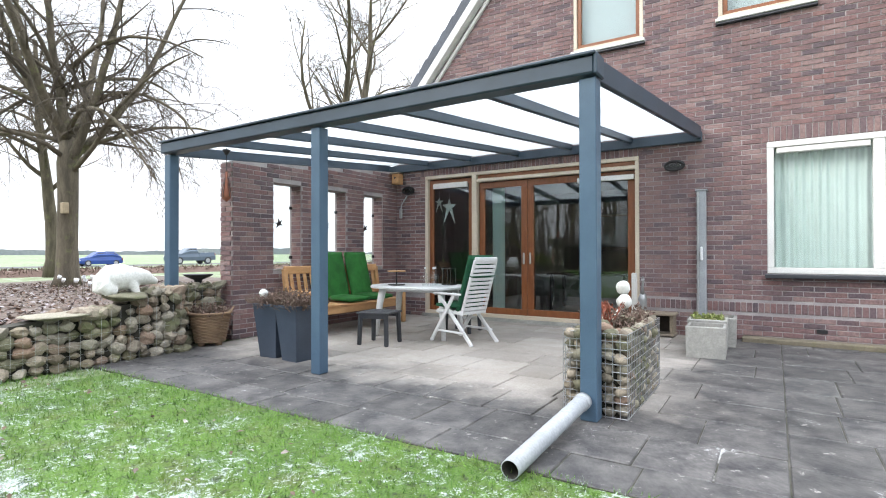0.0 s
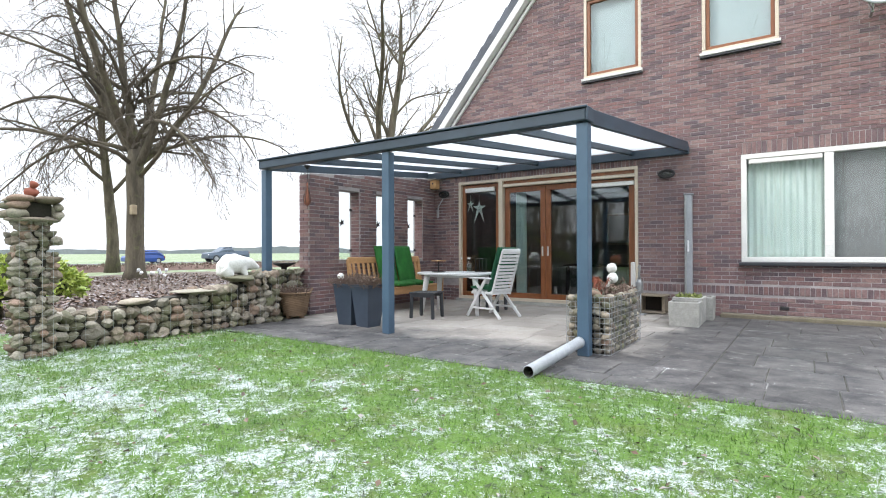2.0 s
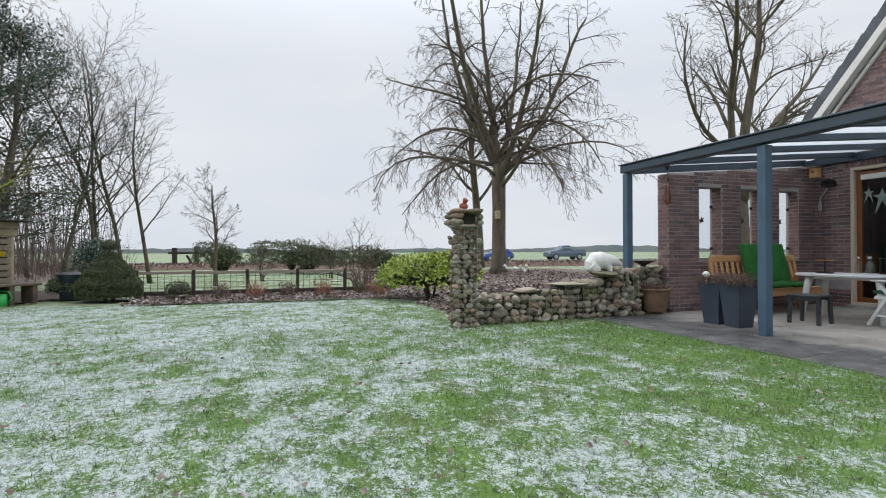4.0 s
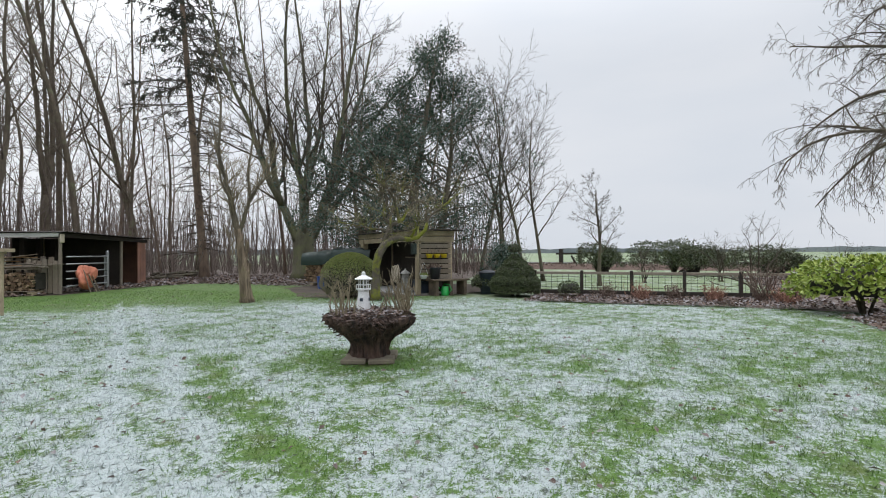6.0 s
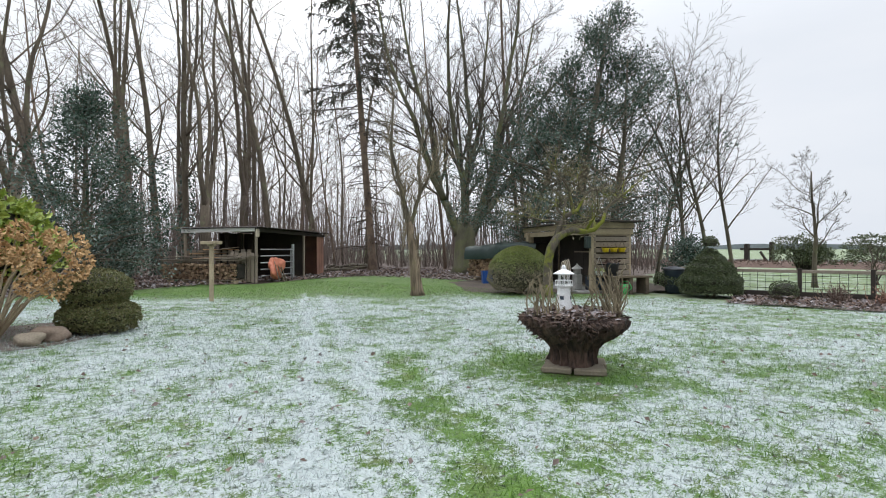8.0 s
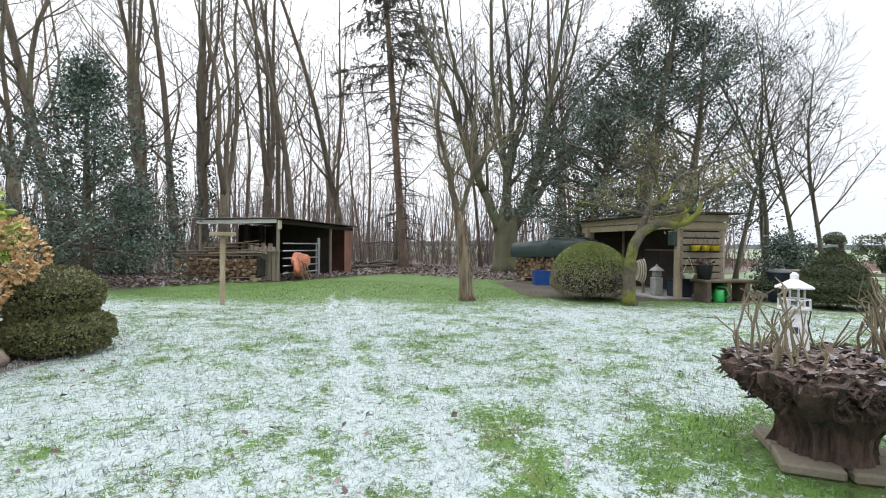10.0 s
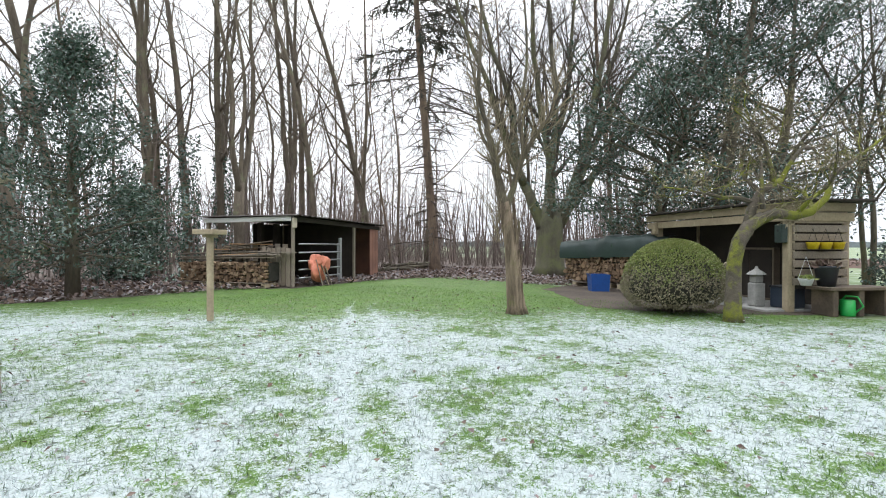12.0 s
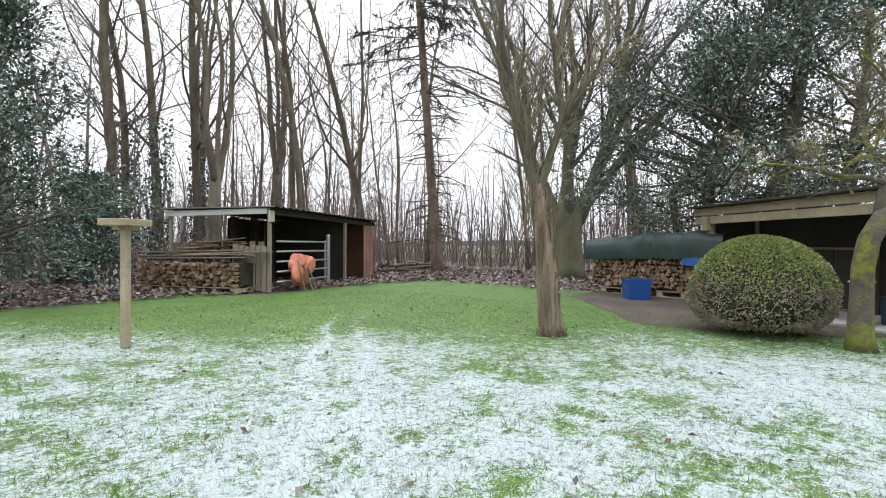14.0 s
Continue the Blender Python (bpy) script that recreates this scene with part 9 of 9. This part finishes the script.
forest()
h = Geo()
rng = random.Random(160)
for _ in range(26):
    x, y = -15.5 + rng.uniform(-2.5, 2.5), -26.8 + rng.uniform(-1.0, 1.0)
    a = rng.uniform(0, 3.14)
    ln = rng.uniform(0.4, 1.5)
    z = rng.uniform(0.08, 0.3)
    h.tube([(x, y, z), (x + ln * math.cos(a), y + ln * math.sin(a), z + rng.uniform(-0.05, 0.15))], [0.06, 0.05], 6)
tagged(put("brush_pile", h, M_bark), "pile of cut branches and logs at the wood's edge", "brush pile", kind="stuff")

# ---- grass blades ----


def grass():
    r = np.random.RandomState(7)
    n = 430000
    x, y = r.uniform(-10.6, 4.6, n), r.uniform(-21.0, -1.0, n)
    keep = ((x + 4.2) ** 2 + (y + 17.7) ** 2 > 0) & ~((x < -5.0) & (y > -3.3))
    near = np.exp(-np.maximum(0, np.hypot(x - np.clip(x, -2.5, 2.3), y - np.clip(y, -13, -1)) - 1.5) / 3.0)
    keep &= r.uniform(0, 1, n) < np.maximum(near, 0.25)
    keep &= np.hypot(x + 2.82, y + 9.08) > 0.42
    x, y = x[keep], y[keep]
    n = len(x)
    a, ln, w = r.uniform(0, 6.283, n), r.uniform(0.018, 0.05, n), r.uniform(0.002, 0.0045, n)
    lx, ly = r.normal(0, 0.02, n), r.normal(0, 0.02, n)
    v = np.empty((n, 3, 3))
    v[:, 0] = np.stack([x - w * np.cos(a), y - w * np.sin(a), np.full(n, -0.003)], 1)
    v[:, 1] = np.stack([x + w * np.cos(a), y + w * np.sin(a), np.full(n, -0.003)], 1)
    v[:, 2] = np.stack([x + lx, y + ly, ln], 1)
    me = bpy.data.meshes.new("grass")
    me.vertices.add(3 * n)
    me.vertices.foreach_set("co", v.ravel())
    me.loops.add(3 * n)
    me.loops.foreach_set("vertex_index", np.arange(3 * n))
    me.polygons.add(n)
    me.polygons.foreach_set("loop_start", np.arange(0, 3 * n, 3))
    me.update()
    me.validate()
    me.materials.append(M_blades)
    tagged(new("grass", me), "short green grass blades tipped with frost", "grass", kind="stuff")


grass()

# ---- bricks, slabs: the many pieces last ----


def courses(name, parent, u0, u1, ztop, openings, axis, w, depth_dir, near, skip_rows=()):
    """Running-bond bricks proud of the mortar; those in the near stretch are pieces of their own, the rest one mesh."""
    rng = random.Random(hash_seed(name))
    bulk, pieces = Geo(), []
    shared = [Geo().box((0, 0, 0), (BW, 0.03, BH), 0.004).mesh("brick") for _ in range(1)]
    half = [Geo().box((0, 0, 0), (BW / 2 - JT / 2, 0.03, BH), 0.004).mesh("brick")]
    for me in shared + half:
        me.materials.append(M_brick)
    rows = int(9.2 / COURSE)
    for r in range(rows):
        z = (r + 0.5) * COURSE
        u = u0 + (0 if r % 2 else -(BW + JT) / 2)
        while u < u1:
            a, b = max(u, u0), min(u + BW, u1)
            u += BW + JT
            if b - a < 0.04:
                continue
            segs = [(a, b)]
            for o in openings:
                if o[2] - BH / 2 < z < o[3] + BH / 2 + (o[4] if len(o) > 4 else 0):
                    out = []
                    for s, t in segs:
                        if t <= o[0] or s >= o[1]:
                            out.append((s, t))
                        else:
                            if s < o[0]:
                                out.append((s, o[0] - 0.004))
                            if t > o[1]:
                                out.append((o[1] + 0.004, t))
                    segs = out
            for s, t in segs:
                if t - s < 0.03 or z + BH / 2 > min(ztop(s), ztop(t)):
                    continue
                c = (s + t) / 2
                off = rng.uniform(-0.004, 0.004)
                full = abs((t - s) - BW) < 1e-4
                if near(c, z) and full and len(pieces) < 300:
                    m = pose(c, w + depth_dir * off, z, 0, 0, 0) if axis == "x" else pose(w + depth_dir * off, c, z, 0, 0, 90)
                    pieces.append(put("brick", shared[0], M_brick, parent, m=m))
                else:
                    size = (t - s, 0.03, BH) if axis == "x" else (0.03, t - s, BH)
                    at = (c, w + depth_dir * off, z) if axis == "x" else (w + depth_dir * off, c, z)
                    tilt = Euler((0, radians(rng.gauss(0, 0.35)), 0)).to_matrix() if axis == "x" else None
                    bulk.box(at, (size[0] * rng.uniform(0.975, 1.0), size[1], size[2] * rng.uniform(0.93, 1.03)), 0, tilt)
    ob = put("brickwork", bulk, M_brick_many, parent)
    ob["kind"] = "stuff"


tagged(put("plinth_strip", Geo().box((3.7, HOUSE_Y - 0.13, 0.03), (5.9, 0.2, 0.075), 0.012), M_mossy_slab), "low mossy concrete strip along the wall base", "plinth", kind="structure")


def hash_seed(s):
    return sum(ord(c) * (i + 1) for i, c in enumerate(s))


HEADS = [(-4.60, -0.62, 0.0, 2.70, 0.2), (1.05, 4.2, 0.93, 2.72, 0.2), (-1.64, -0.55, 4.50, 6.1, 0.2), (0.47, 1.60, 4.54, 6.1, 0.2), (-5.3, 7.5, 0.38, 0.53)]
courses("south", wall_south, -5.3, 7.4, roof_z, HEADS, "x", HOUSE_Y, -1, lambda c, z: 0.3 < c < 1.05 and 0.5 < z < 3.2 or 1.05 < c < 2.6 and z < 0.93)
courses("wing", wall_wing, 0.86, 4.64, lambda u: 2.52 + 0.085 * (u - 0.86), SLITS, "y", WING_X, 1, lambda c, z: c < 2.0)
courses("wing_end", wall_wing, WING_X - 0.26, WING_X, lambda u: 2.53, [], "x", 0.86, -1, lambda c, z: False)


def slit_jambs():
    """Brick ends on the reveals of the slit windows."""
    h = Geo()
    for y0, y1, z0, z1 in SLITS:
        for r in range(int(z0 / COURSE), int(z1 / COURSE) + 1):
            z = (r + 0.5) * COURSE
            if z0 < z - BH / 2 and z + BH / 2 < z1:
                cut = 0.1 if r % 2 else 0.15
                for y in (y0 + 0.003, y1 - 0.003):
                    h.box((WING_X - cut / 2 - 0.002, y, z), (cut - 0.011, 0.016, BH)).box((WING_X - (cut + 0.21) / 2, y, z), (0.21 - cut - 0.011, 0.016, BH))
    put("reveal_brickwork", h, M_brick_many, wall_wing)["kind"] = "stuff"


slit_jambs()


def soldier(parent, u0, u1, z, h, name="header_brick"):
    """Upright bricks side by side over an opening or along the base."""
    me = Geo().box((0, 0, 0), (0.059, 0.032, h - 0.01), 0.004).mesh(name)
    n = int((u1 - u0) / 0.07)
    for i in range(n):
        put(name, me, M_brick, parent, m=pose(u0 + 0.035 + i * 0.07, HOUSE_Y - 0.001, z + h / 2))


soldier(wall_south, -4.7, -0.5, 2.70, 0.2)
soldier(wall_south, 1.0, 4.25, 2.72, 0.2)
soldier(wall_south, -0.6, 4.2, 0.385, 0.14)


def paving():
    """Courses of large slabs along the house, parted by one straight joint that runs away from it."""
    rng = random.Random(3)
    J, SEAM, END = 0.009, 1.2, 6.65
    for x0, x1, pitch, y0, widths in ((-5.25, SEAM, 0.56, TERRACE_Y - 0.18, (0.42, 0.56, 0.56, 0.84)), (SEAM, END, 0.64, TERRACE_Y - 0.45, (0.48, 0.56, 0.84))):
        y = y0
        while y < HOUSE_Y - 0.1:
            a, b = max(y, TERRACE_Y), min(y + pitch, HOUSE_Y - 0.02)
            y += pitch
            if b - a < 0.06:
                continue
            x = x0
            while x < x1 - 0.02:
                w = rng.choice(widths)
                if x == x0:
                    w *= rng.uniform(0.45, 1.0)
                e = x + w if x1 - (x + w) > 0.2 else x1
                me = Geo().box((0, 0, 0), (e - x - J, b - a - J, 0.05), 0.006).mesh("slab")
                put("slab", me, M_slab, terrace, m=pose((x + e) / 2, (a + b) / 2, -0.022 + rng.uniform(-0.003, 0.003), rng.uniform(-0.25, 0.25), rng.uniform(-0.25, 0.25), 0))
                x = e


paving()
